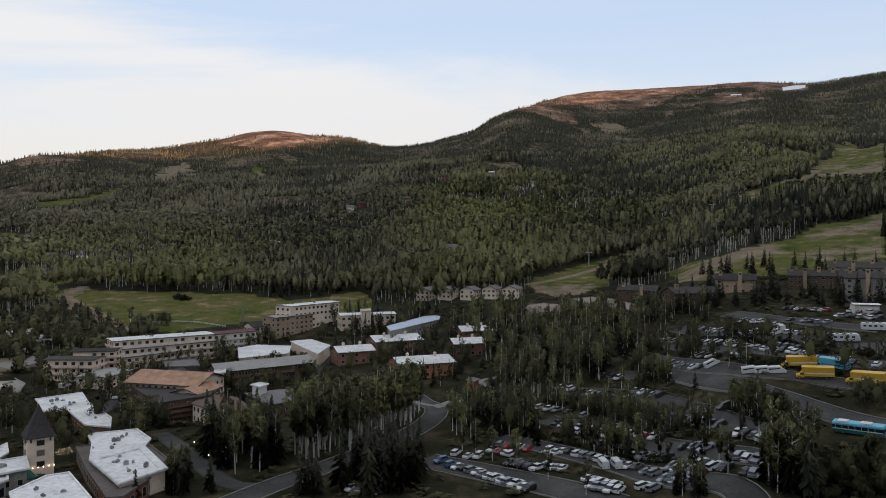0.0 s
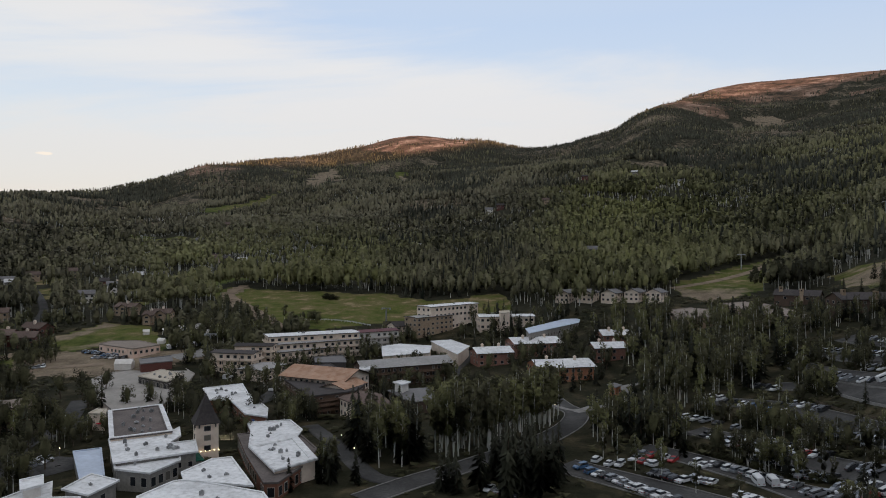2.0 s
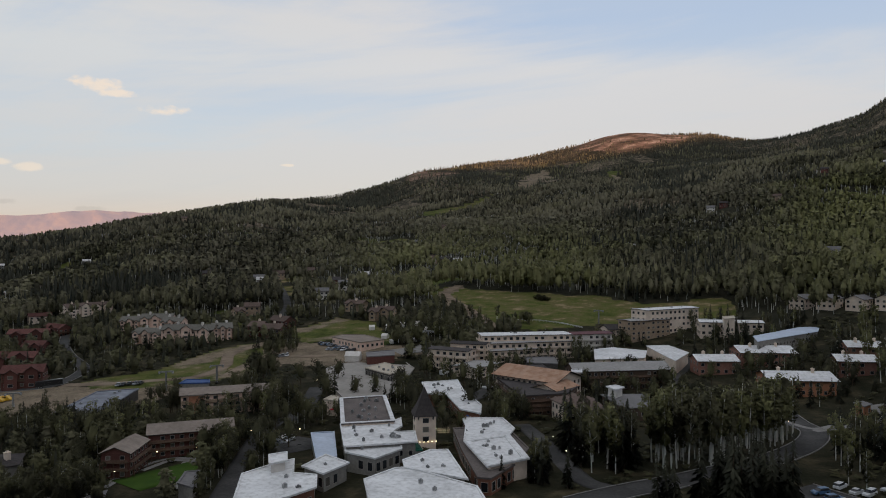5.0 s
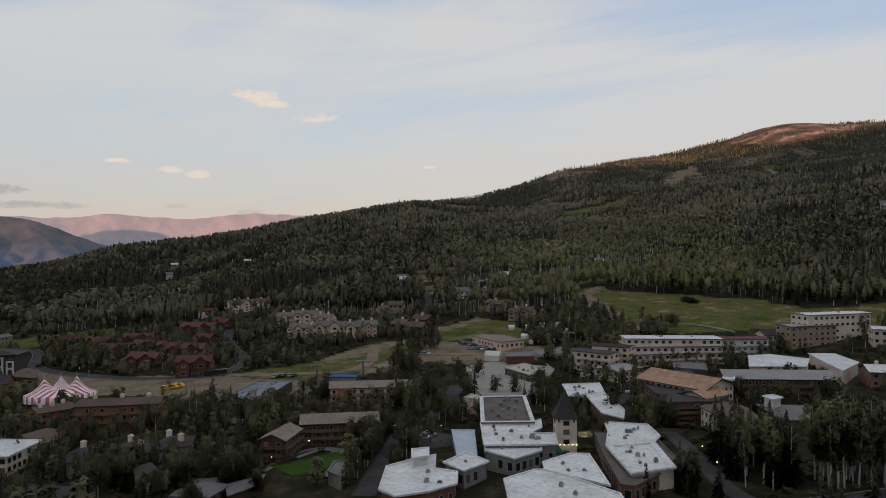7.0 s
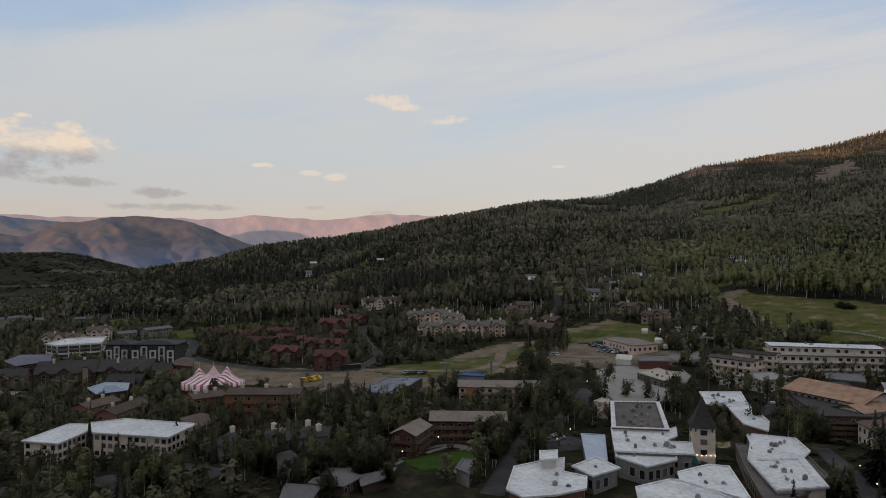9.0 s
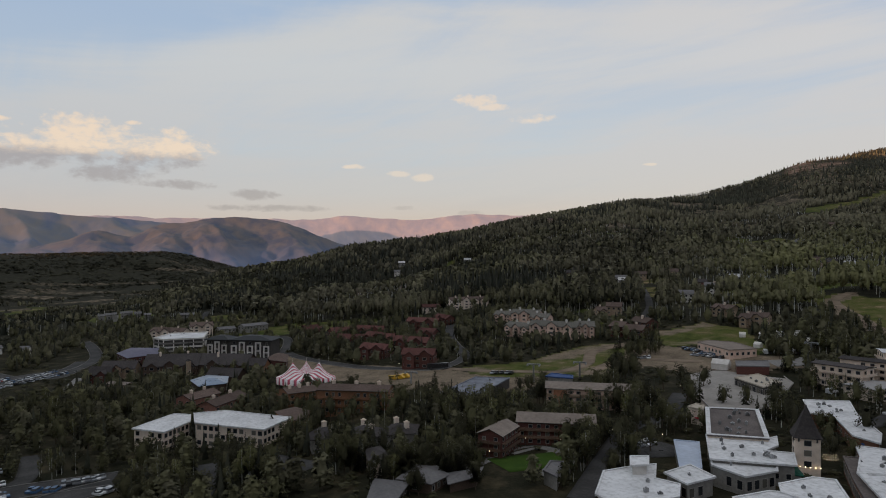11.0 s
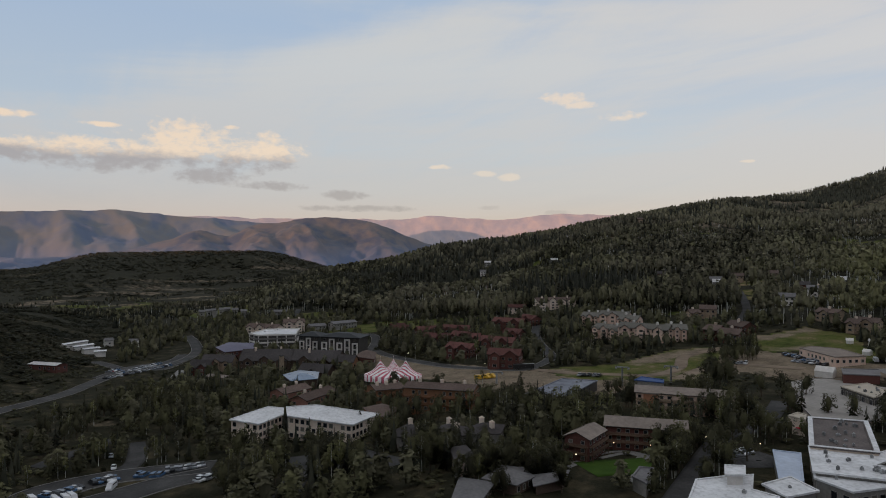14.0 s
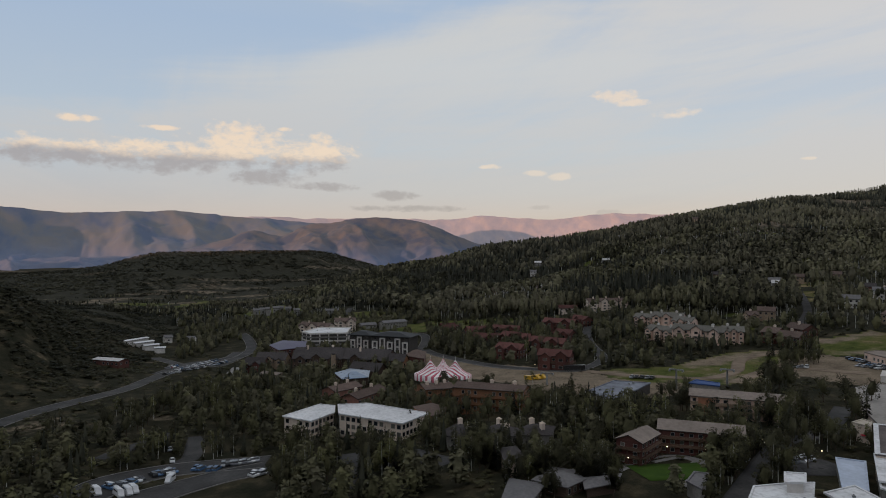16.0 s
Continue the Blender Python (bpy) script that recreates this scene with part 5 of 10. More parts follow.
# lodges of the village centre
flat_building("lodge", "dark brown lodge storeys with balconies", ((-98.3, 242.7), (-85.0, 255.6), (-85.6, 269.6), (-117.3, 314.4), (-130.1, 299.1), (-126.6, 279.5)), 0.5, 7.4, "brown_wall", "dark_roof", win=3, balc=2)
gable_building("lodge_roof", "orange-brown metal lodge roof over the top storey", (-105.5, 278.5), -14, 30.0, 18.9, 0.5, 9.2, 3.2, "cream", "orange_roof", win=3, over=1.4)
gable_building("lodge_roof", "lower orange-brown roof over a lodge bay", (-93.3, 266.0), 74, 14.1, 10.6, 0.5, 7.6, 1.8, "cream", "orange_roof", win=3, over=1.0)
gable_building("lodge", "long brown lodge with a grey roof and balconies", (-81.3, 314.4), 36, 43.6, 13.0, 0.6, 8.6, 2.6, "brown_wall", "ledge_roof", win=3, balc=1)
flat_building("chimney_tower", "white rendered chimney tower", ((-93.3, 287.9), (-90.4, 289.8), (-92.5, 296.6), (-95.4, 294.7)), 0.6, 9.5, "white_wall", "white_roof", win=0)
hip_building("hall", "assembly hall with a broad white roof", ((-100.0, 345.5), (-79.8, 361.2), (-84.3, 387.2), (-103.5, 391.3), (-110.3, 379.7)), 1.4, 6.0, "cream", "white_roof", win=0, rise=1.0)
hip_building("hall", "small hall with a white folded roof", ((-71.7, 370.3), (-63.1, 353.8), (-62.0, 383.7), (-76.9, 408.1), (-86.7, 400.3)), 2.3, 6.0, "cream", "white_roof", win=0, rise=1.0)
hip_building("lodge", "brown-roofed lodge among aspens", ((-71.7, 230.7), (-64.2, 236.9), (-76.5, 258.0), (-87.2, 262.1), (-88.3, 247.7)), 0.5, 6.5, "cream", "brown_roof", win=2, rise=1.2)
hip_building("lodge", "low grey-roofed lodge among aspens", ((-62.4, 252.8), (-56.4, 259.2), (-61.2, 281.1), (-76.4, 272.4)), 0.5, 4.8, "brown_wall", "grey_roof", win=1, rise=0.8)
flat_building("chimney_tower", "white rendered chimney block", ((-69.4, 266.0), (-68.1, 271.2), (-71.4, 273.4), (-73.3, 269.9)), 0.5, 8.5, "white_wall", "white_roof", win=0)
gable_building("lodge_house", "pink-brown lodge house with a pale roof", (-47.2, 365.4), 27, 18.5, 13.1, 2.2, 6.4, 2.3, "pink_wall", "white_roof", win=2, chim=2, over=1.1)
gable_building("lodge_house", "pink-brown lodge house with a pale roof", (-27.3, 388.7), 24, 25.7, 18.2, 4.9, 6.4, 2.3, "pink_wall", "white_roof", win=2, chim=2, over=1.1)
gable_building("lodge_house", "orange-pink lodge house with a pale roof", (-10.5, 332.3), 22, 25.9, 18.3, 2.0, 6.4, 2.3, "terracotta", "white_roof", win=2, chim=2, over=1.1)
gable_building("lodge_house", "pink-brown lodge house with a pale roof", (11.9, 368.6), 18, 15.6, 11.0, 5.8, 6.4, 2.3, "pink_wall", "white_roof", win=2, chim=2, over=1.1)
gable_building("lodge_house", "pink-brown lodge house with a pale roof", (17.4, 397.8), 17, 17.2, 12.1, 9.3, 6.0, 2.3, "pink_wall", "white_roof", win=2, chim=2, over=1.1)
hip_building("lodge_house", "small terracotta lodge house", ((13.1, 297.6), (15.4, 302.5), (13.0, 306.0), (10.5, 302.4)), 1.2, 4.0, "terracotta", "grey_roof", win=1, rise=0.6)
hip_building("long_hall", "long building with a pale blue-white roof", ((-28.4, 381.7), (-3.0, 442.4), (-2.1, 469.1), (-12.0, 460.2), (-31.9, 403.5)), 10.5, 6.0, "grey_wall", "pale_blue_roof", win=1, rise=0.8)
gable_building("hotel", "tall cream hotel at the meadow edge", (-97.2, 441.1), 54, 30.6, 12.0, 7.5, 11.5, 0.5, "tan_wall", "ledge_roof", win=4)
gable_building("hotel", "cream hotel tower block", (-87.8, 457.9), 56, 44.5, 13.0, 10.0, 15.0, 0.4, "cream", "white_roof", win=4, units=3)
gable_building("hotel", "cream hotel wing with white roofs", (-49.3, 452.6), 19, 35.5, 12.0, 10.8, 8.0, 1.0, "cream", "white_roof", win=2)
flat_building("chimney_tower", "tall cream stair tower", ((-49.6, 431.0), (-45.0, 438.4), (-47.1, 454.5), (-52.5, 446.3)), 10.1, 12.0, "cream", "cream_roof", win=1)
gable_building("chalet", "cream chalet with a dark roof", (-112.2, 437.5), 46, 20.0, 11.0, 7.2, 6.0, 2.5, "cream", "dark_roof", win=2)

# condominiums above the car parks
gable_building("condominium", "dark brown condominium with beige chimney towers", (127.1, 456.8), -27, 24.4, 12.0, 28.3, 6.0, 3.0, "brown_wall", "dark_roof", win=2, towers=2)
gable_building("condominium", "dark brown condominium with beige chimney towers", (136.5, 387.5), 19, 29.0, 12.0, 31.2, 6.0, 3.0, "brown_wall", "dark_roof", win=2, towers=2)
gable_building("condominium", "dark-roofed condominium with beige chimney towers", (163.7, 393.6), -23, 20.4, 12.0, 37.2, 7.0, 3.0, "tan_wall", "dark_roof", win=3, towers=2)
gable_building("condominium", "dark-roofed condominium among firs", (206.1, 388.9), -28, 26.9, 12.0, 39.6, 7.0, 3.0, "brown_wall", "dark_roof", win=3, towers=4)
gable_building("condominium", "grey condominium with rows of windows", (213.1, 341.0), -32, 30.7, 13.0, 36.4, 11.0, 3.0, "grey_wall", "dark_roof", win=4, towers=4)
gable_building("condominium", "upper condominium with beige chimneys", (235.8, 390.2), -31, 36.2, 13.0, 42.0, 9.0, 3.0, "grey_wall", "dark_roof", win=3, towers=4)
gable_building("row_house", "cream row house with a grey-brown roof", (-12.0, 514.8), 64, 13.0, 10.5, 24.3, 6.0, 2.4, "cream", "grey_roof", win=2, over=0.9)
gable_building("row_house", "cream row house with a grey-brown roof", (3.6, 512.7), 64, 13.0, 10.5, 24.9, 6.0, 2.4, "cream", "grey_roof", win=2, over=0.9)
gable_building("row_house", "cream row house with a grey-brown roof", (19.8, 508.5), 64, 13.0, 10.5, 25.2, 6.0, 2.4, "cream", "grey_roof", win=2, over=0.9)
gable_building("row_house", "cream row house with a grey-brown roof", (35.6, 508.2), 64, 13.0, 10.5, 26.0, 6.0, 2.4, "cream", "grey_roof", win=2, over=0.9)
gable_building("row_house", "cream row house with a grey-brown roof", (49.8, 504.8), 64, 13.0, 10.5, 26.2, 6.0, 2.4, "cream", "grey_roof", win=2, over=0.9)
flat_building("low_building", "low beige flat-roofed building among trees", ((50.7, 404.2), (72.7, 418.4), (81.1, 467.0), (74.6, 485.7), (53.0, 457.8)), 20.2, 3.5, "tan_wall", "tan_roof", win=1)
flat_building("low_building", "low beige building at the edge of the trees", ((89.4, 402.7), (108.4, 378.5), (118.0, 403.0), (109.7, 494.0), (84.9, 467.3)), 23.6, 3.8, "tan_wall", "tan_roof", win=1)
gable_building("utility_shed", "long low white shed above the car park", (184.9, 308.2), -17, 9.5, 8.0, 33.7, 3.5, 0.4, "white_wall", "white_roof", win=0)

# slopes and building sites beyond the mall
gable_building("lodge", "terracotta and white lodge with a grey roof", (-207.3, 205.0), 47, 35.7, 12.0, -1.0, 8.0, 1.6, "pinkbeige", "tan_roof", win=3, balc=1, cross=0)
flat_building("lodge_end", "terracotta end wall bay of the lodge", ((-212.1, 188.9), (-208.6, 192.8), (-211.4, 195.7), (-215.3, 192.2)), -1.4, 8.3, "terracotta", "tan_roof", win=1)
flat_building("site_cabin", "grey and blue building site cabin", ((-254.4, 221.3), (-243.9, 229.0), (-249.4, 234.2), (-259.8, 230.2)), -1.2, 3.5, "grey_wall", "blue_roof", win=0)
flat_building("works_hall", "dark hall with a patched blue-grey roof", ((-235.7, 167.5), (-261.7, 205.5), (-272.3, 193.5), (-250.0, 159.4)), -3.0, 5.0, "dark_wall", "patched_roof", win=0, units=5)
gable_building("lodge", "red-brown lodge with open galleries", (-179.9, 161.3), 48, 25.2, 11.0, -2.3, 7.4, 2.0, "redwood", "tan_roof", win=3, balc=1)
gable_building("lodge", "red-brown lodge wing with stairs", (-181.3, 137.8), 121, 14.0, 8.0, -2.6, 7.0, 1.8, "redwood", "tan_roof", win=3, balc=1)
hip_building("pool_house", "low grey-roofed pool building", ((-157.5, 97.4), (-161.1, 104.8), (-168.6, 105.6), (-172.5, 102.0), (-165.2, 92.3)), -2.0, 3.0, "brown_wall", "grey_roof", win=1, rise=1.1, over=0.8)
hip_building("pool_house", "low grey roof beside the pool", ((-155.7, 102.5), (-156.6, 111.5), (-161.5, 116.4), (-162.2, 106.1)), -2.1, 2.8, "brown_wall", "grey_roof", win=0, rise=1.1, over=0.8)
hip_building("pool_house", "low grey-roofed building among trees", ((-153.2, 77.0), (-150.5, 82.2), (-161.1, 92.2), (-167.6, 86.6)), -2.0, 3.0, "brown_wall", "grey_roof", win=1, rise=1.1, over=0.8)
flat_building("garden_house", "small grey flat-roofed garden building", ((-142.4, 128.0), (-151.6, 138.6), (-154.1, 136.1), (-148.4, 128.6)), -2.2, 3.5, "grey_wall", "grey_roof", win=0)
flat_building("conference_hotel", "cream building with a white flat roof", ((-284.8, 50.2), (-279.0, 54.6), (-290.0, 66.2), (-301.7, 69.1), (-306.7, 64.3), (-290.5, 46.1)), -14.8, 8.5, "cream", "white_roof", win=3, tall=1)
flat_building("conference_hotel", "cream building with a broad white roof", ((-277.4, 66.1), (-253.8, 84.4), (-265.9, 99.1), (-291.5, 80.7), (-292.9, 69.4)), -12.5, 8.5, "cream", "white_roof", win=3, tall=1)
hip_building("condominium", "dark-roofed condominium with beige chimneys", ((-226.6, 92.4), (-220.5, 99.8), (-233.3, 107.4), (-241.4, 102.6), (-235.2, 95.1)), -7.3, 4.6, "grey_wall", "dark_roof", win=2, rise=2, chim=2)
hip_building("condominium", "dark-roofed condominium with beige chimneys", ((-215.1, 102.0), (-212.9, 111.0), (-222.0, 116.6), (-229.4, 112.9), (-224.6, 104.9)), -5.6, 4.6, "grey_wall", "dark_roof", win=1, rise=2, chim=2)
hip_building("condominium", "dark-roofed condominium with beige chimneys", ((-209.3, 112.3), (-206.3, 121.0), (-215.4, 128.0), (-220.6, 120.8), (-217.2, 114.8)), -4.5, 4.6, "grey_wall", "dark_roof", win=1, rise=2, chim=2)
hip_building("house", "dark-roofed cream house among trees", ((-177.5, 90.0), (-182.9, 98.5), (-192.8, 100.6), (-192.1, 95.9)), -3.2, 5.0, "cream", "dark_roof", win=1, rise=1.5)
hip_building("house", "brown-roofed house among trees", ((-268.5, 99.6), (-264.2, 104.2), (-278.4, 112.6), (-288.6, 109.9), (-284.7, 100.1)), -10.8, 5.5, "terracotta", "brown_roof", win=1, rise=2)
gable_building("apartment_house", "orange timber apartment house with a brown roof", (-279.5, 134.5), 50, 30.4, 14.0, -7.9, 10.0, 1.4, "orangewood", "brown_roof", win=3, balc=1, chim=3)
gable_building("apartment_house", "orange timber apartment house beside the tent", (-317.7, 122.5), 89, 14.1, 14.0, -12.3, 8.4, 1.4, "orangewood", "brown_roof", win=3, balc=1, chim=3)
gable_building("apartment_house", "long pink-brown apartment house with roof chimneys", (-360.2, 86.8), 121, 19.0, 10.0, -17.2, 7.0, 2.0, "pink_wall", "brown_roof", win=2, chim=2, balc=1)
gable_building("apartment_house", "long pink-brown apartment house with roof chimneys", (-335.3, 92.1), 132, 26.2, 9.0, -15.5, 7.0, 2.0, "pink_wall", "brown_roof", win=2, chim=2, balc=1)

# red condominiums on the knoll
gable_building("red_condominium", "dark red timber condominium with a red-brown roof", (-354.0, 211.3), 46, 18.3, 11.0, -6.2, 8.0, 3.0, "redwood", "red_roof", win=2, balc=1, cross=2)
gable_building("red_condominium", "dark red timber condominium with a red-brown roof", (-417.0, 243.5), 33, 25.1, 11.0, -6.9, 7.0, 3.0, "redwood", "red_roof", win=2, balc=1, cross=2)
gable_building("red_condominium", "dark red timber condominium with a red-brown roof", (-419.0, 216.2), 32, 18.6, 11.0, -9.9, 7.0, 3.0, "redwood", "red_roof", win=2, balc=1, cross=2)
gable_building("red_condominium", "dark red timber condominium with a red-brown roof", (-546.8, 248.7), 89, 18.9, 11.0, -12.5, 6.5, 3.0, "redwood", "red_roof", win=2, balc=1, cross=2)
gable_building("red_condominium", "dark red timber condominium with a red-brown roof", (-521.8, 264.5), 45, 22.3, 11.0, -9.8, 6.5, 3.0, "redwood", "red_roof", win=2, balc=1, cross=2)
gable_building("red_condominium", "dark red timber condominium with a red-brown roof", (-506.5, 306.3), 38, 26.5, 11.0, -4.5, 7.0, 3.0, "redwood", "red_roof", win=2, balc=1, cross=2)
gable_building("red_condominium", "dark red timber condominium with a red-brown roof", (-444.2, 272.7), 28, 12.9, 11.0, -5.5, 7.0, 3.0, "redwood", "red_roof", win=2, balc=1, cross=2)
gable_building("red_condominium", "dark red timber condominium with a red-brown roof", (-458.8, 247.6), 48, 8.4, 11.0, -8.4, 6.0, 3.0, "redwood", "red_roof", win=2, balc=1, cross=2)
gable_building("red_condominium", "dark red timber condominium with a red-brown roof", (-496.0, 234.5), 45, 19.8, 11.0, -12.2, 6.5, 3.0, "redwood", "red_roof", win=2, balc=1, cross=2)
gable_building("red_condominium", "dark red timber condominium with a red-brown roof", (-587.9, 241.4), 65, 12.7, 11.0, -15.0, 6.0, 3.0, "redwood", "red_roof", win=2, balc=1, cross=2)
gable_building("red_condominium", "dark red timber condominium with a red-brown roof", (-482.6, 249.7), 29, 15.6, 11.0, -9.6, 6.0, 3.0, "redwood", "red_roof", win=2, balc=1, cross=2)
gable_building("red_condominium", "dark red timber condominium with a red-brown roof", (-512.9, 331.0), -0, 20.3, 11.0, -2.5, 6.0, 3.0, "redwood", "red_roof", win=2, balc=1, cross=2)

# beige condominiums on the slope
gable_building("hill_hotel", "cream hillside hotel with a brown roof", (-583.6, 404.4), 82, 41.8, 13.0, 4.3, 8.0, 3.0, "cream", "brown_roof", win=3, chim=3, cross=4)
gable_building("hill_hotel", "small cream hillside house", (-595.4, 368.3), 66, 17.1, 10.0, -0.1, 6.0, 2.5, "cream", "red_roof", win=2)
gable_building("beige_condominium", "pale beige condominium with gabled bays and white chimneys", (-373.0, 333.7), 28, 34.3, 12.0, 0.6, 9.0, 3.0, "pinkbeige", "greygreen_roof", win=3, chim=2, cross=3)
gable_building("beige_condominium", "pale beige condominium with gabled bays and white chimneys", (-400.5, 326.7), 10, 24.6, 12.0, -0.5, 7.0, 3.0, "pinkbeige", "greygreen_roof", win=3, chim=2, cross=3)
gable_building("beige_condominium", "pale beige condominium with gabled bays and white chimneys", (-439.6, 363.0), 33, 22.7, 12.0, 2.7, 9.0, 3.0, "pinkbeige", "greygreen_roof", win=3, chim=2, cross=3)
gable_building("beige_condominium", "pale beige condominium with gabled bays and white chimneys", (-359.1, 348.1), 51, 12.6, 12.0, 2.0, 8.0, 3.0, "pinkbeige", "greygreen_roof", win=3, chim=2, cross=3)
gable_building("beige_condominium", "pale beige condominium with gabled bays and white chimneys", (-462.6, 358.9), 32, 15.3, 12.0, 2.0, 7.0, 3.0, "pinkbeige", "greygreen_roof", win=3, chim=2, cross=3)
gable_building("beige_condominium", "pale beige condominium with gabled bays and white chimneys", (-407.9, 350.7), 26, 14.3, 12.0, 1.7, 10.0, 3.0, "pinkbeige", "greygreen_roof", win=3, chim=2, cross=3)
gable_building("red_condominium", "dark red timber house on the slope", (-340.3, 363.8), 8, 10.2, 11.0, 3.6, 7.0, 3.0, "redwood", "brown_roof", win=2, chim=1)
gable_building("red_condominium", "dark red timber house on the slope", (-325.1, 362.1), 19, 13.0, 11.0, 3.9, 6.0, 3.0, "redwood", "brown_roof", win=2, chim=1)
gable_building("red_condominium", "dark red timber house on the slope", (-341.2, 388.4), -7, 16.3, 11.0, 6.1, 6.0, 3.0, "redwood", "brown_roof", win=2, chim=1)
gable_building("house", "tan timber house on the slope", (-321.7, 453.2), -2, 16.4, 10.0, 13.9, 5.5, 2.5, "tan_wall", "brown_roof", win=2, chim=1, cross=1)
gable_building("house", "tan timber house on the slope", (-283.8, 423.2), 10, 7.1, 10.0, 11.5, 5.5, 2.5, "tan_wall", "brown_roof", win=2, chim=1, cross=1)
gable_building("house", "tan timber house on the slope", (-279.6, 430.8), 16, 11.9, 10.0, 12.3, 5.5, 2.5, "tan_wall", "brown_roof", win=2, chim=1, cross=1)
gable_building("house", "tan timber house on the slope", (-406.4, 411.3), 65, 7.6, 10.0, 8.4, 5.5, 2.5, "tan_wall", "brown_roof", win=2, chim=1, cross=1)
gable_building("house", "tan timber house on the slope", (-408.3, 558.6), 36, 8.6, 10.0, 23.8, 5.5, 2.5, "tan_wall", "brown_roof", win=2, chim=1, cross=1)

# the lower village
gable_building("village_hotel", "cream village hotel with brown gables", (-667.4, 136.1), 47, 31.8, 14.0, -22.1, 11.0, 3.0, "cream", "brown_roof", win=4, chim=2, cross=3)
gable_building("village_hotel", "cream village hotel with brown gables", (-687.8, 168.2), 82, 20.0, 14.0, -20.6, 11.0, 3.0, "cream", "brown_roof", win=4, chim=2, cross=2)
parking_decks(((-586.7, 114.5), (-582.0, 143.9), (-621.1, 157.0), (-627.5, 129.2), (-601.8, 110.2)), -21.4, 4, 3.1)
framed_building("village_building", "black and white modern building", (-555.0, 151.5), 50, 17.0, 16.0, -20.1, 13.0, 3.0, "white_wall", "black_roof", win=4, cross=2)
framed_building("village_building", "black and white modern building with tall bays", (-522.1, 167.3), 49, 31.4, 18.0, -18.9, 14.0, 3.0, "white_wall", "black_roof", win=4, balc=1, cross=3)
gable_building("village_centre", "brown timbered village centre with steep gables", (-497.0, 104.0), 66, 34.0, 24.0, -21.0, 7.0, 6.0, "brown_wall", "dark_roof", win=2, chim=2, cross=3)
gable_building("village_centre", "broad dark-roofed village centre with gables", (-484.0, 131.0), 54, 44.0, 24.0, -19.8, 6.0, 5.5, "brown_wall", "dark_roof", win=2, chim=1, cross=3)
gable_building("village_shop", "dark-roofed shop between the village houses", (-436.0, 122.0), 48, 20.0, 14.0, -19.4, 5.0, 4.0, "brown_wall", "dark_roof", win=1, cross=1)
hip_building("village_building", "dark village building with a blue glazed roof", ((-398.6, 96.5), (-399.6, 111.4), (-420.8, 118.4), (-431.4, 109.2), (-420.1, 97.0)), -19.0, 6.0, "brown_wall", "blue_glass_roof", win=1, rise=2)
flat_building("chimney_tower", "stone clock tower of the village", ((-455.5, 103.3), (-458.1, 105.9), (-461.7, 105.8), (-460.7, 103.5)), -20.4, 13.0, "tan_wall", "dark_roof", win=1)
hip_building("village_building", "red building with a purple-grey roof", ((-538.4, 81.0), (-547.1, 102.4), (-579.8, 110.1), (-592.3, 92.1), (-566.9, 78.2)), -22.3, 8.0, "redwood", "purple_roof", win=2, rise=2)
gable_building("village_building", "grey-roofed row with gables", (-504.4, 72.1), 61, 21.0, 12.0, -22.0, 7.0, 4.0, "tan_wall", "dark_roof", win=2, cross=3)
gable_building("village_building", "grey-roofed row with gables", (-492.2, 59.3), 54, 14.0, 12.0, -22.0, 6.0, 4.0, "redwood", "dark_roof", win=2, cross=2)
gable_building("shed", "tan shed among trees", (-454.2, 64.6), 42, 13.9, 8.0, -21.1, 4.0, 1.0, "tan_wall", "tan_roof", win=0)
gable_building("chalet", "small orange gabled chalet", (-457.9, 149.1), 50, 11.7, 10.0, -18.3, 5.0, 4.0, "orangewood", "dark_roof", win=1)
hip_building("village_building", "red timber building with a brown roof", ((-446.0, 163.6), (-474.1, 175.4), (-481.7, 168.0), (-462.2, 155.7)), -17.5, 6.0, "redwood", "brown_roof", win=1, rise=3)
gable_building("house", "red house beside the bridge", (-613.6, 248.4), 92, 13.9, 9.0, -14.6, 5.0, 2.0, "redwood", "red_roof", win=1)
gable_building("row_house", "grey row of houses under the wood", (-843.2, 190.2), 77, 14.6, 9.0, -18.6, 6.0, 2.0, "grey_wall", "grey_roof", win=2)
gable_building("row_house", "grey row of houses under the wood", (-682.6, 216.8), 110, 29.1, 9.0, -17.8, 6.0, 2.0, "grey_wall", "grey_roof", win=2)
gable_building("row_house", "grey row of houses under the wood", (-680.8, 189.2), 102, 16.9, 9.0, -19.4, 6.0, 2.0, "grey_wall", "grey_roof", win=2)

# valley floor
gable_building("depot", "long white-roofed depot building", (-690.7, -23.6), 138, 26.8, 5.0, -24.4, 4.0, 0.8, "white_wall", "white_roof", win=0)
gable_building("depot", "long white-roofed depot building", (-679.1, -16.9), 130, 19.5, 5.0, -25.9, 4.0, 0.8, "white_wall", "white_roof", win=0)
gable_building("depot", "long white-roofed depot building", (-662.9, -10.1), 117, 13.1, 5.0, -26.7, 4.0, 0.8, "white_wall", "white_roof", win=0)
gable_building("depot", "long white-roofed depot building", (-643.5, -2.9), 92, 8.3, 5.0, -27.0, 4.0, 0.8, "white_wall", "white_roof", win=0)
gable_building("depot", "red-walled depot with a white roof", (-556.0, -34.8), 49, 23.0, 10.0, -15.2, 4.0, 1.0, "redwood", "pale_roof", win=1)
gable_building("house", "white house in the valley", (-724.2, 3.7), 104, 6.9, 8.0, -28.9, 5.0, 2.0, "white_wall", "grey_roof", win=1)
gable_building("house", "white house in the valley", (-702.3, 23.9), 71, 8.1, 8.0, -28.2, 5.0, 2.0, "white_wall", "grey_roof", win=1)
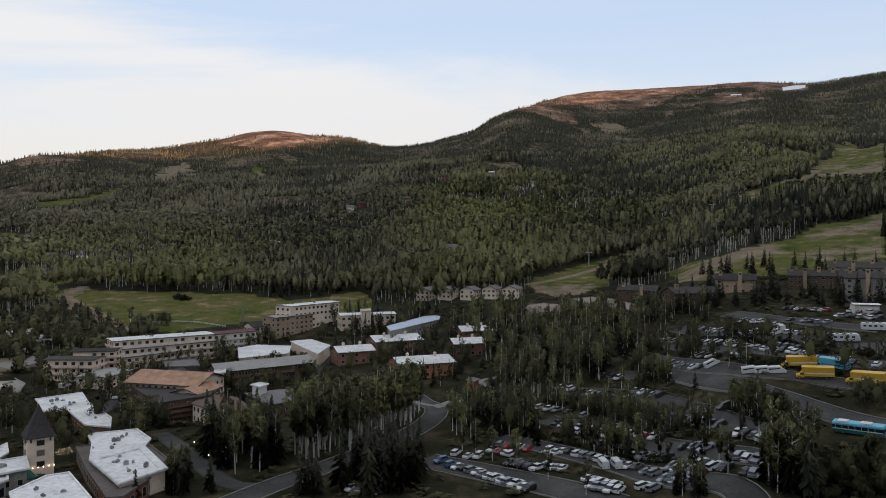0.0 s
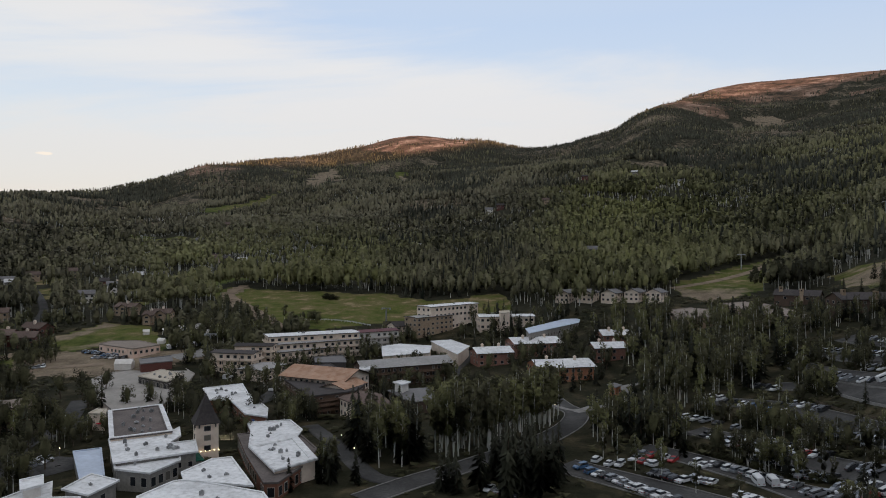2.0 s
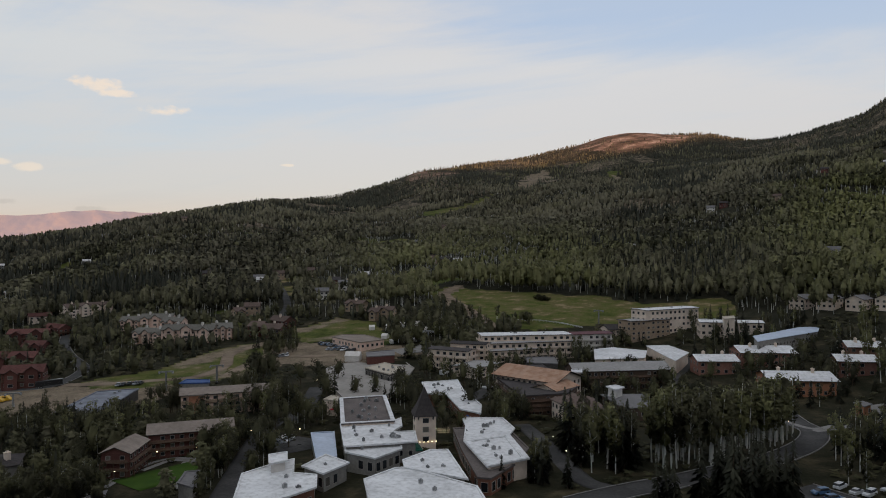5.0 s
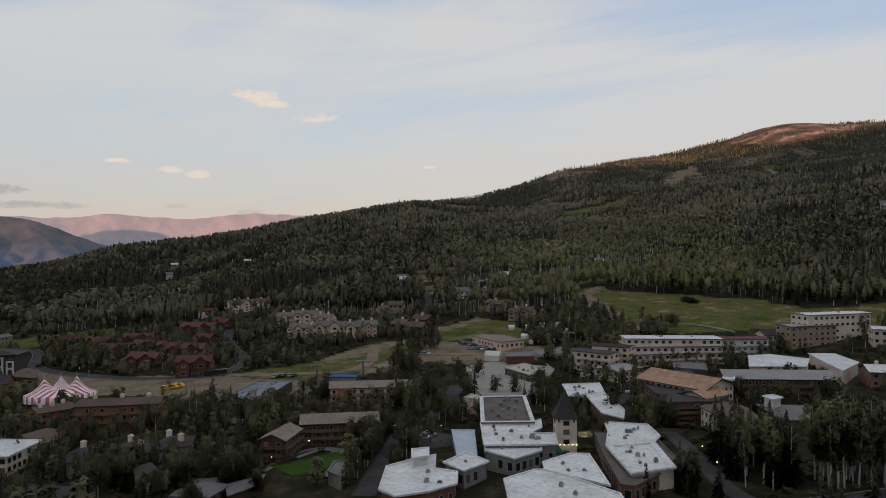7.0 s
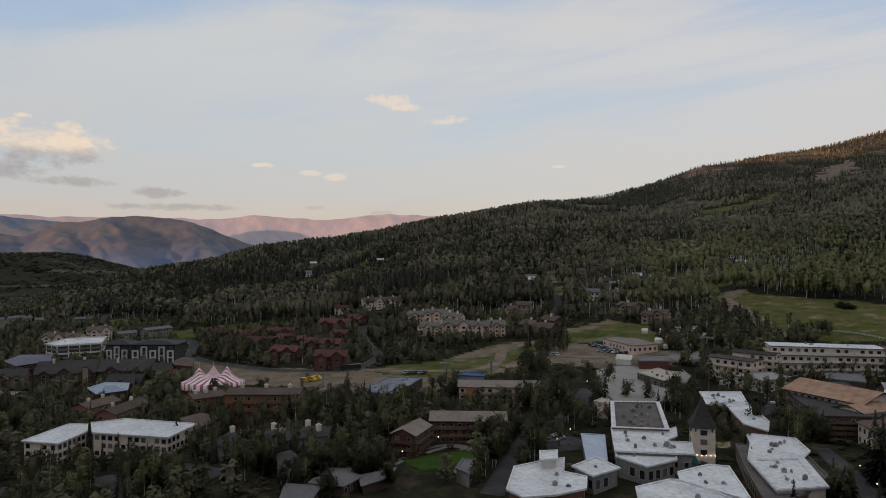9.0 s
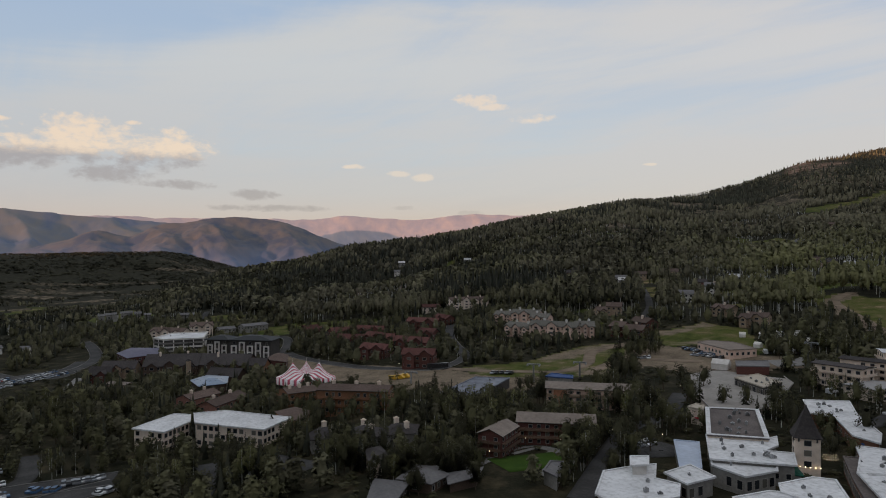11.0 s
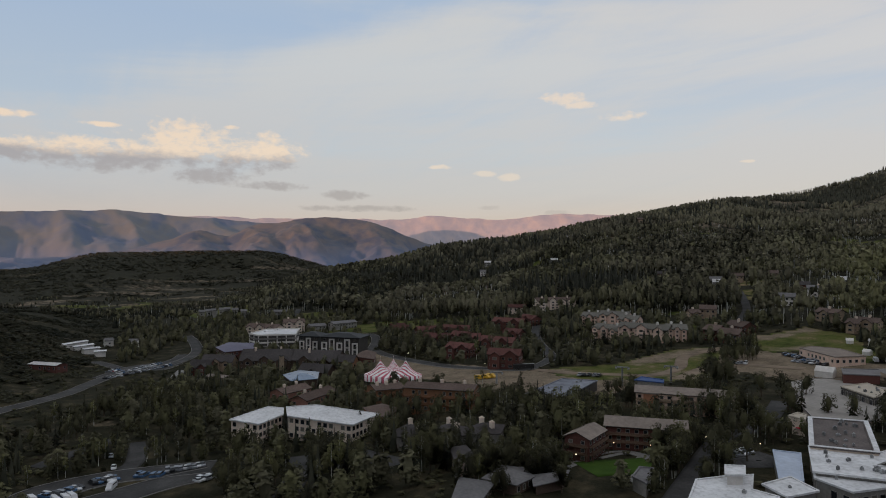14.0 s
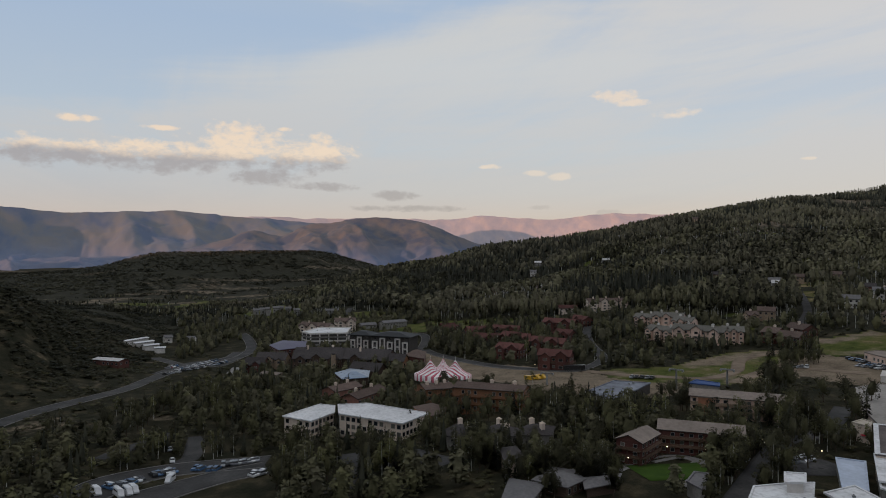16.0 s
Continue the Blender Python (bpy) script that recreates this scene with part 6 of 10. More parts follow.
gable_building("row_house", "grey row of houses in the valley", (-925.3, 110.3), 83, 7.0, 9.0, -23.1, 6.0, 2.0, "grey_wall", "grey_roof", win=1)
gable_building("row_house", "grey row of houses in the valley", (-926.3, 118.7), 83, 7.0, 9.0, -22.2, 6.0, 2.0, "grey_wall", "grey_roof", win=1)
gable_building("row_house", "grey row of houses in the valley", (-924.4, 125.5), 82, 7.0, 9.0, -21.5, 6.0, 2.0, "grey_wall", "grey_roof", win=1)
gable_building("row_house", "grey row of houses in the valley", (-922.0, 134.7), 82, 7.1, 9.0, -20.5, 6.0, 2.0, "grey_wall", "grey_roof", win=1)
gable_building("row_house", "grey row of houses in the valley", (-922.2, 140.7), 81, 7.1, 9.0, -20.0, 6.0, 2.0, "grey_wall", "grey_roof", win=1)
gable_building("row_house", "grey row of houses in the valley", (-902.1, 147.1), 81, 7.0, 9.0, -19.7, 6.0, 2.0, "grey_wall", "grey_roof", win=1)
gable_building("row_house", "grey row of houses in the valley", (-877.4, 153.5), 80, 6.8, 9.0, -19.8, 6.0, 2.0, "grey_wall", "grey_roof", win=1)

# houses scattered over the wooded slope
gable_building("hillside_house", "tan timber house among the trees of the slope", (-600.6, 1115.9), 28, 9.3, 9.0, 77.3, 6.5, 3.0, "tan_wall", "brown_roof", win=2)
gable_building("hillside_house", "white timber house among the trees of the slope", (-149.2, 1129.5), 8, 11.8, 9.0, 107.0, 6.5, 3.0, "white_wall", "grey_roof", win=2)
gable_building("hillside_house", "red timber house among the trees of the slope", (-131.7, 1135.4), 7, 11.8, 9.0, 110.0, 6.5, 3.0, "redwood", "dark_roof", win=2)
gable_building("hillside_house", "grey timber house among the trees of the slope", (-199.2, 856.5), 13, 11.2, 9.0, 58.9, 6.5, 3.0, "grey_wall", "pale_roof", win=2)
gable_building("hillside_house", "tan timber house among the trees of the slope", (-59.1, 1145.1), 3, 12.0, 9.0, 117.9, 6.5, 3.0, "tan_wall", "brown_roof", win=2)
gable_building("hillside_house", "white timber house among the trees of the slope", (165.6, 1281.4), -7, 11.8, 9.0, 153.2, 6.5, 3.0, "white_wall", "grey_roof", win=2)
gable_building("hillside_house", "red timber house among the trees of the slope", (3.2, 1434.2), -0, 12.1, 9.0, 179.6, 6.5, 3.0, "redwood", "dark_roof", win=2)
gable_building("hillside_house", "grey timber house among the trees of the slope", (99.3, 1440.1), -4, 12.0, 9.0, 188.3, 6.5, 3.0, "grey_wall", "pale_roof", win=2)
gable_building("hillside_house", "tan timber house among the trees of the slope", (204.9, 1585.8), -7, 11.9, 9.0, 220.9, 6.5, 3.0, "tan_wall", "brown_roof", win=2)
gable_building("hillside_house", "white timber house among the trees of the slope", (9.1, 712.4), -1, 11.7, 9.0, 54.0, 6.5, 3.0, "white_wall", "grey_roof", win=2)
gable_building("hillside_house", "red timber house among the trees of the slope", (-392.4, 729.1), 28, 9.0, 9.0, 40.2, 6.5, 3.0, "redwood", "dark_roof", win=2)
gable_building("hillside_house", "grey timber house among the trees of the slope", (-368.6, 716.9), 27, 9.2, 9.0, 39.9, 6.5, 3.0, "grey_wall", "pale_roof", win=2)
gable_building("hillside_house", "tan timber house among the trees of the slope", (-413.3, 740.2), 29, 8.9, 9.0, 40.5, 6.5, 3.0, "tan_wall", "brown_roof", win=2)
gable_building("hillside_house", "white timber house among the trees of the slope", (-557.1, 937.0), 31, 8.8, 9.0, 56.6, 6.5, 3.0, "white_wall", "grey_roof", win=2)
gable_building("hillside_house", "red timber house among the trees of the slope", (223.2, 1579.8), -8, 11.9, 9.0, 220.3, 6.5, 3.0, "redwood", "dark_roof", win=2)
gable_building("hillside_house", "grey timber house among the trees of the slope", (-993.6, 688.3), 55, 11.1, 9.0, 38.3, 6.5, 3.0, "grey_wall", "pale_roof", win=2)
gable_building("hillside_house", "tan timber house among the trees of the slope", (-937.9, 530.0), 61, 10.4, 9.0, 11.2, 6.5, 3.0, "tan_wall", "brown_roof", win=2)
gable_building("hillside_house", "white timber house among the trees of the slope", (-1112.1, 616.2), 61, 10.4, 9.0, 30.8, 6.5, 3.0, "white_wall", "grey_roof", win=2)
gable_building("hillside_house", "red timber house among the trees of the slope", (-1342.5, 800.9), 59, 10.8, 9.0, 67.0, 6.5, 3.0, "redwood", "dark_roof", win=2)
gable_building("hillside_house", "grey timber house among the trees of the slope", (-1210.7, 911.1), 53, 11.5, 9.0, 75.9, 6.5, 3.0, "grey_wall", "pale_roof", win=2)
gable_building("hillside_house", "tan timber house among the trees of the slope", (-1296.0, 1142.7), 49, 11.9, 9.0, 122.4, 6.5, 3.0, "tan_wall", "brown_roof", win=2)
gable_building("hillside_house", "white timber house among the trees of the slope", (-539.8, 577.7), 43, 11.7, 9.0, 23.9, 6.5, 3.0, "white_wall", "grey_roof", win=2)
gable_building("hillside_house", "red timber house among the trees of the slope", (-636.2, 607.0), 46, 11.6, 9.0, 26.9, 6.5, 3.0, "redwood", "dark_roof", win=2)
gable_building("hillside_house", "grey timber house among the trees of the slope", (-536.1, 892.2), 31, 11.6, 9.0, 52.1, 6.5, 3.0, "grey_wall", "pale_roof", win=2)
gable_building("hillside_house", "tan timber house among the trees of the slope", (-404.4, 425.2), 37, 11.6, 9.0, 9.8, 6.5, 3.0, "tan_wall", "brown_roof", win=2)
gable_building("hillside_house", "white timber house among the trees of the slope", (-394.3, 501.5), 38, 11.6, 9.0, 18.2, 6.5, 3.0, "white_wall", "grey_roof", win=2)
gable_building("hillside_house", "red timber house among the trees of the slope", (-434.1, 572.7), 37, 11.6, 9.0, 24.8, 6.5, 3.0, "redwood", "dark_roof", win=2)
gable_building("hillside_house", "grey timber house among the trees of the slope", (-424.3, 608.9), 35, 11.6, 9.0, 28.5, 6.5, 3.0, "grey_wall", "pale_roof", win=2)
gable_building("hillside_house", "tan timber house among the trees of the slope", (-539.1, 608.6), 42, 11.8, 9.0, 27.4, 6.5, 3.0, "tan_wall", "brown_roof", win=2)
gable_building("hillside_house", "white timber house among the trees of the slope", (-947.0, 597.7), 58, 10.8, 9.0, 21.2, 6.5, 3.0, "white_wall", "grey_roof", win=2)
gable_building("hillside_house", "grey timber house among the trees of the slope", (-1171.8, 659.3), 61, 11.9, 9.0, 38.4, 6.5, 3.0, "grey_wall", "pale_roof", win=2)
gable_building("hillside_house", "tan timber house among the trees of the slope", (-938.8, 586.1), 58, 11.6, 9.0, 19.2, 6.5, 3.0, "tan_wall", "brown_roof", win=2)
gable_building("hillside_house", "white timber house among the trees of the slope", (-1229.7, 890.8), 54, 11.4, 9.0, 75.3, 6.5, 3.0, "white_wall", "grey_roof", win=2)
gable_building("hillside_house", "red timber house among the trees of the slope", (-633.9, 591.7), 47, 10.2, 9.0, 25.2, 6.5, 3.0, "redwood", "dark_roof", win=2)
gable_building("hillside_house", "grey timber house among the trees of the slope", (-524.5, 564.5), 43, 9.5, 9.0, 22.6, 6.5, 3.0, "grey_wall", "pale_roof", win=2)
gable_building("hillside_house", "tan timber house among the trees of the slope", (-511.5, 629.7), 39, 8.9, 9.0, 29.7, 6.5, 3.0, "tan_wall", "brown_roof", win=2)
gable_building("hillside_house", "white timber house among the trees of the slope", (-407.0, 549.7), 37, 8.3, 9.0, 23.0, 6.5, 3.0, "white_wall", "grey_roof", win=2)
gable_building("hillside_house", "red timber house among the trees of the slope", (-1304.7, 1149.8), 49, 10.8, 9.0, 124.4, 6.5, 3.0, "redwood", "dark_roof", win=2)
gable_building("hillside_house", "grey timber house among the trees of the slope", (-953.8, 544.8), 60, 11.7, 9.0, 12.9, 6.5, 3.0, "grey_wall", "pale_roof", win=2)
gable_building("hillside_house", "tan timber house among the trees of the slope", (-848.6, 415.7), 64, 11.8, 9.0, -0.5, 6.5, 3.0, "tan_wall", "brown_roof", win=2)

# ---- bell tower, tents, lift masts ----
def bell_tower(x, y, z0, yaw, w, h, spire):
    root = thing("bell_tower", "cream rendered bell tower with a dark pyramid spire", "tower", x, y, z0, yaw)
    FOOTPRINTS.append([(x - w / 2, y - w / 2), (x + w / 2, y - w / 2), (x + w / 2, y + w / 2), (x - w / 2, y + w / 2)])
    bm = bmesh.new()
    add_box(bm, -w / 2, -w / 2, -1, w / 2, w / 2, h)
    add_box(bm, -w / 2 - 0.12, -w / 2 - 0.12, h - 0.35, w / 2 + 0.12, w / 2 + 0.12, h)
    part("wall", bm, SURF["cream"], root)
    bm = bmesh.new()
    e = w / 2 + 0.55
    rings = [[bm.verts.new((sx * r, sy * r, z)) for sx, sy in ((-1, -1), (1, -1), (1, 1), (-1, 1))] for r, z in ((e, h), (e, h + 0.2), (w * 0.36, h + spire * 0.36), (0.10, h + spire))]
    for a, b in zip(rings, rings[1:]):
        for k in range(4):
            bm.faces.new((a[k], a[(k + 1) % 4], b[(k + 1) % 4], b[k]))
    bm.faces.new(rings[0][::-1])
    bm.faces.new(rings[-1])
    part("spire", bm, SURF["dark_roof"], root, "dark shingled spire")
    for side in range(4):
        for z, hh in ((h * 0.24, 1.7), (h * 0.53, 1.7), (h * 0.80, 1.6)):
            ang = radians(90 * side)
            ob = part("window", window_mesh(2.0, hh), None, root)
            ob.matrix_basis = pose(math.sin(ang) * w / 2, -math.cos(ang) * w / 2, z, 0, 0, 90 * side + 180)
        for k in (-1, 1):
            bm = bmesh.new()
            add_box(bm, -0.2, 0, -0.9, 0.2, 0.5, 0)
            ang = radians(90 * side)
            ob = part("bracket", bm, SURF["dark_wall"], root)
            ob.matrix_basis = pose(math.sin(ang) * w / 2 + math.cos(ang) * k * w * 0.36, -math.cos(ang) * w / 2 + math.sin(ang) * k * w * 0.36, h - 0.05, 0, 0, 90 * side + 180)
    for k in range(6):
        bm = bmesh.new()
        bmesh.ops.create_icosphere(bm, subdivisions=1, radius=0.16)
        ob = part("lamp", bm, LAMP_GLOW, root, "small glowing lamp")
        ob.matrix_basis = pose((-1 + 0.4 * k) * w / 2, -w / 2 - 0.3, 2.6)


def tent_canvas():
    m = bpy.data.materials.new("striped_canvas")
    g = Graph(m)
    at = g.node("ShaderNodeAttribute", attribute_name="stripe")
    col = g.mix(g.step(at.outputs["Fac"], 0.56, 0.66), (0.82, 0.76, 0.74), (0.50, 0.10, 0.14))
    col = g.mix(1.0, col, g.ramp(g.noise(g.node("ShaderNodeTexCoord").outputs["Object"], 0.5, 3), [(0.3, 0.85), (0.7, 1.1)]), "MULTIPLY")
    bsdf = g.node("ShaderNodeBsdfPrincipled")
    g.put(bsdf.inputs["Base Color"], col)
    bsdf.inputs["Roughness"].default_value = 0.7
    out = g.node("ShaderNodeOutputMaterial")
    g.nt.links.new(bsdf.outputs[0], out.inputs[0])
    return m


def circus_tent(x, y, z0, yaw, L, D, H):
    """A marquee with three peaks; the canvas hangs in curves between masts and rim."""
    root = thing("circus_tent", "pink and white striped circus tent with three peaks", "tent", x, y, z0, yaw)
    FOOTPRINTS.append([(x - L / 2, y - L / 2), (x + L / 2, y - L / 2), (x + L / 2, y + L / 2), (x - L / 2, y + L / 2)])
    peaks = [(-L * 0.22, 0), (0, D * 0.1), (L * 0.22, 0)]
    nt, nr = 144, 22
    V, stripe = [], []
    rim = H * 0.24
    for i in range(nt):
        th = 2 * math.pi * i / nt
        for j in range(nr + 1):
            f = j / nr
            px, py = L / 2 * f * math.cos(th), D / 2 * f * math.sin(th)
            dist = min(math.hypot(px - a, (py - b) * 1.1) for a, b in peaks)
            z = rim + (H - rim) * math.exp(-dist / (L * 0.125)) + 0.9 * (1 - f)
            z -= 0.5 * f * (0.5 + 0.5 * math.cos(th * 18)) * 0.6
            V.append((px, py, z))
            stripe.append(0.5 + 0.5 * math.sin(th * 26 + 0.3 * math.sin(4 * f)) if math.hypot(px, py) > 0 else 0.5)
        V.append((L / 2 * math.cos(th), D / 2 * math.sin(th), 0.3))
        stripe.append(stripe[-1])
    m = nr + 2
    idx = np.arange(nt * m).reshape(nt, m)
    nx = np.roll(idx, -1, 0)
    Q = np.stack([idx[:, :-1], idx[:, 1:], nx[:, 1:], nx[:, :-1]], -1).reshape(-1, 4)
    me = mesh_from("canvas", np.array(V), Q, tent_canvas(), True)
    at = me.attributes.new("stripe", "FLOAT", "POINT")
    at.data.foreach_set("value", np.array(stripe, np.float32))
    part("canvas", me, None, root)
    for a, b in peaks:
        bm = bmesh.new()
        bmesh.ops.create_cone(bm, cap_ends=True, segments=8, radius1=0.14, radius2=0.06, depth=H + 2.2, matrix=Matrix.Translation((a, b, (H + 2.2) / 2)))
        part("mast", bm, SURF["white_wall"], root)
    bm = bmesh.new()
    add_box(bm, -1.8, -D / 2 - 0.4, 0, 1.8, -D / 2 + 0.5, rim * 0.85)
    part("entrance", bm, SURF["tan_wall"], root, "tan entrance flap")


def frame_tent(x, y, z0, yaw, L, D, H):
    root = thing("frame_tent", "small white event tent", "tent", x, y, z0, yaw)
    bm = bmesh.new()
    add_box(bm, -L / 2, -D / 2, -0.2, L / 2, D / 2, H * 0.55)
    vs = [bm.verts.new(p) for p in ((-L / 2 - 0.2, -D / 2 - 0.2, H * 0.55), (L / 2 + 0.2, -D / 2 - 0.2, H * 0.55), (L / 2 + 0.2, D / 2 + 0.2, H * 0.55), (-L / 2 - 0.2, D / 2 + 0.2, H * 0.55), (-L / 2 - 0.2, 0, H), (L / 2 + 0.2, 0, H))]
    for f in ((0, 1, 5, 4), (2, 3, 4, 5), (1, 2, 5), (3, 0, 4)):
        bm.faces.new([vs[k] for k in f])
    part("canvas", bm, SURF["white_wall"], root)


def parasol(x, y, z0, colour):
    root = thing("parasol", f"{colour} open parasol in the mall lane", "parasol", x, y, z0)
    bm = bmesh.new()
    bmesh.ops.create_cone(bm, cap_ends=True, segments=8, radius1=0.05, radius2=0.04, depth=2.9, matrix=Matrix.Translation((0, 0, 1.4)))
    part("pole", bm, SURF["unit"], root)
    bm = bmesh.new()
    bmesh.ops.create_cone(bm, cap_ends=True, segments=8, radius1=1.8, radius2=0.06, depth=0.75, matrix=Matrix.Translation((0, 0, 2.75)))
    part("canopy", bm, PARASOL_RED, root, "red cloth canopy")


PARASOL_RED = surface("red_canvas", [(0.34, 0.015, 0.03), (0.48, 0.03, 0.05)], 1.5, 0.8)


def rail_fence(line, colour):
    """Posts with two rails along the ground line."""
    root = thing("fence", f"low {colour} post and rail fence", "fence", 0, 0, 0, 0, "fences")
    mat = SURF["fence_" + colour]
    c = resampled(line, 2.4)
    z = ground(c[:, 0], c[:, 1])
    for k in range(len(c)):
        bm = bmesh.new()
        add_box(bm, c[k, 0] - 0.08, c[k, 1] - 0.08, z[k] - 0.3, c[k, 0] + 0.08, c[k, 1] + 0.08, z[k] + 1.15)
        part("post", bm, mat, root)
    for h in (0.55, 1.0):
        bm = bmesh.new()
        prev = None
        for k in range(len(c)):
            d = c[min(k + 1, len(c) - 1)] - c[max(k - 1, 0)]
            n = Vector((-d[1], d[0], 0)).normalized() * 0.05
            p = Vector((c[k, 0], c[k, 1], z[k] + h))
            ring = [bm.verts.new(v) for v in (p - n, p + n, p + n + Vector((0, 0, 0.22)), p - n + Vector((0, 0, 0.22)))]
            if prev:
                for i in range(4):
                    bm.faces.new((prev[i], prev[(i + 1) % 4], ring[(i + 1) % 4], ring[i]))
            prev = ring
        bmesh.ops.recalc_face_normals(bm, faces=bm.faces[:])
        part("rail", bm, mat, root)


def lift_mast(x, y, z0, yaw, H):
    root = thing("lift_mast", "grey steel chairlift mast with a crossarm", "lift mast", x, y, z0, yaw, "lift masts")
    bm = bmesh.new()
    bmesh.ops.create_cone(bm, cap_ends=True, segments=10, radius1=0.55, radius2=0.4, depth=H + 1, matrix=Matrix.Translation((0, 0, H / 2 - 0.5)))
    part("pole", bm, SURF["unit"], root)
    bm = bmesh.new()
    add_box(bm, -3.2, -0.3, H - 0.4, 3.2, 0.3, H + 0.2)
    for s in (-1, 1):
        add_box(bm, s * 2.9 - 0.3, -1.4, H - 0.9, s * 2.9 + 0.3, 1.4, H - 0.3)
    part("crossarm", bm, SURF["unit"], root)


def street_lamp(x, y, z0):
    root = thing("street_lamp", "glowing garden lamp on a short post", "lamp", x, y, z0, 0, "path lamps")
    bm = bmesh.new()
    bmesh.ops.create_cone(bm, cap_ends=True, segments=6, radius1=0.09, radius2=0.06, depth=2.8, matrix=Matrix.Translation((0, 0, 1.2)))
    part("post", bm, SURF["dark_wall"], root)
    bm = bmesh.new()
    bmesh.ops.create_icosphere(bm, subdivisions=1, radius=0.17, matrix=Matrix.Translation((0, 0, 2.75)))
    part("globe", bm, LAMP_GLOW, root, "glowing globe")

# ---- vehicles ----
def paint(name, col, rough_at=0.35, metal=0.0):
    return surface("paint_" + name, [tuple(0.85 * c for c in col), col], 1.5, rough_at, metal=metal, big=0.05, big_scale=0.3)


PAINT = {"w": paint("white", (0.62, 0.62, 0.62)), "s": paint("silver", (0.30, 0.31, 0.33), 0.35, 0.4), "k": paint("black", (0.018, 0.019, 0.021)),
         "g": paint("grey", (0.11, 0.115, 0.12)), "r": paint("red", (0.30, 0.022, 0.022)), "b": paint("blue", (0.06, 0.13, 0.24)), "y": paint("yellow", (0.62, 0.36, 0.03)),
         "t": paint("teal", (0.02, 0.13, 0.12)), "c": paint("cyan", (0.12, 0.42, 0.56))}
PAINT_NAME = {"w": "white", "s": "silver", "k": "black", "g": "grey", "r": "red", "b": "blue", "y": "yellow"}
CAR_GLASS = surface("car_glass", [(0.012, 0.014, 0.017), (0.022, 0.025, 0.03)], 1.0, 0.12)
TYRE = surface("tyre_rubber", [(0.012, 0.012, 0.012), (0.025, 0.025, 0.025)], 5.0, 0.85)
HUB = surface("wheel_rim", [(0.25, 0.25, 0.26), (0.4, 0.4, 0.41)], 5.0, 0.4, metal=0.7)
LENS = surface("headlight_lens", [(0.45, 0.45, 0.43), (0.6, 0.6, 0.58)], 3.0, 0.2)
TAIL = surface("tail_light", [(0.18, 0.01, 0.01), (0.25, 0.02, 0.02)], 3.0, 0.3)


def add_loft(bm, sections):
    """Cross-sections along x: (x, half width at bottom, half width at top, z bottom, z top)."""
    rings = []
    for x, wb, wt, zb, zt in sections:
        mid = zb + (zt - zb) * 0.55
        rings.append([bm.verts.new(v) for v in ((x, -wb, zb), (x, wb, zb), (x, max(wb, wt), mid), (x, wt, zt), (x, -wt, zt), (x, -max(wb, wt), mid))])
    for a, b in zip(rings, rings[1:]):
        for k in range(6):
            bm.faces.new((a[k], a[(k + 1) % 6], b[(k + 1) % 6], b[k]))
    bm.faces.new(rings[0][::-1])
    bm.faces.new(rings[-1])
    bmesh.ops.recalc_face_normals(bm, faces=bm.faces[:])


WHEEL_MESH = {}


def wheels(root, xs, half, r, rims=True):
    if r not in WHEEL_MESH:
        bm = bmesh.new()
        bmesh.ops.create_cone(bm, cap_ends=True, segments=12, radius1=r, radius2=r, depth=0.24, matrix=Matrix.Rotation(math.pi / 2, 4, "X"))
        tyre = bpy.data.meshes.new("tyre")
        bm.to_mesh(tyre)
        bm.free()
        tyre.materials.append(TYRE)
        bm = bmesh.new()
        bmesh.ops.create_cone(bm, cap_ends=True, segments=8, radius1=r * 0.6, radius2=r * 0.6, depth=0.26, matrix=Matrix.Rotation(math.pi / 2, 4, "X"))
        rim = bpy.data.meshes.new("rim")
        bm.to_mesh(rim)
        bm.free()
        rim.materials.append(HUB)
        WHEEL_MESH[r] = (tyre, rim)
    for x in xs:
        for s in (-1, 1):
            w = part("wheel", WHEEL_MESH[r][0], None, root)
            w.matrix_basis = pose(x, s * half, r)
            if rims:
                part("rim", WHEEL_MESH[r][1], None, w)


def lights(root, front, back, half, z):
    for s in (-1, 1):
        bm = bmesh.new()
        add_box(bm, front - 0.06, s * half - 0.2, z, front + 0.03, s * half + 0.2, z + 0.16)
        part("headlight", bm, LENS, root, "clear headlight")
        bm = bmesh.new()
        add_box(bm, back - 0.03, s * half - 0.16, z + 0.05, back + 0.06, s * half + 0.16, z + 0.25)
        part("tail_light", bm, TAIL, root, "red tail light")


CARS = {}


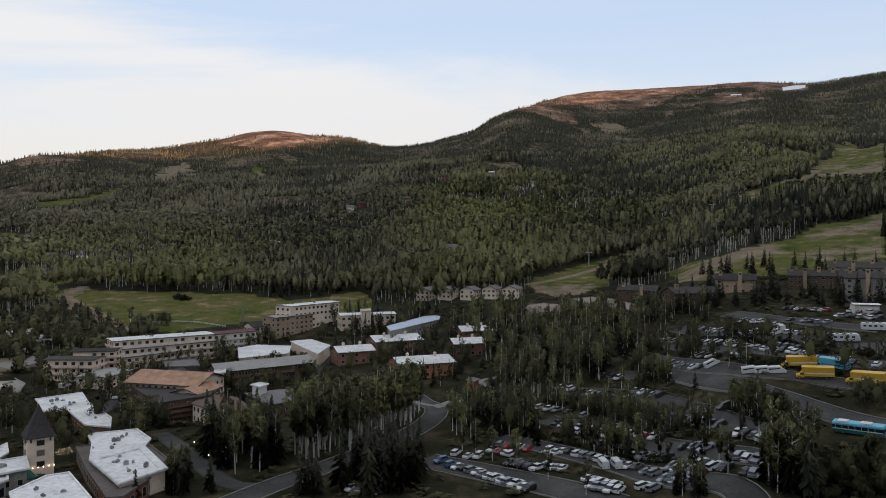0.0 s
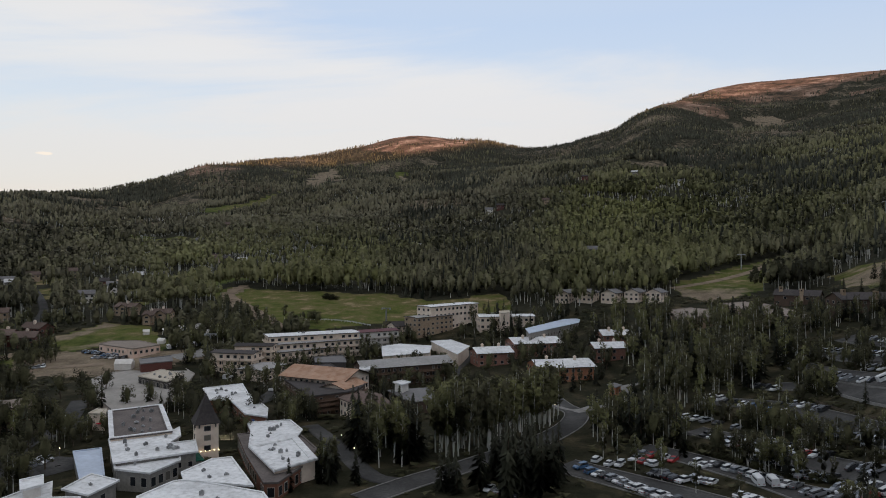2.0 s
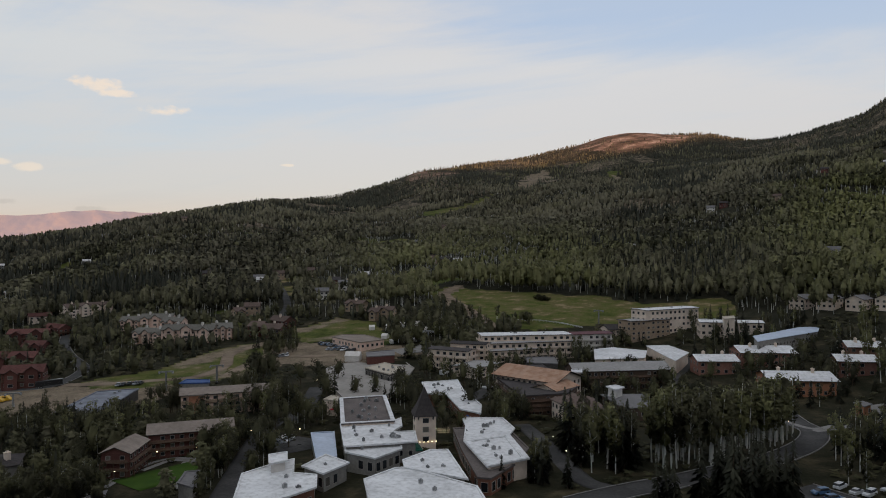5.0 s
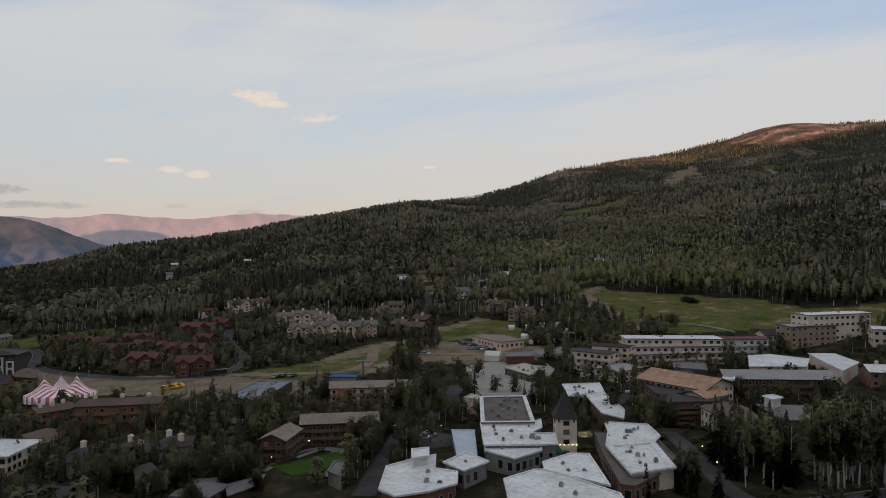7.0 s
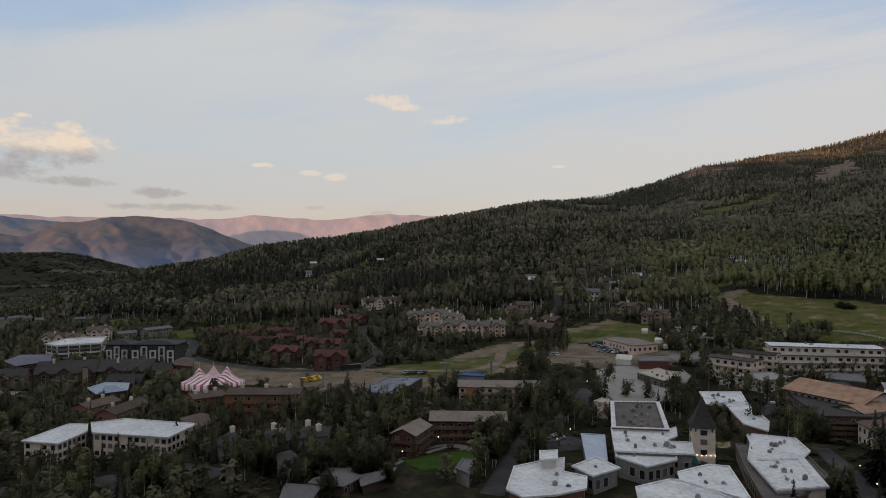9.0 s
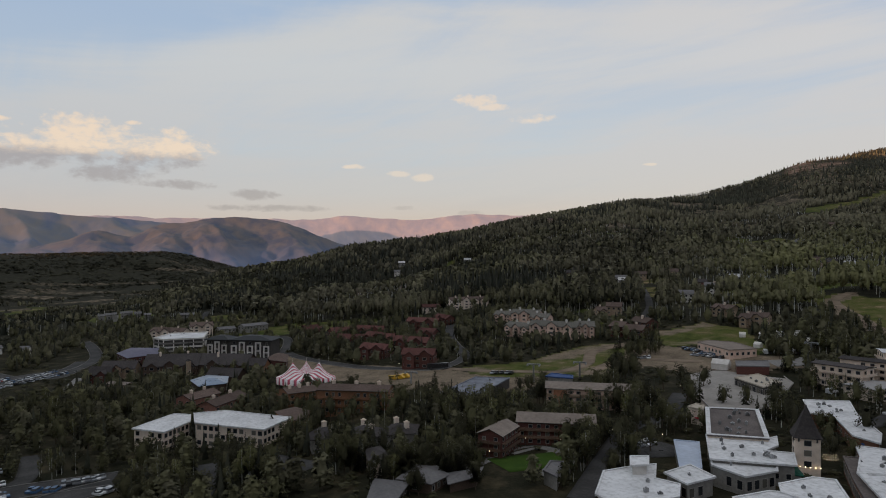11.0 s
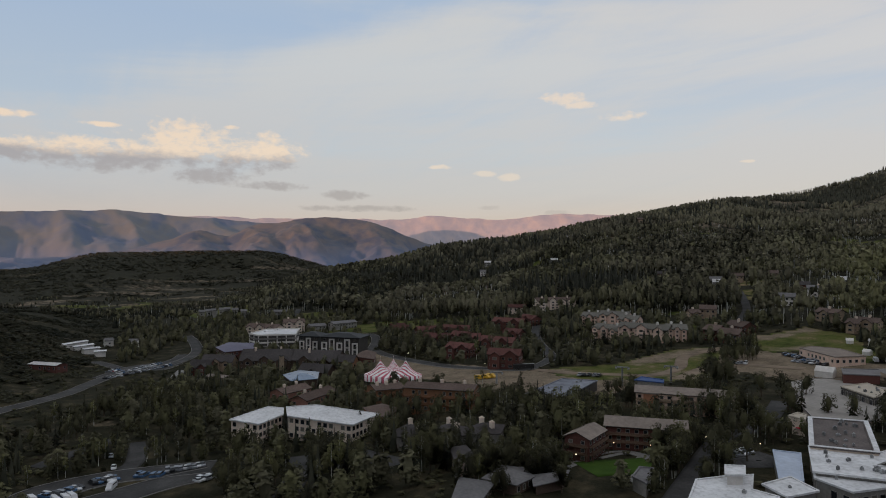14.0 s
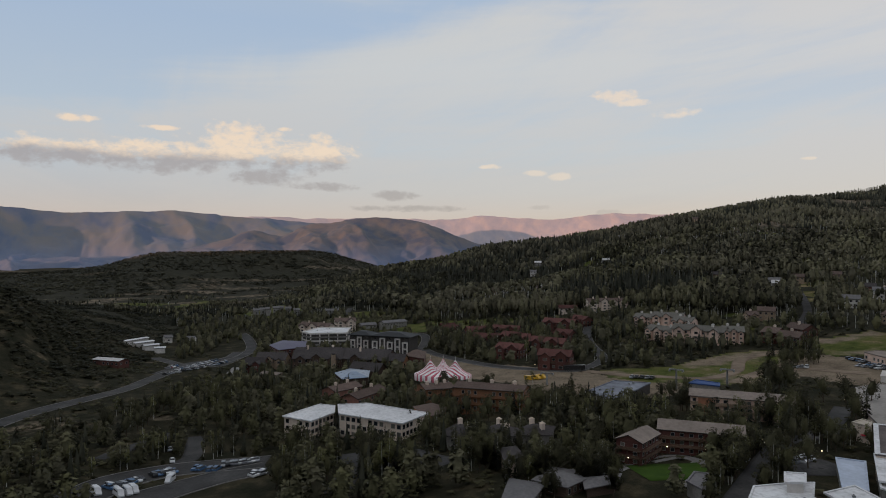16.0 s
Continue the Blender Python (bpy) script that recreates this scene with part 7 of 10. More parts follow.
def car_master(kind, colour, far=False):
    if (kind, colour, far) in CARS:
        return CARS[kind, colour, far]
    words = {"s": ("saloon car", "car"), "u": ("tall estate car", "car"), "p": ("pickup truck", "pickup"), "v": ("van", "van")}[kind]
    root = thing({"s": "car", "u": "car", "p": "pickup", "v": "van"}[kind], f"{PAINT_NAME[colour]} {words[0]} parked on the asphalt", words[1], 0, 0, 0, 0, "parked vehicles")
    body, cabin = bmesh.new(), bmesh.new()
    if kind == "s":
        add_loft(body, [(-2.3, 0.78, 0.76, 0.32, 0.88), (-2.1, 0.88, 0.84, 0.24, 0.98), (-1.2, 0.92, 0.88, 0.22, 1.0), (0.9, 0.92, 0.88, 0.22, 0.98), (1.9, 0.88, 0.82, 0.24, 0.86), (2.3, 0.76, 0.70, 0.34, 0.72)])
        add_loft(cabin, [(-1.75, 0.78, 0.72, 0.98, 1.02), (-1.0, 0.80, 0.64, 0.98, 1.40), (0.3, 0.80, 0.64, 0.98, 1.42), (1.15, 0.80, 0.74, 0.97, 1.0)])
        add_loft(body, [(-1.05, 0.62, 0.58, 1.38, 1.44), (0.32, 0.62, 0.58, 1.40, 1.46)])
        dims = (1.42, -1.42, 0.80, 0.32, 2.28, -2.28, 0.58)
    elif kind == "u":
        add_loft(body, [(-2.35, 0.86, 0.84, 0.38, 1.05), (-2.2, 0.93, 0.90, 0.32, 1.12), (0.9, 0.95, 0.92, 0.30, 1.12), (2.0, 0.92, 0.86, 0.32, 1.02), (2.35, 0.82, 0.76, 0.42, 0.88)])
        add_loft(cabin, [(-2.25, 0.86, 0.78, 1.10, 1.16), (-1.95, 0.86, 0.70, 1.10, 1.68), (0.35, 0.86, 0.70, 1.10, 1.68), (1.2, 0.86, 0.80, 1.10, 1.14)])
        add_loft(body, [(-2.05, 0.70, 0.66, 1.66, 1.74), (0.4, 0.70, 0.66, 1.66, 1.74)])
        dims = (1.45, -1.45, 0.83, 0.37, 2.33, -2.36, 0.72)
    elif kind == "p":
        add_loft(body, [(-2.8, 0.92, 0.92, 0.50, 1.10), (-0.6, 0.95, 0.95, 0.42, 1.12), (1.4, 0.95, 0.92, 0.42, 1.14), (2.5, 0.93, 0.88, 0.44, 1.08), (2.8, 0.84, 0.80, 0.52, 0.95)])
        add_loft(cabin, [(-0.85, 0.86, 0.78, 1.10, 1.16), (-0.7, 0.86, 0.72, 1.10, 1.72), (0.75, 0.86, 0.72, 1.10, 1.72), (1.5, 0.86, 0.80, 1.12, 1.16)])
        add_loft(body, [(-0.75, 0.72, 0.68, 1.70, 1.78), (0.78, 0.72, 0.68, 1.70, 1.78)])
        dims = (1.8, -1.75, 0.85, 0.40, 2.78, -2.8, 0.78)
    else:
        add_loft(body, [(-2.9, 0.96, 0.88, 0.40, 2.35), (1.2, 0.98, 0.88, 0.38, 2.40), (1.75, 0.98, 0.84, 0.38, 1.75), (2.6, 0.94, 0.86, 0.40, 1.15), (2.85, 0.86, 0.80, 0.48, 0.95)])
        add_loft(cabin, [(1.16, 0.90, 0.80, 1.60, 2.2), (1.80, 0.90, 0.82, 1.45, 1.70), (2.2, 0.86, 0.82, 1.25, 1.40)])
        add_loft(body, [(-2.85, 0.82, 0.78, 2.33, 2.42), (1.15, 0.82, 0.78, 2.38, 2.48)])
        for s in (-1, 1):
            band = bmesh.new()
            add_box(band, -2.5, s * 0.92 - 0.04, 1.45, 0.95, s * 0.92 + 0.04, 2.0)
            part("side_window", band, CAR_GLASS, root, "dark glass")
        dims = (1.85, -1.75, 0.86, 0.38, 2.83, -2.9, 0.75)
    part("body", body, PAINT[colour], root)
    part("cabin_glass", cabin, CAR_GLASS, root, "dark glass")
    if not far:
        wheels(root, dims[:2], dims[2], dims[3], False)
        lights(root, dims[4], dims[5], 0.6, dims[6])
    CARS[kind, colour, far] = root
    return root


def ground_pose(x, y, yaw, lift=0.16):
    """Stands a vehicle on the slope."""
    c, s = math.cos(radians(yaw)), math.sin(radians(yaw))
    px = [x, x + 1.5 * c, x - 1.5 * c, x - 1.2 * s, x + 1.2 * s]
    py = [y, y + 1.5 * s, y - 1.5 * s, y + 1.2 * c, y - 1.2 * c]
    z = ground(np.array(px), np.array(py))
    pitch = -math.degrees(math.atan2(z[1] - z[2], 3.0))
    roll = math.degrees(math.atan2(z[3] - z[4], 2.4))
    return Matrix.Translation((x, y, float(max(z[0], z[1:].mean())) + lift)) @ pose(0, 0, 0, 0, 0, yaw) @ pose(0, 0, 0, roll, pitch, 0)


def park(kind, colour, *places):
    for x, y, yaw in places:
        far = math.hypot(x, y) > 206
        first = (kind, colour, far) not in CARS
        master = car_master(kind, colour, far)
        m = ground_pose(x, y, yaw, 0.0 if far else 0.16)
        if first:
            master.matrix_basis = m
        else:
            copy_thing(master, m)


def bus(x, y, yaw, colour="blue"):
    root = thing("bus", "blue and teal city bus with a pale blue roof", "bus", 0, 0, 0, 0, "buses")
    root.matrix_basis = ground_pose(x, y, yaw)
    bm = bmesh.new()
    add_loft(bm, [(-5.9, 1.20, 1.20, 0.40, 1.5), (5.7, 1.25, 1.25, 0.36, 1.5), (5.95, 1.1, 1.1, 0.42, 1.45)])
    part("lower_body", bm, PAINT["t"], root, "dark teal lower panels")
    bm = bmesh.new()
    add_loft(bm, [(-5.85, 1.19, 1.17, 1.5, 2.35), (5.6, 1.22, 1.18, 1.5, 2.4), (5.85, 1.05, 1.0, 1.45, 2.3)])
    part("window_band", bm, CAR_GLASS, root, "dark window band")
    bm = bmesh.new()
    add_loft(bm, [(-5.9, 1.22, 1.05, 2.35, 3.0), (5.6, 1.25, 1.05, 2.38, 3.02), (5.85, 1.0, 0.9, 2.32, 2.85)])
    part("upper_body", bm, PAINT["c"], root, "light blue upper panels")
    for k in range(7):
        for s in (-1, 1):
            bm = bmesh.new()
            add_box(bm, -5.2 + 1.5 * k, s * 1.22 - 0.03, 1.45, -5.06 + 1.5 * k, s * 1.22 + 0.03, 2.42)
            part("pillar", bm, PAINT["c"], root)
    for s in (-1, 1):
        bm = bmesh.new()
        add_box(bm, -5.8, s * 1.25 - 0.03, 1.30, 5.5, s * 1.25 + 0.03, 1.52)
        part("stripe", bm, PAINT["w"], root, "white stripe along the side")
    for x0, x1 in ((-4.8, -2.4), (0.5, 3.0)):
        bm = bmesh.new()
        add_box(bm, x0, -0.8, 3.0, x1, 0.8, 3.28)
        part("roof_unit", bm, PAINT["w"], root, "white roof unit")
    wheels(root, (-3.6, 3.9), 1.08, 0.48)
    lights(root, 5.95, -5.9, 0.8, 0.8)


def box_truck(x, y, yaw, colour="yellow"):
    key = "y" if colour == "yellow" else "c"
    root = thing("box_truck", f"{colour} box truck with a closed load box", "truck", 0, 0, 0, 0, "box trucks")
    root.matrix_basis = ground_pose(x, y, yaw) @ pose(0, 0, 0, 0, 0, 180)
    bm = bmesh.new()
    add_box(bm, -6.0, -1.25, 1.0, 2.2, 1.25, 3.9)
    add_box(bm, 2.2, -1.15, 2.4, 3.0, 1.15, 3.85)
    part("load_box", bm, PAINT[key], root)
    bm = bmesh.new()
    add_box(bm, -5.9, -1.265, 1.8, 2.0, 1.265, 2.2)
    part("stripe", bm, PAINT["w"] if key == "y" else PAINT["b"], root, "pale stripe along the box")
    bm = bmesh.new()
    add_loft(bm, [(2.25, 1.05, 1.0, 0.6, 2.25), (3.2, 1.05, 0.95, 0.6, 2.2), (3.55, 1.05, 0.95, 0.6, 1.5), (4.5, 1.0, 0.9, 0.6, 1.35), (4.7, 0.9, 0.85, 0.65, 1.2)])
    part("cab", bm, PAINT[key], root)
    bm = bmesh.new()
    add_loft(bm, [(2.5, 1.07, 0.98, 1.45, 2.05), (3.25, 1.07, 0.97, 1.45, 2.0), (3.6, 0.98, 0.94, 1.45, 1.55)])
    part("cab_glass", bm, CAR_GLASS, root, "dark glass")
    bm = bmesh.new()
    add_box(bm, -5.9, -0.5, 0.55, 4.0, 0.5, 0.95)
    part("chassis", bm, TYRE, root)
    wheels(root, (-3.9, 3.7), 1.0, 0.46)
    lights(root, 4.7, -6.0, 0.7, 0.85)


def camper(x, y, yaw):
    root = thing("camper", "long white motor caravan", "caravan", 0, 0, 0, 0, "caravans")
    root.matrix_basis = ground_pose(x, y, yaw)
    bm = bmesh.new()
    add_loft(bm, [(-4.6, 1.15, 1.1, 0.55, 3.0), (3.6, 1.2, 1.15, 0.55, 3.1), (4.3, 1.1, 1.0, 0.55, 2.4), (4.7, 1.0, 0.9, 0.6, 1.3)])
    part("body", bm, PAINT["w"], root)
    for k in range(4):
        for s in (-1, 1):
            bm = bmesh.new()
            add_box(bm, -3.6 + 1.9 * k, s * 1.2 - 0.03, 1.7, -2.6 + 1.9 * k, s * 1.2 + 0.03, 2.3)
            part("window", bm, CAR_GLASS, root, "dark window")
    for k in range(3):
        bm = bmesh.new()
        add_box(bm, -3 + 2.2 * k, -0.4, 3.0, -2.1 + 2.2 * k, 0.4, 3.3)
        part("roof_unit", bm, PAINT["g"], root, "grey roof unit")
    wheels(root, (-2.6, 3.0), 1.0, 0.42)


def container(x, y, yaw):
    root = thing("bus_shelter", "long black box trailer beside the road", "trailer", 0, 0, 0)
    root.matrix_basis = ground_pose(x, y, yaw)
    bm = bmesh.new()
    add_box(bm, -6, -1.3, 0.9, 6, 1.3, 3.4)
    for k in range(24):
        for s in (-1, 1):
            add_box(bm, -5.9 + 0.5 * k, s * 1.32 - 0.03, 1.0, -5.7 + 0.5 * k, s * 1.32 + 0.03, 3.3)
    part("load_box", bm, PAINT["k"], root)
    wheels(root, (-4.6, -3.4, 4.2), 1.05, 0.48)

# ---- roads, car parks, paths and lawns: centre lines on the plan ----
paved_strip("road_village", "grey asphalt village road with kerbs", ((-53.3, 165.8), (-44.2, 180.7), (-34.9, 193.9), (-24.4, 210.9), (-12.0, 232.5), (-4.4, 252.7), (-2.6, 270.4), (-8.1, 281.2), (-12.7, 292.8)), 8.5, ASPHALT, kerb=True)
paved_strip("pavement_1", "concrete footpath winding between aspens", ((-2.6, 272.0), (7.1, 282.9), (15.4, 288.9), (20.4, 300.7), (16.7, 313.6), (24.6, 318.6)), 3.0, CONCRETE)
paved_strip("pavement_2", "concrete footpath behind the aspens", ((-14.5, 284.3), (-3.7, 275.2), (3.2, 282.5)), 2.5, CONCRETE)
paved_strip("road_carpark_1", "asphalt car park lane", ((-5.9, 205.2), (11.9, 193.2), (31.0, 177.7), (40.4, 166.3)), 12.5, ASPHALT, kerb=True)
paved_strip("road_carpark_2", "asphalt car park lane", ((17.5, 226.1), (30.5, 215.2), (48.8, 191.8), (60.7, 169.0), (65.8, 161.3), (67.1, 155.8), (66.3, 150.8)), 9.0, ASPHALT, kerb=True)
paved_strip("road_carpark_3", "asphalt car park lane", ((35.8, 245.8), (55.9, 219.8), (68.6, 182.8), (81.9, 167.7)), 9.0, ASPHALT, kerb=True)
paved_strip("road_carpark_4", "asphalt car park lane", ((45.9, 283.5), (71.1, 255.2), (80.3, 197.2), (89.5, 180.4)), 9.0, ASPHALT, kerb=True)
paved_strip("road_carpark_5", "asphalt bus road beside the car park", ((71.5, 290.1), (87.0, 272.8), (92.9, 228.0), (101.2, 204.1), (107.1, 188.4), (111.8, 177.2)), 10.0, ASPHALT, kerb=True)
paved_strip("road_carpark_6", "asphalt lorry lane", ((87.4, 313.8), (99.8, 240.4), (113.8, 222.4), (128.3, 203.4)), 9.0, ASPHALT, kerb=True)
paved_strip("road_carpark_7", "asphalt car park lane", ((98.6, 334.8), (111.4, 268.3), (124.7, 243.5), (140.7, 223.1)), 8.5, ASPHALT, kerb=True)
paved_strip("road_carpark_8", "asphalt car park lane", ((114.6, 342.3), (125.6, 285.8), (140.5, 262.2), (153.0, 242.5)), 9.0, ASPHALT, kerb=True)
paved_strip("road_carpark_9", "asphalt car park lane", ((139.7, 343.2), (153.5, 299.9), (168.5, 267.2)), 10.0, ASPHALT, kerb=True)
paved_strip("road_mall", "asphalt lane beside the mall", ((-134.4, 128.7), (-149.0, 150.0), (-168.6, 179.4), (-176.5, 195.0), (-176.5, 206.4), (-185.1, 226.2), (-201.3, 252.4)), 7.0, ASPHALT)
paved_strip("road_yard", "asphalt yard behind the mall", ((-153.5, 170.6), (-155.2, 181.4), (-144.3, 176.3)), 12.0, ASPHALT)
paved_strip("road_court", "asphalt parking court", ((-182.1, 212.9), (-173.2, 222.7)), 11.0, ASPHALT)
paved_strip("road_lodge", "asphalt drive between the lodges", ((-129.9, 250.5), (-128.4, 272.2), (-132.5, 295.5), (-141.3, 315.2)), 8.0, ASPHALT)
paved_strip("road_alley", "dark service alley", ((-94.0, 232.2), (-82.0, 217.6), (-66.6, 196.4), (-55.8, 182.7), (-49.0, 180.1)), 6.0, ASPHALT)
paved_strip("road_side", "asphalt side street between lodges", ((-60.3, 325.5), (-62.7, 348.5), (-61.7, 367.1), (-64.0, 396.0)), 5.0, ASPHALT)
paved_strip("road_knoll", "asphalt road curving up past the condominiums", ((-522.6, 192.8), (-491.3, 190.3), (-442.0, 191.8), (-392.4, 194.5), (-358.1, 202.2), (-338.5, 213.0), (-346.7, 231.2), (-363.5, 250.2), (-382.6, 260.9), (-418.7, 278.2), (-460.3, 302.0), (-515.9, 340.5)), 6.5, ASPHALT, kerb=True)
paved_strip("road_slope", "asphalt road climbing into the trees", ((-344.4, 403.8), (-367.8, 418.4), (-406.5, 469.3), (-460.8, 527.2), (-517.3, 582.8)), 6.5, ASPHALT)
paved_strip("road_base", "bare earth track across the ski base", ((-333.5, 217.6), (-310.4, 225.8), (-290.7, 239.4), (-277.5, 252.2), (-284.7, 277.6), (-310.7, 308.7), (-313.1, 339.3)), 7.0, EARTHWAY)
paved_strip("road_base_2", "bare earth yard at the ski base", ((-262.9, 258.1), (-275.4, 287.6), (-269.4, 308.4), (-251.8, 315.3), (-241.3, 320.4)), 7.0, EARTHWAY)
paved_strip("road_hotel", "asphalt yard in front of the hotel", ((-214.1, 339.2), (-208.1, 347.7), (-204.0, 357.1), (-205.2, 366.2)), 16.0, CONCRETE)
paved_strip("road_track", "bare earth track up the hill", ((-191.6, 429.8), (-228.6, 470.4), (-271.5, 515.9), (-292.2, 546.8), (-300.1, 588.2)), 8.0, EARTHWAY)
paved_strip("road_run", "bare earth track up the ski run", ((64.4, 548.4), (100.2, 576.9), (138.5, 624.2), (163.2, 663.2)), 7.0, EARTHWAY)
paved_strip("road_bend", "asphalt road with a wide bend", ((-524.4, 182.9), (-533.0, 193.1), (-579.8, 214.4), (-610.3, 222.9), (-629.6, 217.6), (-640.5, 209.9)), 7.0, ASPHALT, kerb=True)
paved_strip("road_wood", "track up to the wood", ((-814.2, 205.7), (-868.0, 215.7), (-930.4, 235.0)), 7.0, ASPHALT)
paved_strip("road_valley", "main valley road", ((-361.7, -70.0), (-367.6, -68.2), (-384.7, -61.1), (-396.3, -54.2), (-418.4, -40.8), (-453.9, -20.4), (-491.7, -7.3), (-523.0, 5.1), (-546.7, 26.1), (-560.2, 44.9), (-592.6, 62.3), (-633.4, 71.9), (-705.4, 76.4), (-755.2, 75.5)), 9.0, ASPHALT, kerb=True)
paved_strip("road_junction_1", "asphalt slip road at the valley junction", ((-611.0, -6.8), (-584.0, 3.2), (-556.9, 12.5), (-555.6, 22.1), (-568.0, 34.1), (-581.0, 48.5), (-612.1, 59.2)), 8.0, ASPHALT, kerb=True)
paved_strip("road_junction_2", "asphalt lane of queueing traffic at the junction", ((-521.0, -0.9), (-539.0, 6.9), (-535.7, 17.3), (-542.3, 28.4), (-538.7, 37.9), (-560.8, 49.8)), 8.0, ASPHALT, kerb=True)
paved_strip("road_junction_3", "pale concrete slip road", ((-522.7, 49.2), (-496.2, 42.7), (-468.6, 36.1)), 6.0, CONCRETE)
paved_strip("road_lower_lot", "asphalt lower car park", ((-234.7, -24.1), (-253.8, -15.0), (-264.1, -2.1), (-264.6, 12.8), (-257.2, 34.7)), 15.0, ASPHALT, kerb=True)
paved_strip("road_lower_lot_2", "asphalt lower car park", ((-233.0, -8.9), (-242.2, 4.1), (-248.0, 18.5), (-248.7, 33.5)), 15.0, ASPHALT, kerb=True)
paved_strip("road_lower", "asphalt lane below the trees", ((-286.4, -21.2), (-297.9, -15.1), (-307.1, -8.2), (-321.0, 4.3)), 7.0, ASPHALT)
paved_strip("road_lower_2", "asphalt lane between the trees", ((-272.8, 4.6), (-280.7, 10.0), (-312.4, 13.1)), 7.0, ASPHALT)
paved_strip("road_jam", "asphalt car park in the valley", ((-515.4, -1.3), (-561.6, 19.6), (-569.6, 41.9)), 14.0, ASPHALT)
paved_strip("road_hidden", "asphalt lane between trees", ((-203.5, 47.4), (-217.6, 53.9), (-230.6, 59.1), (-247.9, 62.8)), 8.0, ASPHALT)
paved_strip("road_hidden_2", "asphalt court between trees", ((-234.6, 78.1), (-219.2, 81.4), (-208.4, 84.3)), 14.0, ASPHALT)
paved_strip("pavement_3", "pale concrete garden path", ((-172.8, 124.5), (-176.3, 133.1), (-178.5, 139.4), (-185.9, 147.5)), 1.8, CONCRETE)
paved_strip("pavement_4", "pale concrete garden path", ((-176.7, 140.0), (-177.4, 146.6), (-177.0, 151.2), (-171.5, 153.0), (-164.9, 155.7)), 1.8, CONCRETE)
paved_strip("pavement_5", "pale concrete garden path", ((-171.9, 150.5), (-164.6, 155.0)), 1.8, CONCRETE)
paved_strip("pavement_6", "pale concrete garden path", ((-181.0, 135.0), (-175.7, 134.9)), 1.8, CONCRETE)
paved_strip("lawn", "mown green lawn between paths", ((-169.1, 128.4), (-167.8, 135.6), (-165.1, 143.4), (-163.5, 149.9)), 15.0, LAWN)
paved_strip("footpath_1", "pale concrete footpath round the lawn", ((-174.6, 124.0), (-175.6, 128.0), (-178.5, 136.9), (-181.4, 141.4), (-186.0, 146.5)), 1.8, CONCRETE)
paved_strip("footpath_2", "pale concrete footpath along the lodge", ((-179.8, 140.2), (-180.6, 147.6), (-178.6, 152.6), (-173.7, 154.6), (-166.5, 156.0)), 1.5, CONCRETE)
paved_strip("footpath_3", "curved concrete footpath under the aspens", ((-188.7, 127.9), (-186.8, 132.5), (-184.3, 135.4), (-179.4, 137.2)), 1.5, CONCRETE)
paved_strip("garden_terrace", "grey paved garden terrace beside the lawn", ((-164.2, 146.2), (-158.0, 139.6), (-153.2, 133.6)), 4.4, CONCRETE)
paved_strip("pool_terrace", "grey paved terrace with sun beds", ((-176.8, 109.0), (-174.0, 116.0), (-172.6, 122.6)), 7.5, CONCRETE)
paved_strip("lawn_2", "mown green lawn", ((-186.6, 127.7), (-184.8, 134.8)), 6.0, LAWN)

# ---- special things ----
bell_tower(-111.1, 192.9, 0.0, 38, 6.4, 10.4, 8.6)
def string_lights(a, b, n, sag):
    """A cable of small bulbs hung between two walls."""
    root = thing("string_lights", "string of glowing bulbs over the mall lane", "lights", *a, 0, "bulb strings")
    bulbs, cable, prev = bmesh.new(), bmesh.new(), None
    for k in range(n + 1):
        f = k / n
        p = (Vector(b) - Vector(a)) * f - Vector((0, 0, sag * 4 * f * (1 - f)))
        if 0 < k < n:
            bmesh.ops.create_icosphere(bulbs, subdivisions=1, radius=0.06, matrix=Matrix.Translation(p - Vector((0, 0, 0.15))))
        ring = [cable.verts.new(p + Vector(q)) for q in ((0.02, 0, 0), (0, 0.02, 0), (0, 0, 0.03))]
        if prev:
            for i in range(3):
                cable.faces.new((prev[i], prev[(i + 1) % 3], ring[(i + 1) % 3], ring[i]))
        prev = ring
    part("bulbs", bulbs, LAMP_GLOW, root, "small glowing bulbs")
    part("cable", cable, SURF["dark_wall"], root, "black cable")


for k in range(3):
    string_lights((-109.4 - 1.5 * k, 197.8 + 2.0 * k, 4.0), (-105.6 - 1.5 * k, 201.2 + 2.2 * k, 4.0), 8, 0.4)
circus_tent(-386.0, 153.6, -15.1, 62, 34.0, 20.0, 12.4)
frame_tent(-224.0, 312.0, 2.5, 20, 8.0, 6.0, 5.0)
lift_mast(131.6, 634.3, 44.5, 15, 13)
lift_mast(-7.4, 567.7, 33.6, 0, 8)
lift_mast(-133.6, 468.8, 12.1, 0, 9)
lift_mast(-200.5, 352.9, 4.6, 20, 11)
lift_mast(-310.8, 180.4, -5.7, 50, 6)
lift_mast(-256.2, 245.2, -0.9, 40, 8)
lift_mast(-263.1, 221.4, -1.7, 40, 9)
lift_mast(288.9, 755.0, 94.2, 10, 14)
street_lamp(-181.8, 138.8, -2.7)
street_lamp(-180.9, 148.8, -2.5)
street_lamp(-172.9, 157.0, -2.3)
street_lamp(-169.6, 156.1, -2.2)
street_lamp(-175.7, 130.1, -2.6)
street_lamp(-183.6, 120.5, -2.8)
street_lamp(-190.4, 138.1, -2.9)
street_lamp(-197.3, 135.0, -3.2)
street_lamp(-174.9, 165.1, -2.1)
street_lamp(-171.0, 179.1, -1.6)
street_lamp(-173.8, 181.0, -1.6)
street_lamp(-202.8, 254.3, 0.4)
street_lamp(-156.4, 186.9, -1.1)
street_lamp(-414.3, 197.7, -11.5)
street_lamp(-465.8, 196.9, -14.7)
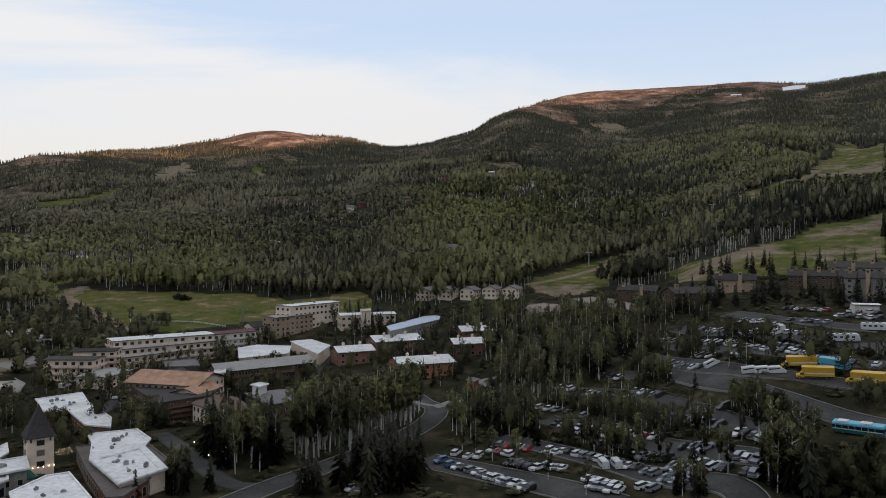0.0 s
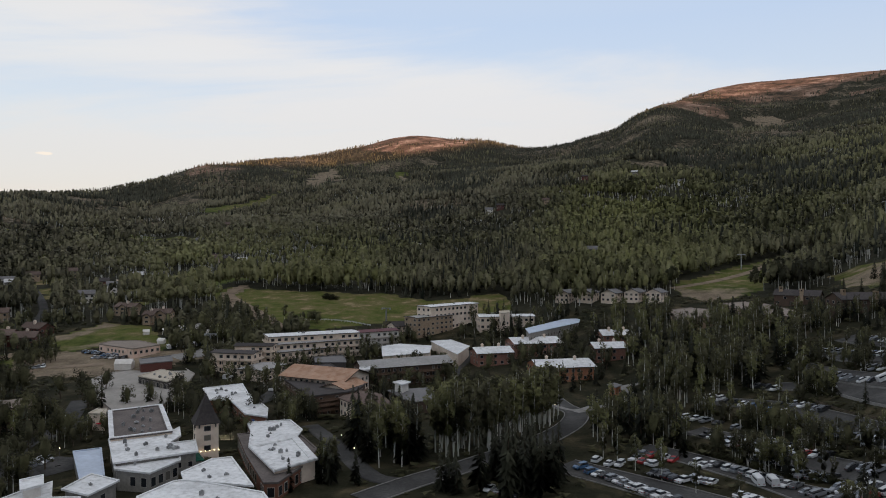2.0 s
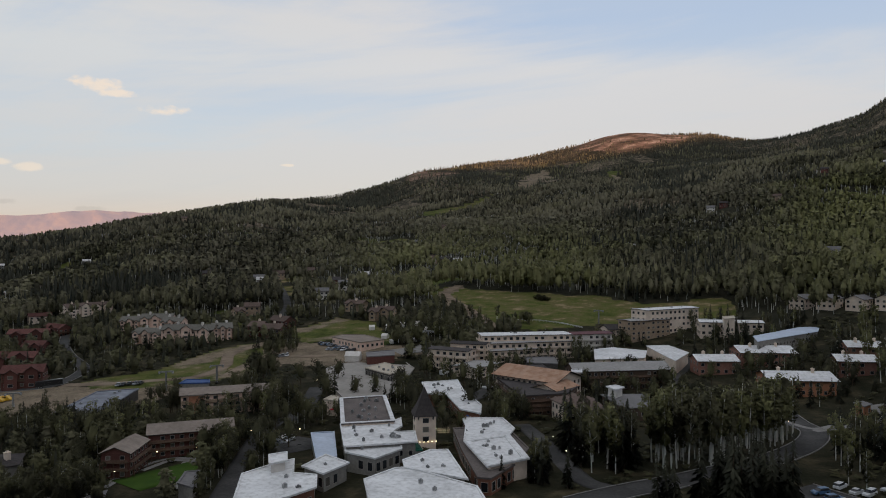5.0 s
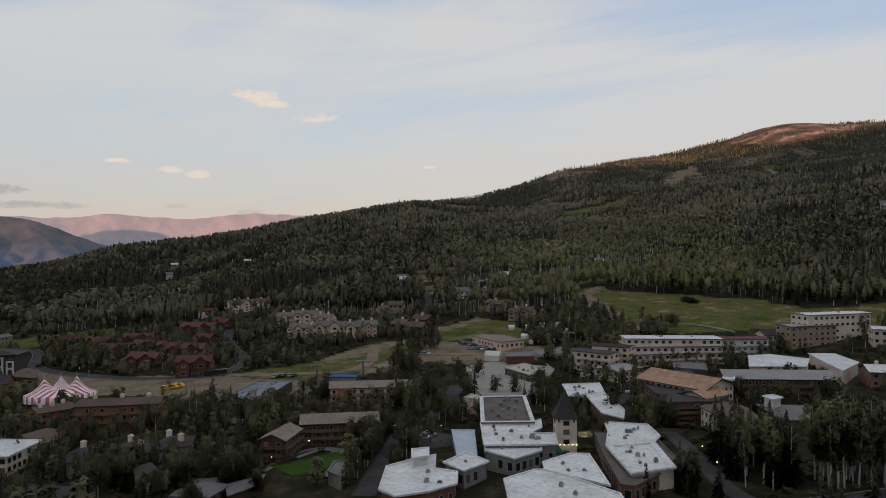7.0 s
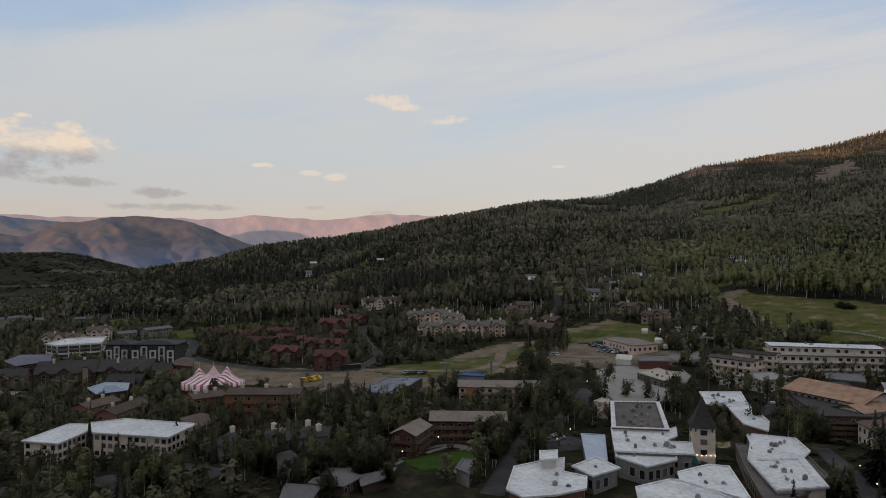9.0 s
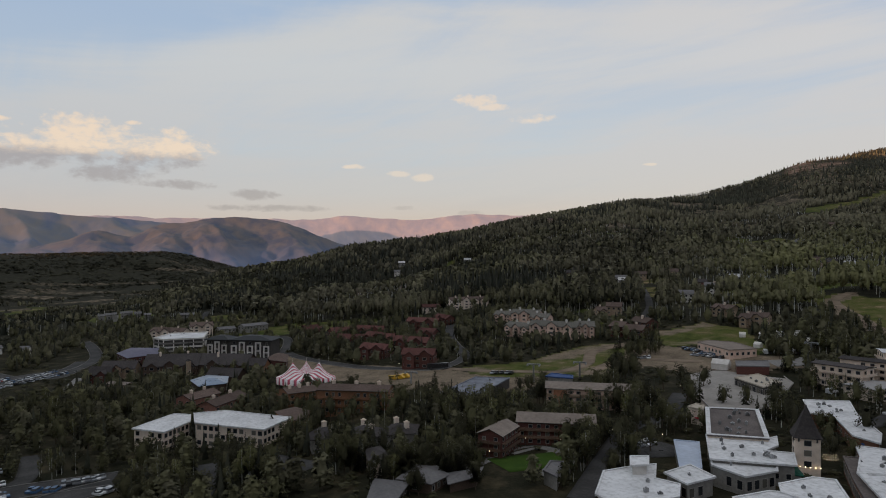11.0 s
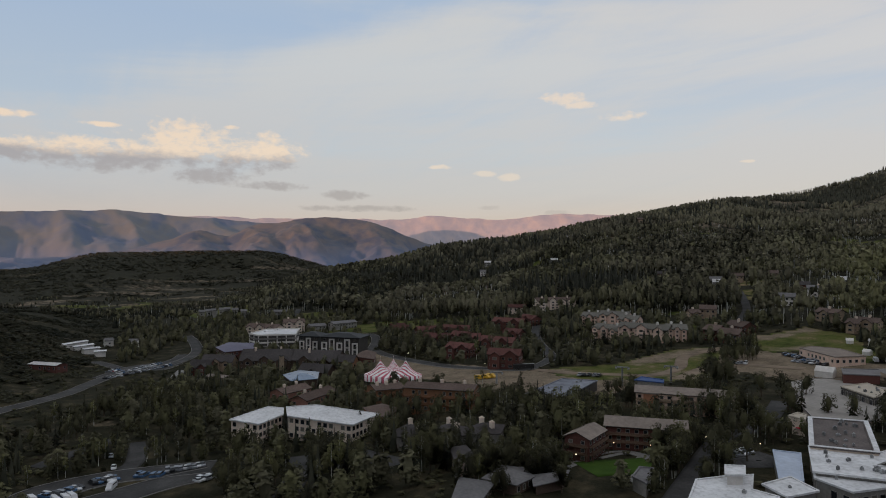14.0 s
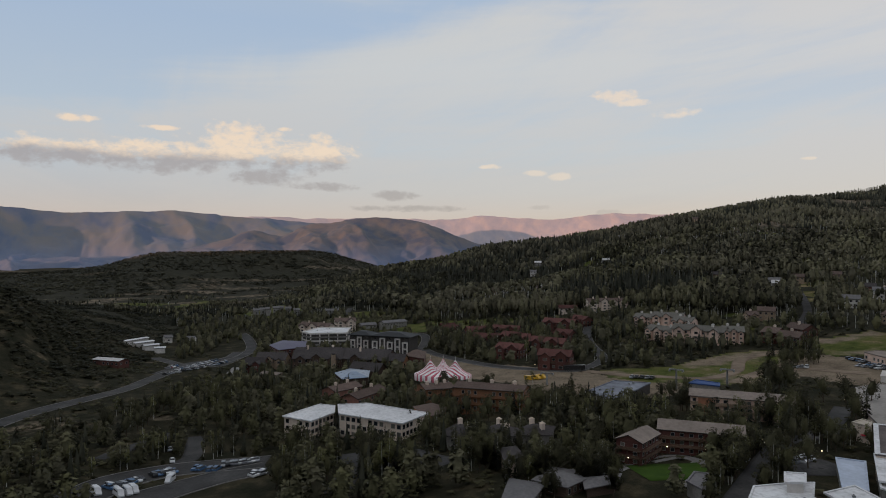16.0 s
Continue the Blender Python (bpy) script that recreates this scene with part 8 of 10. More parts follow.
street_lamp(-363.3, 202.9, -7.3)
street_lamp(-66.4, 198.7, 0.6)
street_lamp(-75.2, 212.2, 0.5)
street_lamp(-10.5, 271.8, 0.0)
frame_tent(-252.5, 393.9, 9.1, 20, 6.0, 5.0, 4.0)
frame_tent(-249.7, 404.6, 10.0, -10, 5.0, 4.0, 3.6)
frame_tent(-243.3, 412.6, 10.6, 30, 4.0, 4.0, 3.4)
frame_tent(-242.1, 371.2, 6.8, 0, 4.0, 3.0, 3.2)
frame_tent(-226.6, 398.5, 8.7, 15, 6.0, 4.0, 3.6)
frame_tent(-266.4, 392.2, 8.9, 40, 3.5, 3.5, 3.2)
rail_fence(((-196.8, 453.8), (-179.3, 460.3), (-160.7, 460.2), (-139.6, 451.6)), "white")
rail_fence(((-95.2, 484.7), (-72.1, 487.2), (-48.7, 487.9)), "white")
rail_fence(((77.1, 261.7), (83.7, 209.7), (92.3, 186.1)), "brown")
rail_fence(((98.8, 242.5), (108.7, 219.3), (121.6, 199.8)), "brown")
parasol(-163.3, 215.0, -0.3, "red")

# ---- parked vehicles: kind, paint, place, heading ----
park("p", "b", (-246.2, -15.8, 225), (-261.1, -1.6, 383), (-262.3, 11.2, 150))
park("p", "g", (48.2, 211.7, 26), (85.4, 177.6, 35), (130.1, 235.2, 38))
park("p", "k", (58.7, 221.9, 23), (79.0, 167.1, 43), (66.9, 291.4, 27), (83.5, 272.3, 14), (114.5, 271.4, 10), (155.8, 296.1, 31), (126.8, 254.6, 43), (94.4, 207.2, 207), (19.4, 199.3, 225), (47.1, 195.8, 42), (131.8, 233.6, 37), (39.2, 238.1, 37), (-527.5, 19.7, 223), (-531.3, 23.5, 225), (-267.1, 343.7, 255), (-255.0, 360.5, 90), (-296.7, 224.7, 126), (-294.7, 226.6, 122), (-290.4, 229.3, 125))
park("p", "r", (174.1, 318.0, 35))
park("p", "s", (41.6, 254.6, 35), (69.2, 184.6, 10), (76.3, 170.2, 44), (105.4, 317.2, 13), (154.2, 298.6, 28), (159.2, 291.0, 32), (170.7, 322.5, 215), (56.3, 196.4, 29), (101.4, 272.5, 194), (45.0, 230.8, 39), (38.8, 176.9, 50), (40.5, 175.9, 46), (-184.5, 224.3, 117), (-551.0, 23.8, 228), (-260.8, 360.1, 92), (-221.3, 367.8, 136), (-298.4, 223.3, 304), (-292.4, 228.3, 124))
park("p", "w", (18.9, 181.7, 42), (15.2, 212.8, 52), (38.8, 257.8, 37), (63.8, 210.5, 25), (48.1, 285.2, 33), (84.5, 267.0, 10), (113.4, 276.6, 13), (26.1, 193.9, 43), (78.8, 186.5, 34), (105.1, 255.1, 14), (41.7, 174.3, 228), (-130.4, 283.1, 20), (-261.8, 1.0, 385), (-546.3, 21.0, 229), (-553.1, 25.5, 231), (-560.8, 32.7, 229), (-223.0, 366.0, 132), (-246.1, 333.2, 92), (-158.3, 182.7, 180))
park("s", "b", (49.5, 209.6, 30), (-254.3, -9.8, 231), (-262.8, 3.7, 382), (-546.2, 37.2, 222), (-269.1, 344.2, 68), (-255.0, 338.1, 90), (-253.1, 338.7, 89), (-247.1, 338.6, 89), (-248.9, 360.6, 93))
park("s", "g", (52.4, 189.6, 42), (75.6, 161.8, 48), (127.9, 244.5, 39), (92.8, 268.9, 7))
park("s", "k", (6.1, 196.0, 45), (37.7, 207.9, 34), (44.8, 250.9, 38), (41.7, 230.0, 34), (66.7, 192.3, 11), (68.4, 169.4, 205), (53.1, 277.6, 30), (81.0, 281.1, 11), (106.5, 312.7, 7), (114.3, 267.4, 12), (119.9, 321.4, 5), (150.6, 304.6, 207), (162.5, 333.5, 39), (167.4, 327.2, 36), (169.0, 324.1, 39), (185.8, 300.2, 204), (-16.4, 176.5, 252), (43.2, 200.9, 37), (44.2, 199.1, 216), (52.3, 203.9, 31), (60.7, 189.6, 205), (71.2, 165.0, 48), (70.3, 233.2, 14), (71.4, 228.8, 13), (73.0, 219.7, 191), (73.8, 214.8, 8), (103.4, 263.7, 195), (106.6, 251.6, 13), (122.0, 252.3, 40), (134.4, 230.0, 216))
park("s", "k", (136.4, 228.2, 35), (173.2, 299.4, 209), (126.3, 283.2, 17), (69.9, 266.5, 201), (74.7, 255.5, 206), (95.6, 258.5, 10), (-251.6, -11.9, 411), (-256.8, -7.5, 227), (-510.2, 1.1, 224), (-259.6, 341.6, 75), (-240.3, 359.8, 91), (-228.4, 361.0, 132), (-249.7, 333.3, 272), (-242.8, 333.4, 93), (-176.6, 175.0, 192), (-451.7, 79.6, 107), (-448.5, 80.8, 288))
park("s", "r", (17.1, 211.0, 56), (61.9, 213.1, 27), (19.9, 217.0, 233), (25.6, 212.8, 237), (47.5, 226.2, 36), (63.3, 171.5, 15), (-545.2, 4.2, 242))
park("s", "s", (10.8, 190.4, 43), (31.7, 193.9, 50), (39.3, 182.0, 42), (53.8, 184.2, 13), (68.3, 189.3, 17), (77.6, 168.3, 226), (83.4, 319.8, 32), (120.0, 327.0, 5), (140.4, 302.7, 195), (-20.8, 177.6, 69), (45.2, 197.5, 35), (49.1, 192.5, 36), (55.9, 175.9, 198), (57.5, 172.0, 22), (57.9, 194.5, 31), (59.1, 192.1, 29), (81.1, 182.9, 217), (127.2, 239.0, 38), (128.7, 237.0, 35), (72.2, 262.9, 205), (76.0, 252.4, 27), (92.4, 275.3, 189), (59.9, 182.5, 197), (62.1, 174.1, 201), (-260.4, 28.8, 179), (-260.9, 31.8, 357), (-293.5, 2.6, 0), (-511.6, 3.7, 221), (-514.0, 5.2, 228), (-526.0, 17.0, 224))
park("s", "s", (-539.9, 31.4, 225), (-538.6, 13.8, 410), (-542.5, 17.3, 234), (-548.8, 22.6, 228), (-555.0, 27.0, 232), (-564.9, 35.7, 235), (-262.1, 342.2, 70), (-251.7, 338.2, 91), (-248.7, 338.8, 91), (-274.7, 308.0, 121), (-272.8, 309.0, 120), (-256.5, 332.3, 272), (-253.2, 332.3, 91), (-176.6, 177.1, 197), (-158.1, 181.3, 181), (-158.4, 183.8, 177), (-445.6, 81.6, 102))
park("s", "w", (4.2, 197.0, 222), (9.6, 192.1, 220), (12.5, 188.5, 46), (15.9, 184.9, 39), (20.6, 179.4, 221), (18.9, 209.7, 57), (30.2, 194.3, 49), (33.0, 193.1, 57), (38.1, 183.5, 38), (42.0, 178.7, 42), (40.1, 204.6, 31), (60.8, 216.2, 24), (65.3, 177.1, 23), (56.9, 270.6, 215), (66.8, 256.3, 32), (111.8, 280.5, 9), (120.6, 316.1, 5), (121.1, 311.0, 7), (137.6, 311.9, 196), (141.3, 298.4, 19), (166.2, 329.2, 35), (172.6, 320.2, 34), (181.2, 311.9, 25), (182.2, 308.6, 23), (-23.5, 178.7, 251), (7.5, 207.7, 60), (33.3, 207.6, 223), (50.4, 190.8, 221), (50.0, 222.6, 35), (51.6, 220.4, 41))
park("s", "w", (107.9, 301.1, 8), (113.4, 269.6, 190), (100.3, 277.2, 191), (102.3, 268.6, 195), (117.7, 257.2, 37), (120.2, 253.6, 221), (126.5, 246.2, 38), (138.6, 224.3, 38), (139.2, 276.6, 34), (170.9, 303.6, 207), (125.4, 286.2, 14), (73.7, 259.3, 205), (89.8, 285.5, 8), (94.0, 262.9, 13), (40.6, 235.7, 34), (46.7, 228.8, 220), (36.0, 208.7, 42), (60.4, 179.7, 19), (-255.3, -8.3, 410), (-261.3, 26.1, 178), (-260.9, 30.2, 359), (-241.5, 28.0, 204), (-276.8, 3.3, 0), (-536.1, 27.2, 227), (-532.6, 9.5, 234), (-541.0, 15.7, 228), (-556.9, 29.2, 234), (-559.1, 30.3, 228), (-547.1, 5.6, 421), (-549.7, 6.4, 418))
park("s", "w", (-251.8, 359.9, 268), (-215.9, 372.2, 137), (-213.9, 374.2, 136), (-178.1, 180.6, 192), (-165.8, 163.0, 212), (-157.7, 179.8, 358))
park("u", "b", (-0.7, 202.5, 224), (2.3, 199.0, 43), (59.5, 266.2, 34), (63.9, 259.4, 34), (109.7, 294.0, 8), (106.7, 307.0, 8), (-252.6, -10.4, 228), (-261.1, 12.6, 145), (-258.5, 15.7, 151), (-257.7, 17.6, 151), (-552.2, 43.2, 221), (-534.4, 10.8, 233), (-563.1, 34.4, 228), (-567.1, 37.2, 228), (-551.7, 8.3, 236), (-264.1, 343.4, 69))
park("u", "g", (71.7, 223.9, 11), (84.1, 179.4, 36), (105.5, 317.5, 12))
park("u", "k", (21.8, 178.0, 224), (65.3, 207.3, 21), (65.9, 174.2, 26), (55.0, 274.4, 29), (64.5, 295.3, 31), (68.8, 287.8, 210), (107.1, 307.2, 12), (164.3, 331.6, 220), (123.2, 258.3, 223), (124.9, 256.2, 218), (128.4, 253.2, 42), (83.8, 208.5, 187), (-18.7, 177.2, 72), (21.1, 198.3, 223), (22.6, 196.8, 42), (24.1, 195.0, 43), (57.2, 174.0, 205), (48.9, 224.2, 36), (54.1, 202.2, 29), (69.2, 238.3, 10), (74.3, 210.1, 194), (76.4, 200.6, 11), (77.3, 195.9, 188), (80.2, 185.1, 33), (111.4, 279.7, 13), (140.7, 274.1, 34), (146.0, 266.7, 34), (174.3, 297.1, 29), (178.7, 288.2, 205), (77.5, 248.6, 24))
park("u", "k", (-187.6, 222.3, 116), (-186.5, 223.0, 119), (-175.7, 190.0, 70), (-249.0, -13.9, 231), (-260.2, -3.1, 202), (-261.4, -0.5, 201), (-261.1, 21.6, 177), (-521.8, 12.8, 226), (-547.8, 39.6, 229), (-271.6, 345.0, 75), (-239.1, 333.1, 276), (-177.1, 178.8, 378))
park("u", "r", (183.4, 306.4, 23))
park("u", "s", (7.9, 194.0, 42), (17.4, 183.6, 39), (29.2, 195.8, 54), (51.9, 171.6, 28), (55.5, 181.5, 13), (49.5, 244.3, 37), (73.5, 173.5, 44), (104.6, 321.7, 12), (122.1, 306.5, 4), (157.2, 293.7, 30), (17.9, 218.3, 60), (48.5, 194.6, 37), (58.3, 169.7, 21), (72.6, 163.8, 52), (74.1, 162.7, 235), (110.5, 285.5, 188), (116.6, 259.3, 37), (172.1, 301.6, 27), (176.9, 292.9, 206), (91.2, 280.3, 189), (42.0, 234.4, 40), (49.3, 225.3, 39), (41.4, 202.8, 37), (43.0, 200.8, 39), (-185.4, 223.5, 119), (-250.3, -12.7, 230), (-262.4, 2.5, 384), (-261.4, 20.2, 354), (-261.7, 23.1, 173), (-261.0, 24.4, 173))
park("u", "s", (-261.1, 27.3, 174), (-241.8, 30.4, 202), (-533.6, 25.1, 225), (-537.3, 29.3, 227), (-542.0, 33.4, 408), (-543.7, 35.6, 402), (-542.8, 2.9, 239), (-250.0, 338.7, 272), (-271.6, 310.2, 123), (-167.3, 166.1, 212), (-158.4, 177.0, 180), (-443.3, 82.3, 288), (-439.9, 82.6, 290), (-437.2, 83.7, 285))
park("u", "w", (14.2, 187.1, 43), (20.2, 208.3, 49), (40.5, 180.2, 43), (43.6, 177.1, 42), (50.0, 174.4, 21), (36.5, 261.5, 37), (44.3, 227.1, 38), (55.7, 227.5, 25), (59.8, 218.8, 22), (63.7, 179.2, 206), (66.8, 172.0, 22), (74.4, 171.4, 47), (50.6, 280.9, 212), (71.1, 284.1, 212), (82.2, 276.6, 14), (103.4, 325.2, 12), (108.3, 303.5, 12), (111.0, 289.4, 11), (111.6, 285.6, 7), (135.2, 316.8, 195), (138.8, 308.2, 200), (185.2, 303.6, 22), (3.9, 210.5, 66), (10.3, 207.1, 243), (31.4, 209.5, 227), (23.5, 214.6, 56), (51.0, 207.0, 32), (55.3, 199.1, 26), (75.4, 205.8, 9), (82.3, 181.0, 33))
park("u", "w", (106.2, 311.9, 11), (109.3, 296.1, 13), (110.2, 290.3, 9), (112.8, 274.7, 11), (114.1, 263.6, 9), (106.8, 247.6, 10), (123.6, 250.1, 218), (125.0, 248.6, 35), (133.4, 232.1, 219), (137.3, 279.3, 33), (175.6, 294.9, 28), (177.3, 290.1, 26), (122.7, 294.0, 200), (124.0, 289.8, 200), (47.6, 226.5, 219), (39.4, 204.8, 41), (44.4, 198.5, 43), (37.8, 178.2, 230), (43.7, 173.7, 52), (61.3, 176.5, 16), (-248.1, -15.2, 411), (-241.9, 29.2, 384), (-242.8, 31.3, 197), (-517.7, 9.5, 221), (-529.4, 21.5, 225), (-549.9, 40.9, 221), (-544.7, 19.6, 228), (-269.7, 311.1, 303), (-178.3, 182.4, 193), (-162.1, 158.3, 394))
park("u", "w", (-457.0, 77.9, 289), (-454.3, 78.6, 102))
park("v", "b", (-243.6, 360.3, 89))
park("v", "k", (-258.1, 360.4, 88), (-246.2, 360.6, 92), (-218.2, 371.1, 134))
park("v", "s", (-224.7, 364.3, 132))
park("v", "w", (97.8, 254.2, 10), (102.0, 232.1, -12), (105.3, 230.2, -12), (108.7, 228.6, -12), (132.2, 279.3, 30), (128.1, 283.7, 10), (138.1, 286.6, 80), (44.1, 192.9, 95), (47.4, 192.1, 95), (-163.0, 302.8, 80), (-240.4, -19.1, 20), (-238.4, -12.7, 20), (-240.6, -10.3, 20), (-242.5, -8.6, 20), (-251.7, 2.3, -20), (-230.1, 359.5, 133), (-226.2, 362.5, 132), (-220.1, 369.6, 135))
park("v", "y", (-330.6, 181.5, 20), (-329.0, 184.5, 20), (-328.5, 187.5, 20))
bus(105.1, 176.8, -48, 'blue')
box_truck(115.8, 219.8, -26)
box_truck(116.8, 231.9, -21)
box_truck(125.5, 209.4, -47)
box_truck(124.8, 226.7, -55, "cyan")
camper(147.3, 256.8, -30)
camper(165.1, 268.1, -50)
container(-336.4, 213.0, 53)

# ---- the woods: thousands of trees that nobody could count, joined ----
rng = np.random.default_rng(7)


def clump_leaves(n, seed, size=0.10, slim=0.55):
    """Leaf clumps, one triangle each, on and inside an upright egg of unit height and unit width."""
    g = np.random.default_rng(seed)
    V, Q = [], []
    for k in range(n):
        u, th = g.uniform(0.02, 1.0) ** 0.9, g.uniform(0, 2 * math.pi)
        rad = 0.5 * math.sin(math.pi * min(1, u * 0.93 + 0.05) ** 0.8) ** slim * math.sqrt(g.uniform(0.3, 1))
        c = np.array([rad * math.cos(th), rad * math.sin(th), u])
        sz = g.uniform(0.7, 1.4) * size
        nrm = np.array([math.cos(th), math.sin(th), g.uniform(-0.2, 1.3)]) + g.normal(0, 0.4, 3)
        nrm /= np.linalg.norm(nrm)
        t = np.cross(nrm, g.normal(0, 1, 3))
        t /= np.linalg.norm(t)
        b = np.cross(nrm, t)
        for su, sv in ((-1.2, -0.8), (1.3, -0.7), (0.1, 1.4)):
            V.append(c + (t * su * g.uniform(0.7, 1.3) + b * sv * g.uniform(0.7, 1.3)) * sz * np.array([2.4, 2.4, 0.9]))
        Q.append([3 * k, 3 * k + 1, 3 * k + 2])
    return np.array(V), np.array(Q)


def cone_tiers(tiers, sides, seed):
    """A conifer of unit height and unit width: ragged skirts, quads only."""
    g = np.random.default_rng(seed)
    V, Q = [], []
    for k in range(tiers):
        z0, z1 = 0.06 + 0.86 * k / tiers, 0.06 + 0.86 * (k + 1.7) / tiers
        r0, r1 = 0.5 * (1 - k / tiers) ** 0.9 + 0.03, 0.5 * max(0.0, 1 - (k + 1.7) / tiers) * 0.45 + 0.015
        base = len(V)
        turn = g.uniform(0, 1)
        for s in range(sides):
            th = 2 * math.pi * (s + turn) / sides
            w = r0 * g.uniform(0.65, 1.25)
            V.append((w * math.cos(th), w * math.sin(th), z0 - 0.03 * g.uniform(0, 1.5)))
        for s in range(sides):
            th = 2 * math.pi * (s + turn) / sides
            V.append((r1 * math.cos(th), r1 * math.sin(th), min(1.0, z1)))
        for s in range(sides):
            Q.append([base + s, base + (s + 1) % sides, base + sides + (s + 1) % sides, base + sides + s])
    return np.array(V), np.array(Q)


def lump(seed, sides=5, rings=((0.04, 0.20), (0.55, 0.50), (0.95, 0.24)), rag=0.3):
    """A solid crown: a ragged drop of triangles, unit height and width."""
    g = np.random.default_rng(seed)
    V, Q = [], []
    for z, r in rings:
        for s in range(sides):
            th = 2 * math.pi * (s + g.uniform(-0.3, 0.3)) / sides
            w = r * g.uniform(1 - rag, 1 + rag)
            V.append((w * math.cos(th), w * math.sin(th), z + g.uniform(-0.08, 0.08)))
    for k in range(len(rings) - 1):
        for s in range(sides):
            a, b = k * sides + s, k * sides + (s + 1) % sides
            Q += [[a, b, b + sides], [a, b + sides, a + sides]]
    return np.array(V), np.array(Q)


def leafy_crown(n, seed, size, sides=5, core=0.82):
    """A solid heart with leaf clumps standing out of it."""
    V, Q = lump(seed, sides)
    W, P = clump_leaves(n, seed + 50, size)
    W = W * [1.08, 1.08, 1.0]
    return np.concatenate([V * [core, core, 0.93], W]), np.concatenate([Q, P + len(V)])


def post(sides=3):
    V = [(0.5 * math.cos(2 * math.pi * s / sides) * w, 0.5 * math.sin(2 * math.pi * s / sides) * w, z) for z, w in ((0, 1), (1, 0.5)) for s in range(sides)]
    Q = [[s, (s + 1) % sides, sides + (s + 1) % sides, sides + s] for s in range(sides)]
    return np.array(V), np.array(Q)


def crown_dirs(V, mid=0.42, height=1.0, width=0.5):
    """From the heart of a crown outwards, by point."""
    d = (np.asarray(V) - [0, 0, mid * height]) / [width, width, 0.55 * height]
    return d / np.maximum(1e-3, np.linalg.norm(d, axis=1))[:, None]


def scatter(shapes, x, y, z, width, height, tone=None, hue=0.5):
    """Many copies of the shapes, joined into arrays, with a tone and a hue for each copy."""
    VV, QQ, TT, HH, PP, base = [], [], [], [], [], 0
    pick = rng.integers(0, len(shapes), len(x))
    tone = rng.uniform(0.2, 0.7, len(x)) if tone is None else tone
    hue = np.broadcast_to(hue, (len(x),))
    for k, (V, Q) in enumerate(shapes):
        m = pick == k
        n = int(m.sum())
        if not n:
            continue
        th = rng.uniform(0, 2 * math.pi, n)
        c, s = np.cos(th)[:, None], np.sin(th)[:, None]
        w, h = width[m][:, None], height[m][:, None]
        lean = rng.normal(0, 0.03, (n, 2))
        vx = (V[:, 0] * c - V[:, 1] * s) * w + x[m][:, None] + lean[:, :1] * V[:, 2] * h
        vy = (V[:, 0] * s + V[:, 1] * c) * w + y[m][:, None] + lean[:, 1:] * V[:, 2] * h
        vz = V[:, 2] * h + z[m][:, None]
        out = crown_dirs(V)
        PP.append(np.stack([out[:, 0] * c - out[:, 1] * s, out[:, 0] * s + out[:, 1] * c, np.broadcast_to(out[:, 2], vx.shape)], -1).reshape(-1, 3))
        VV.append(np.stack([vx, vy, vz], -1).reshape(-1, 3))
        QQ.append((Q[None] + (base + np.arange(n) * len(V))[:, None, None]).reshape(-1, Q.shape[1]))
        TT.append(np.repeat(tone[m], len(V)))
        HH.append(np.repeat(hue[m], len(V)))
        base += n * len(V)
    return np.concatenate(VV), np.concatenate(QQ), np.concatenate(TT), np.concatenate(HH), np.concatenate(PP)


def stuff(name, label, shape, mat, category):
    V, Q, tone, hue, puff = shape
    return tagged(new(name, mesh_from(name, V, Q, mat, False, tone, hue, puff)), label, category, kind="stuff")


def bump(v, lo, hi, soft):
    """One between lo and hi, fading to nothing over a soft border."""
    return np.clip((v - lo) / soft + 0.5, 0, 1) * np.clip((hi - v) / soft + 0.5, 0, 1)


def stand_look(x, y):
    """How light and how yellow-green the aspen stands are: patches share a look as clones do; distance haze is put into
    tone and hue.
    """
    r, a = np.hypot(x, y), np.degrees(np.arctan2(-x, y))
    patch, wide = rough(x, y, 95, 131, 3), rough(x, y, 330, 137, 2)
    fresh = bump(a, -11, 3, 5) * bump(r, 520, 1350, 260)
    # lighter, greener slopes; the lift on the left also stands for haze
    bright_green = 1.5 * bump(a, 15, 34, 6) * bump(r, 480, 1000, 250) + bump(a, -30, -14, 6) * bump(r, 900, 1900, 400)
    grey = bump(a, 4, 40, 8) * bump(r, 1100, 2100, 350)
    # the rise in tone beyond 1000 m is haze in the leaf colour
    tone = 0.45 - 0.10 * np.clip((a - 44) / 8, 0, 1) - 0.10 * np.clip((a - 60) / 8, 0, 1) + 0.08 * np.clip((a - 28) / 12, 0, 1) - (0.0 + 0.10 * np.clip((r - 900) / 500, 0, 1)) * np.clip((a - 30) / 12, 0, 1) + 0.55 * patch + 0.30 * wide + 0.13 * fresh + 0.20 * bright_green + 0.28 * grey + 0.18 * np.clip((r - 1000) / 1200, 0, 1)
    hue = 0.30 - 0.16 * np.clip((a - 30) / 12, 0, 1) + 0.35 * rough(x, y, 150, 139, 3) + 0.55 * fresh + 0.28 * bright_green - 0.30 * grey - 0.15 * np.clip((r - 1000) / 1200, 0, 1)
    return tone + 0.27 * rng.normal(0, 1, len(x)), np.clip(hue + 0.10 * rng.normal(0, 1, len(x)), 0, 1)


def candidates(r0, r1, per_tree, a0=-38, a1=106):
    n = int(radians(a1 - a0) / 2 * (r1 * r1 - r0 * r0) / per_tree)
    r = np.sqrt(rng.uniform(r0 * r0, r1 * r1, n))
    a = np.radians(rng.uniform(a0, a1, n))
    return -np.sin(a) * r, np.cos(a) * r


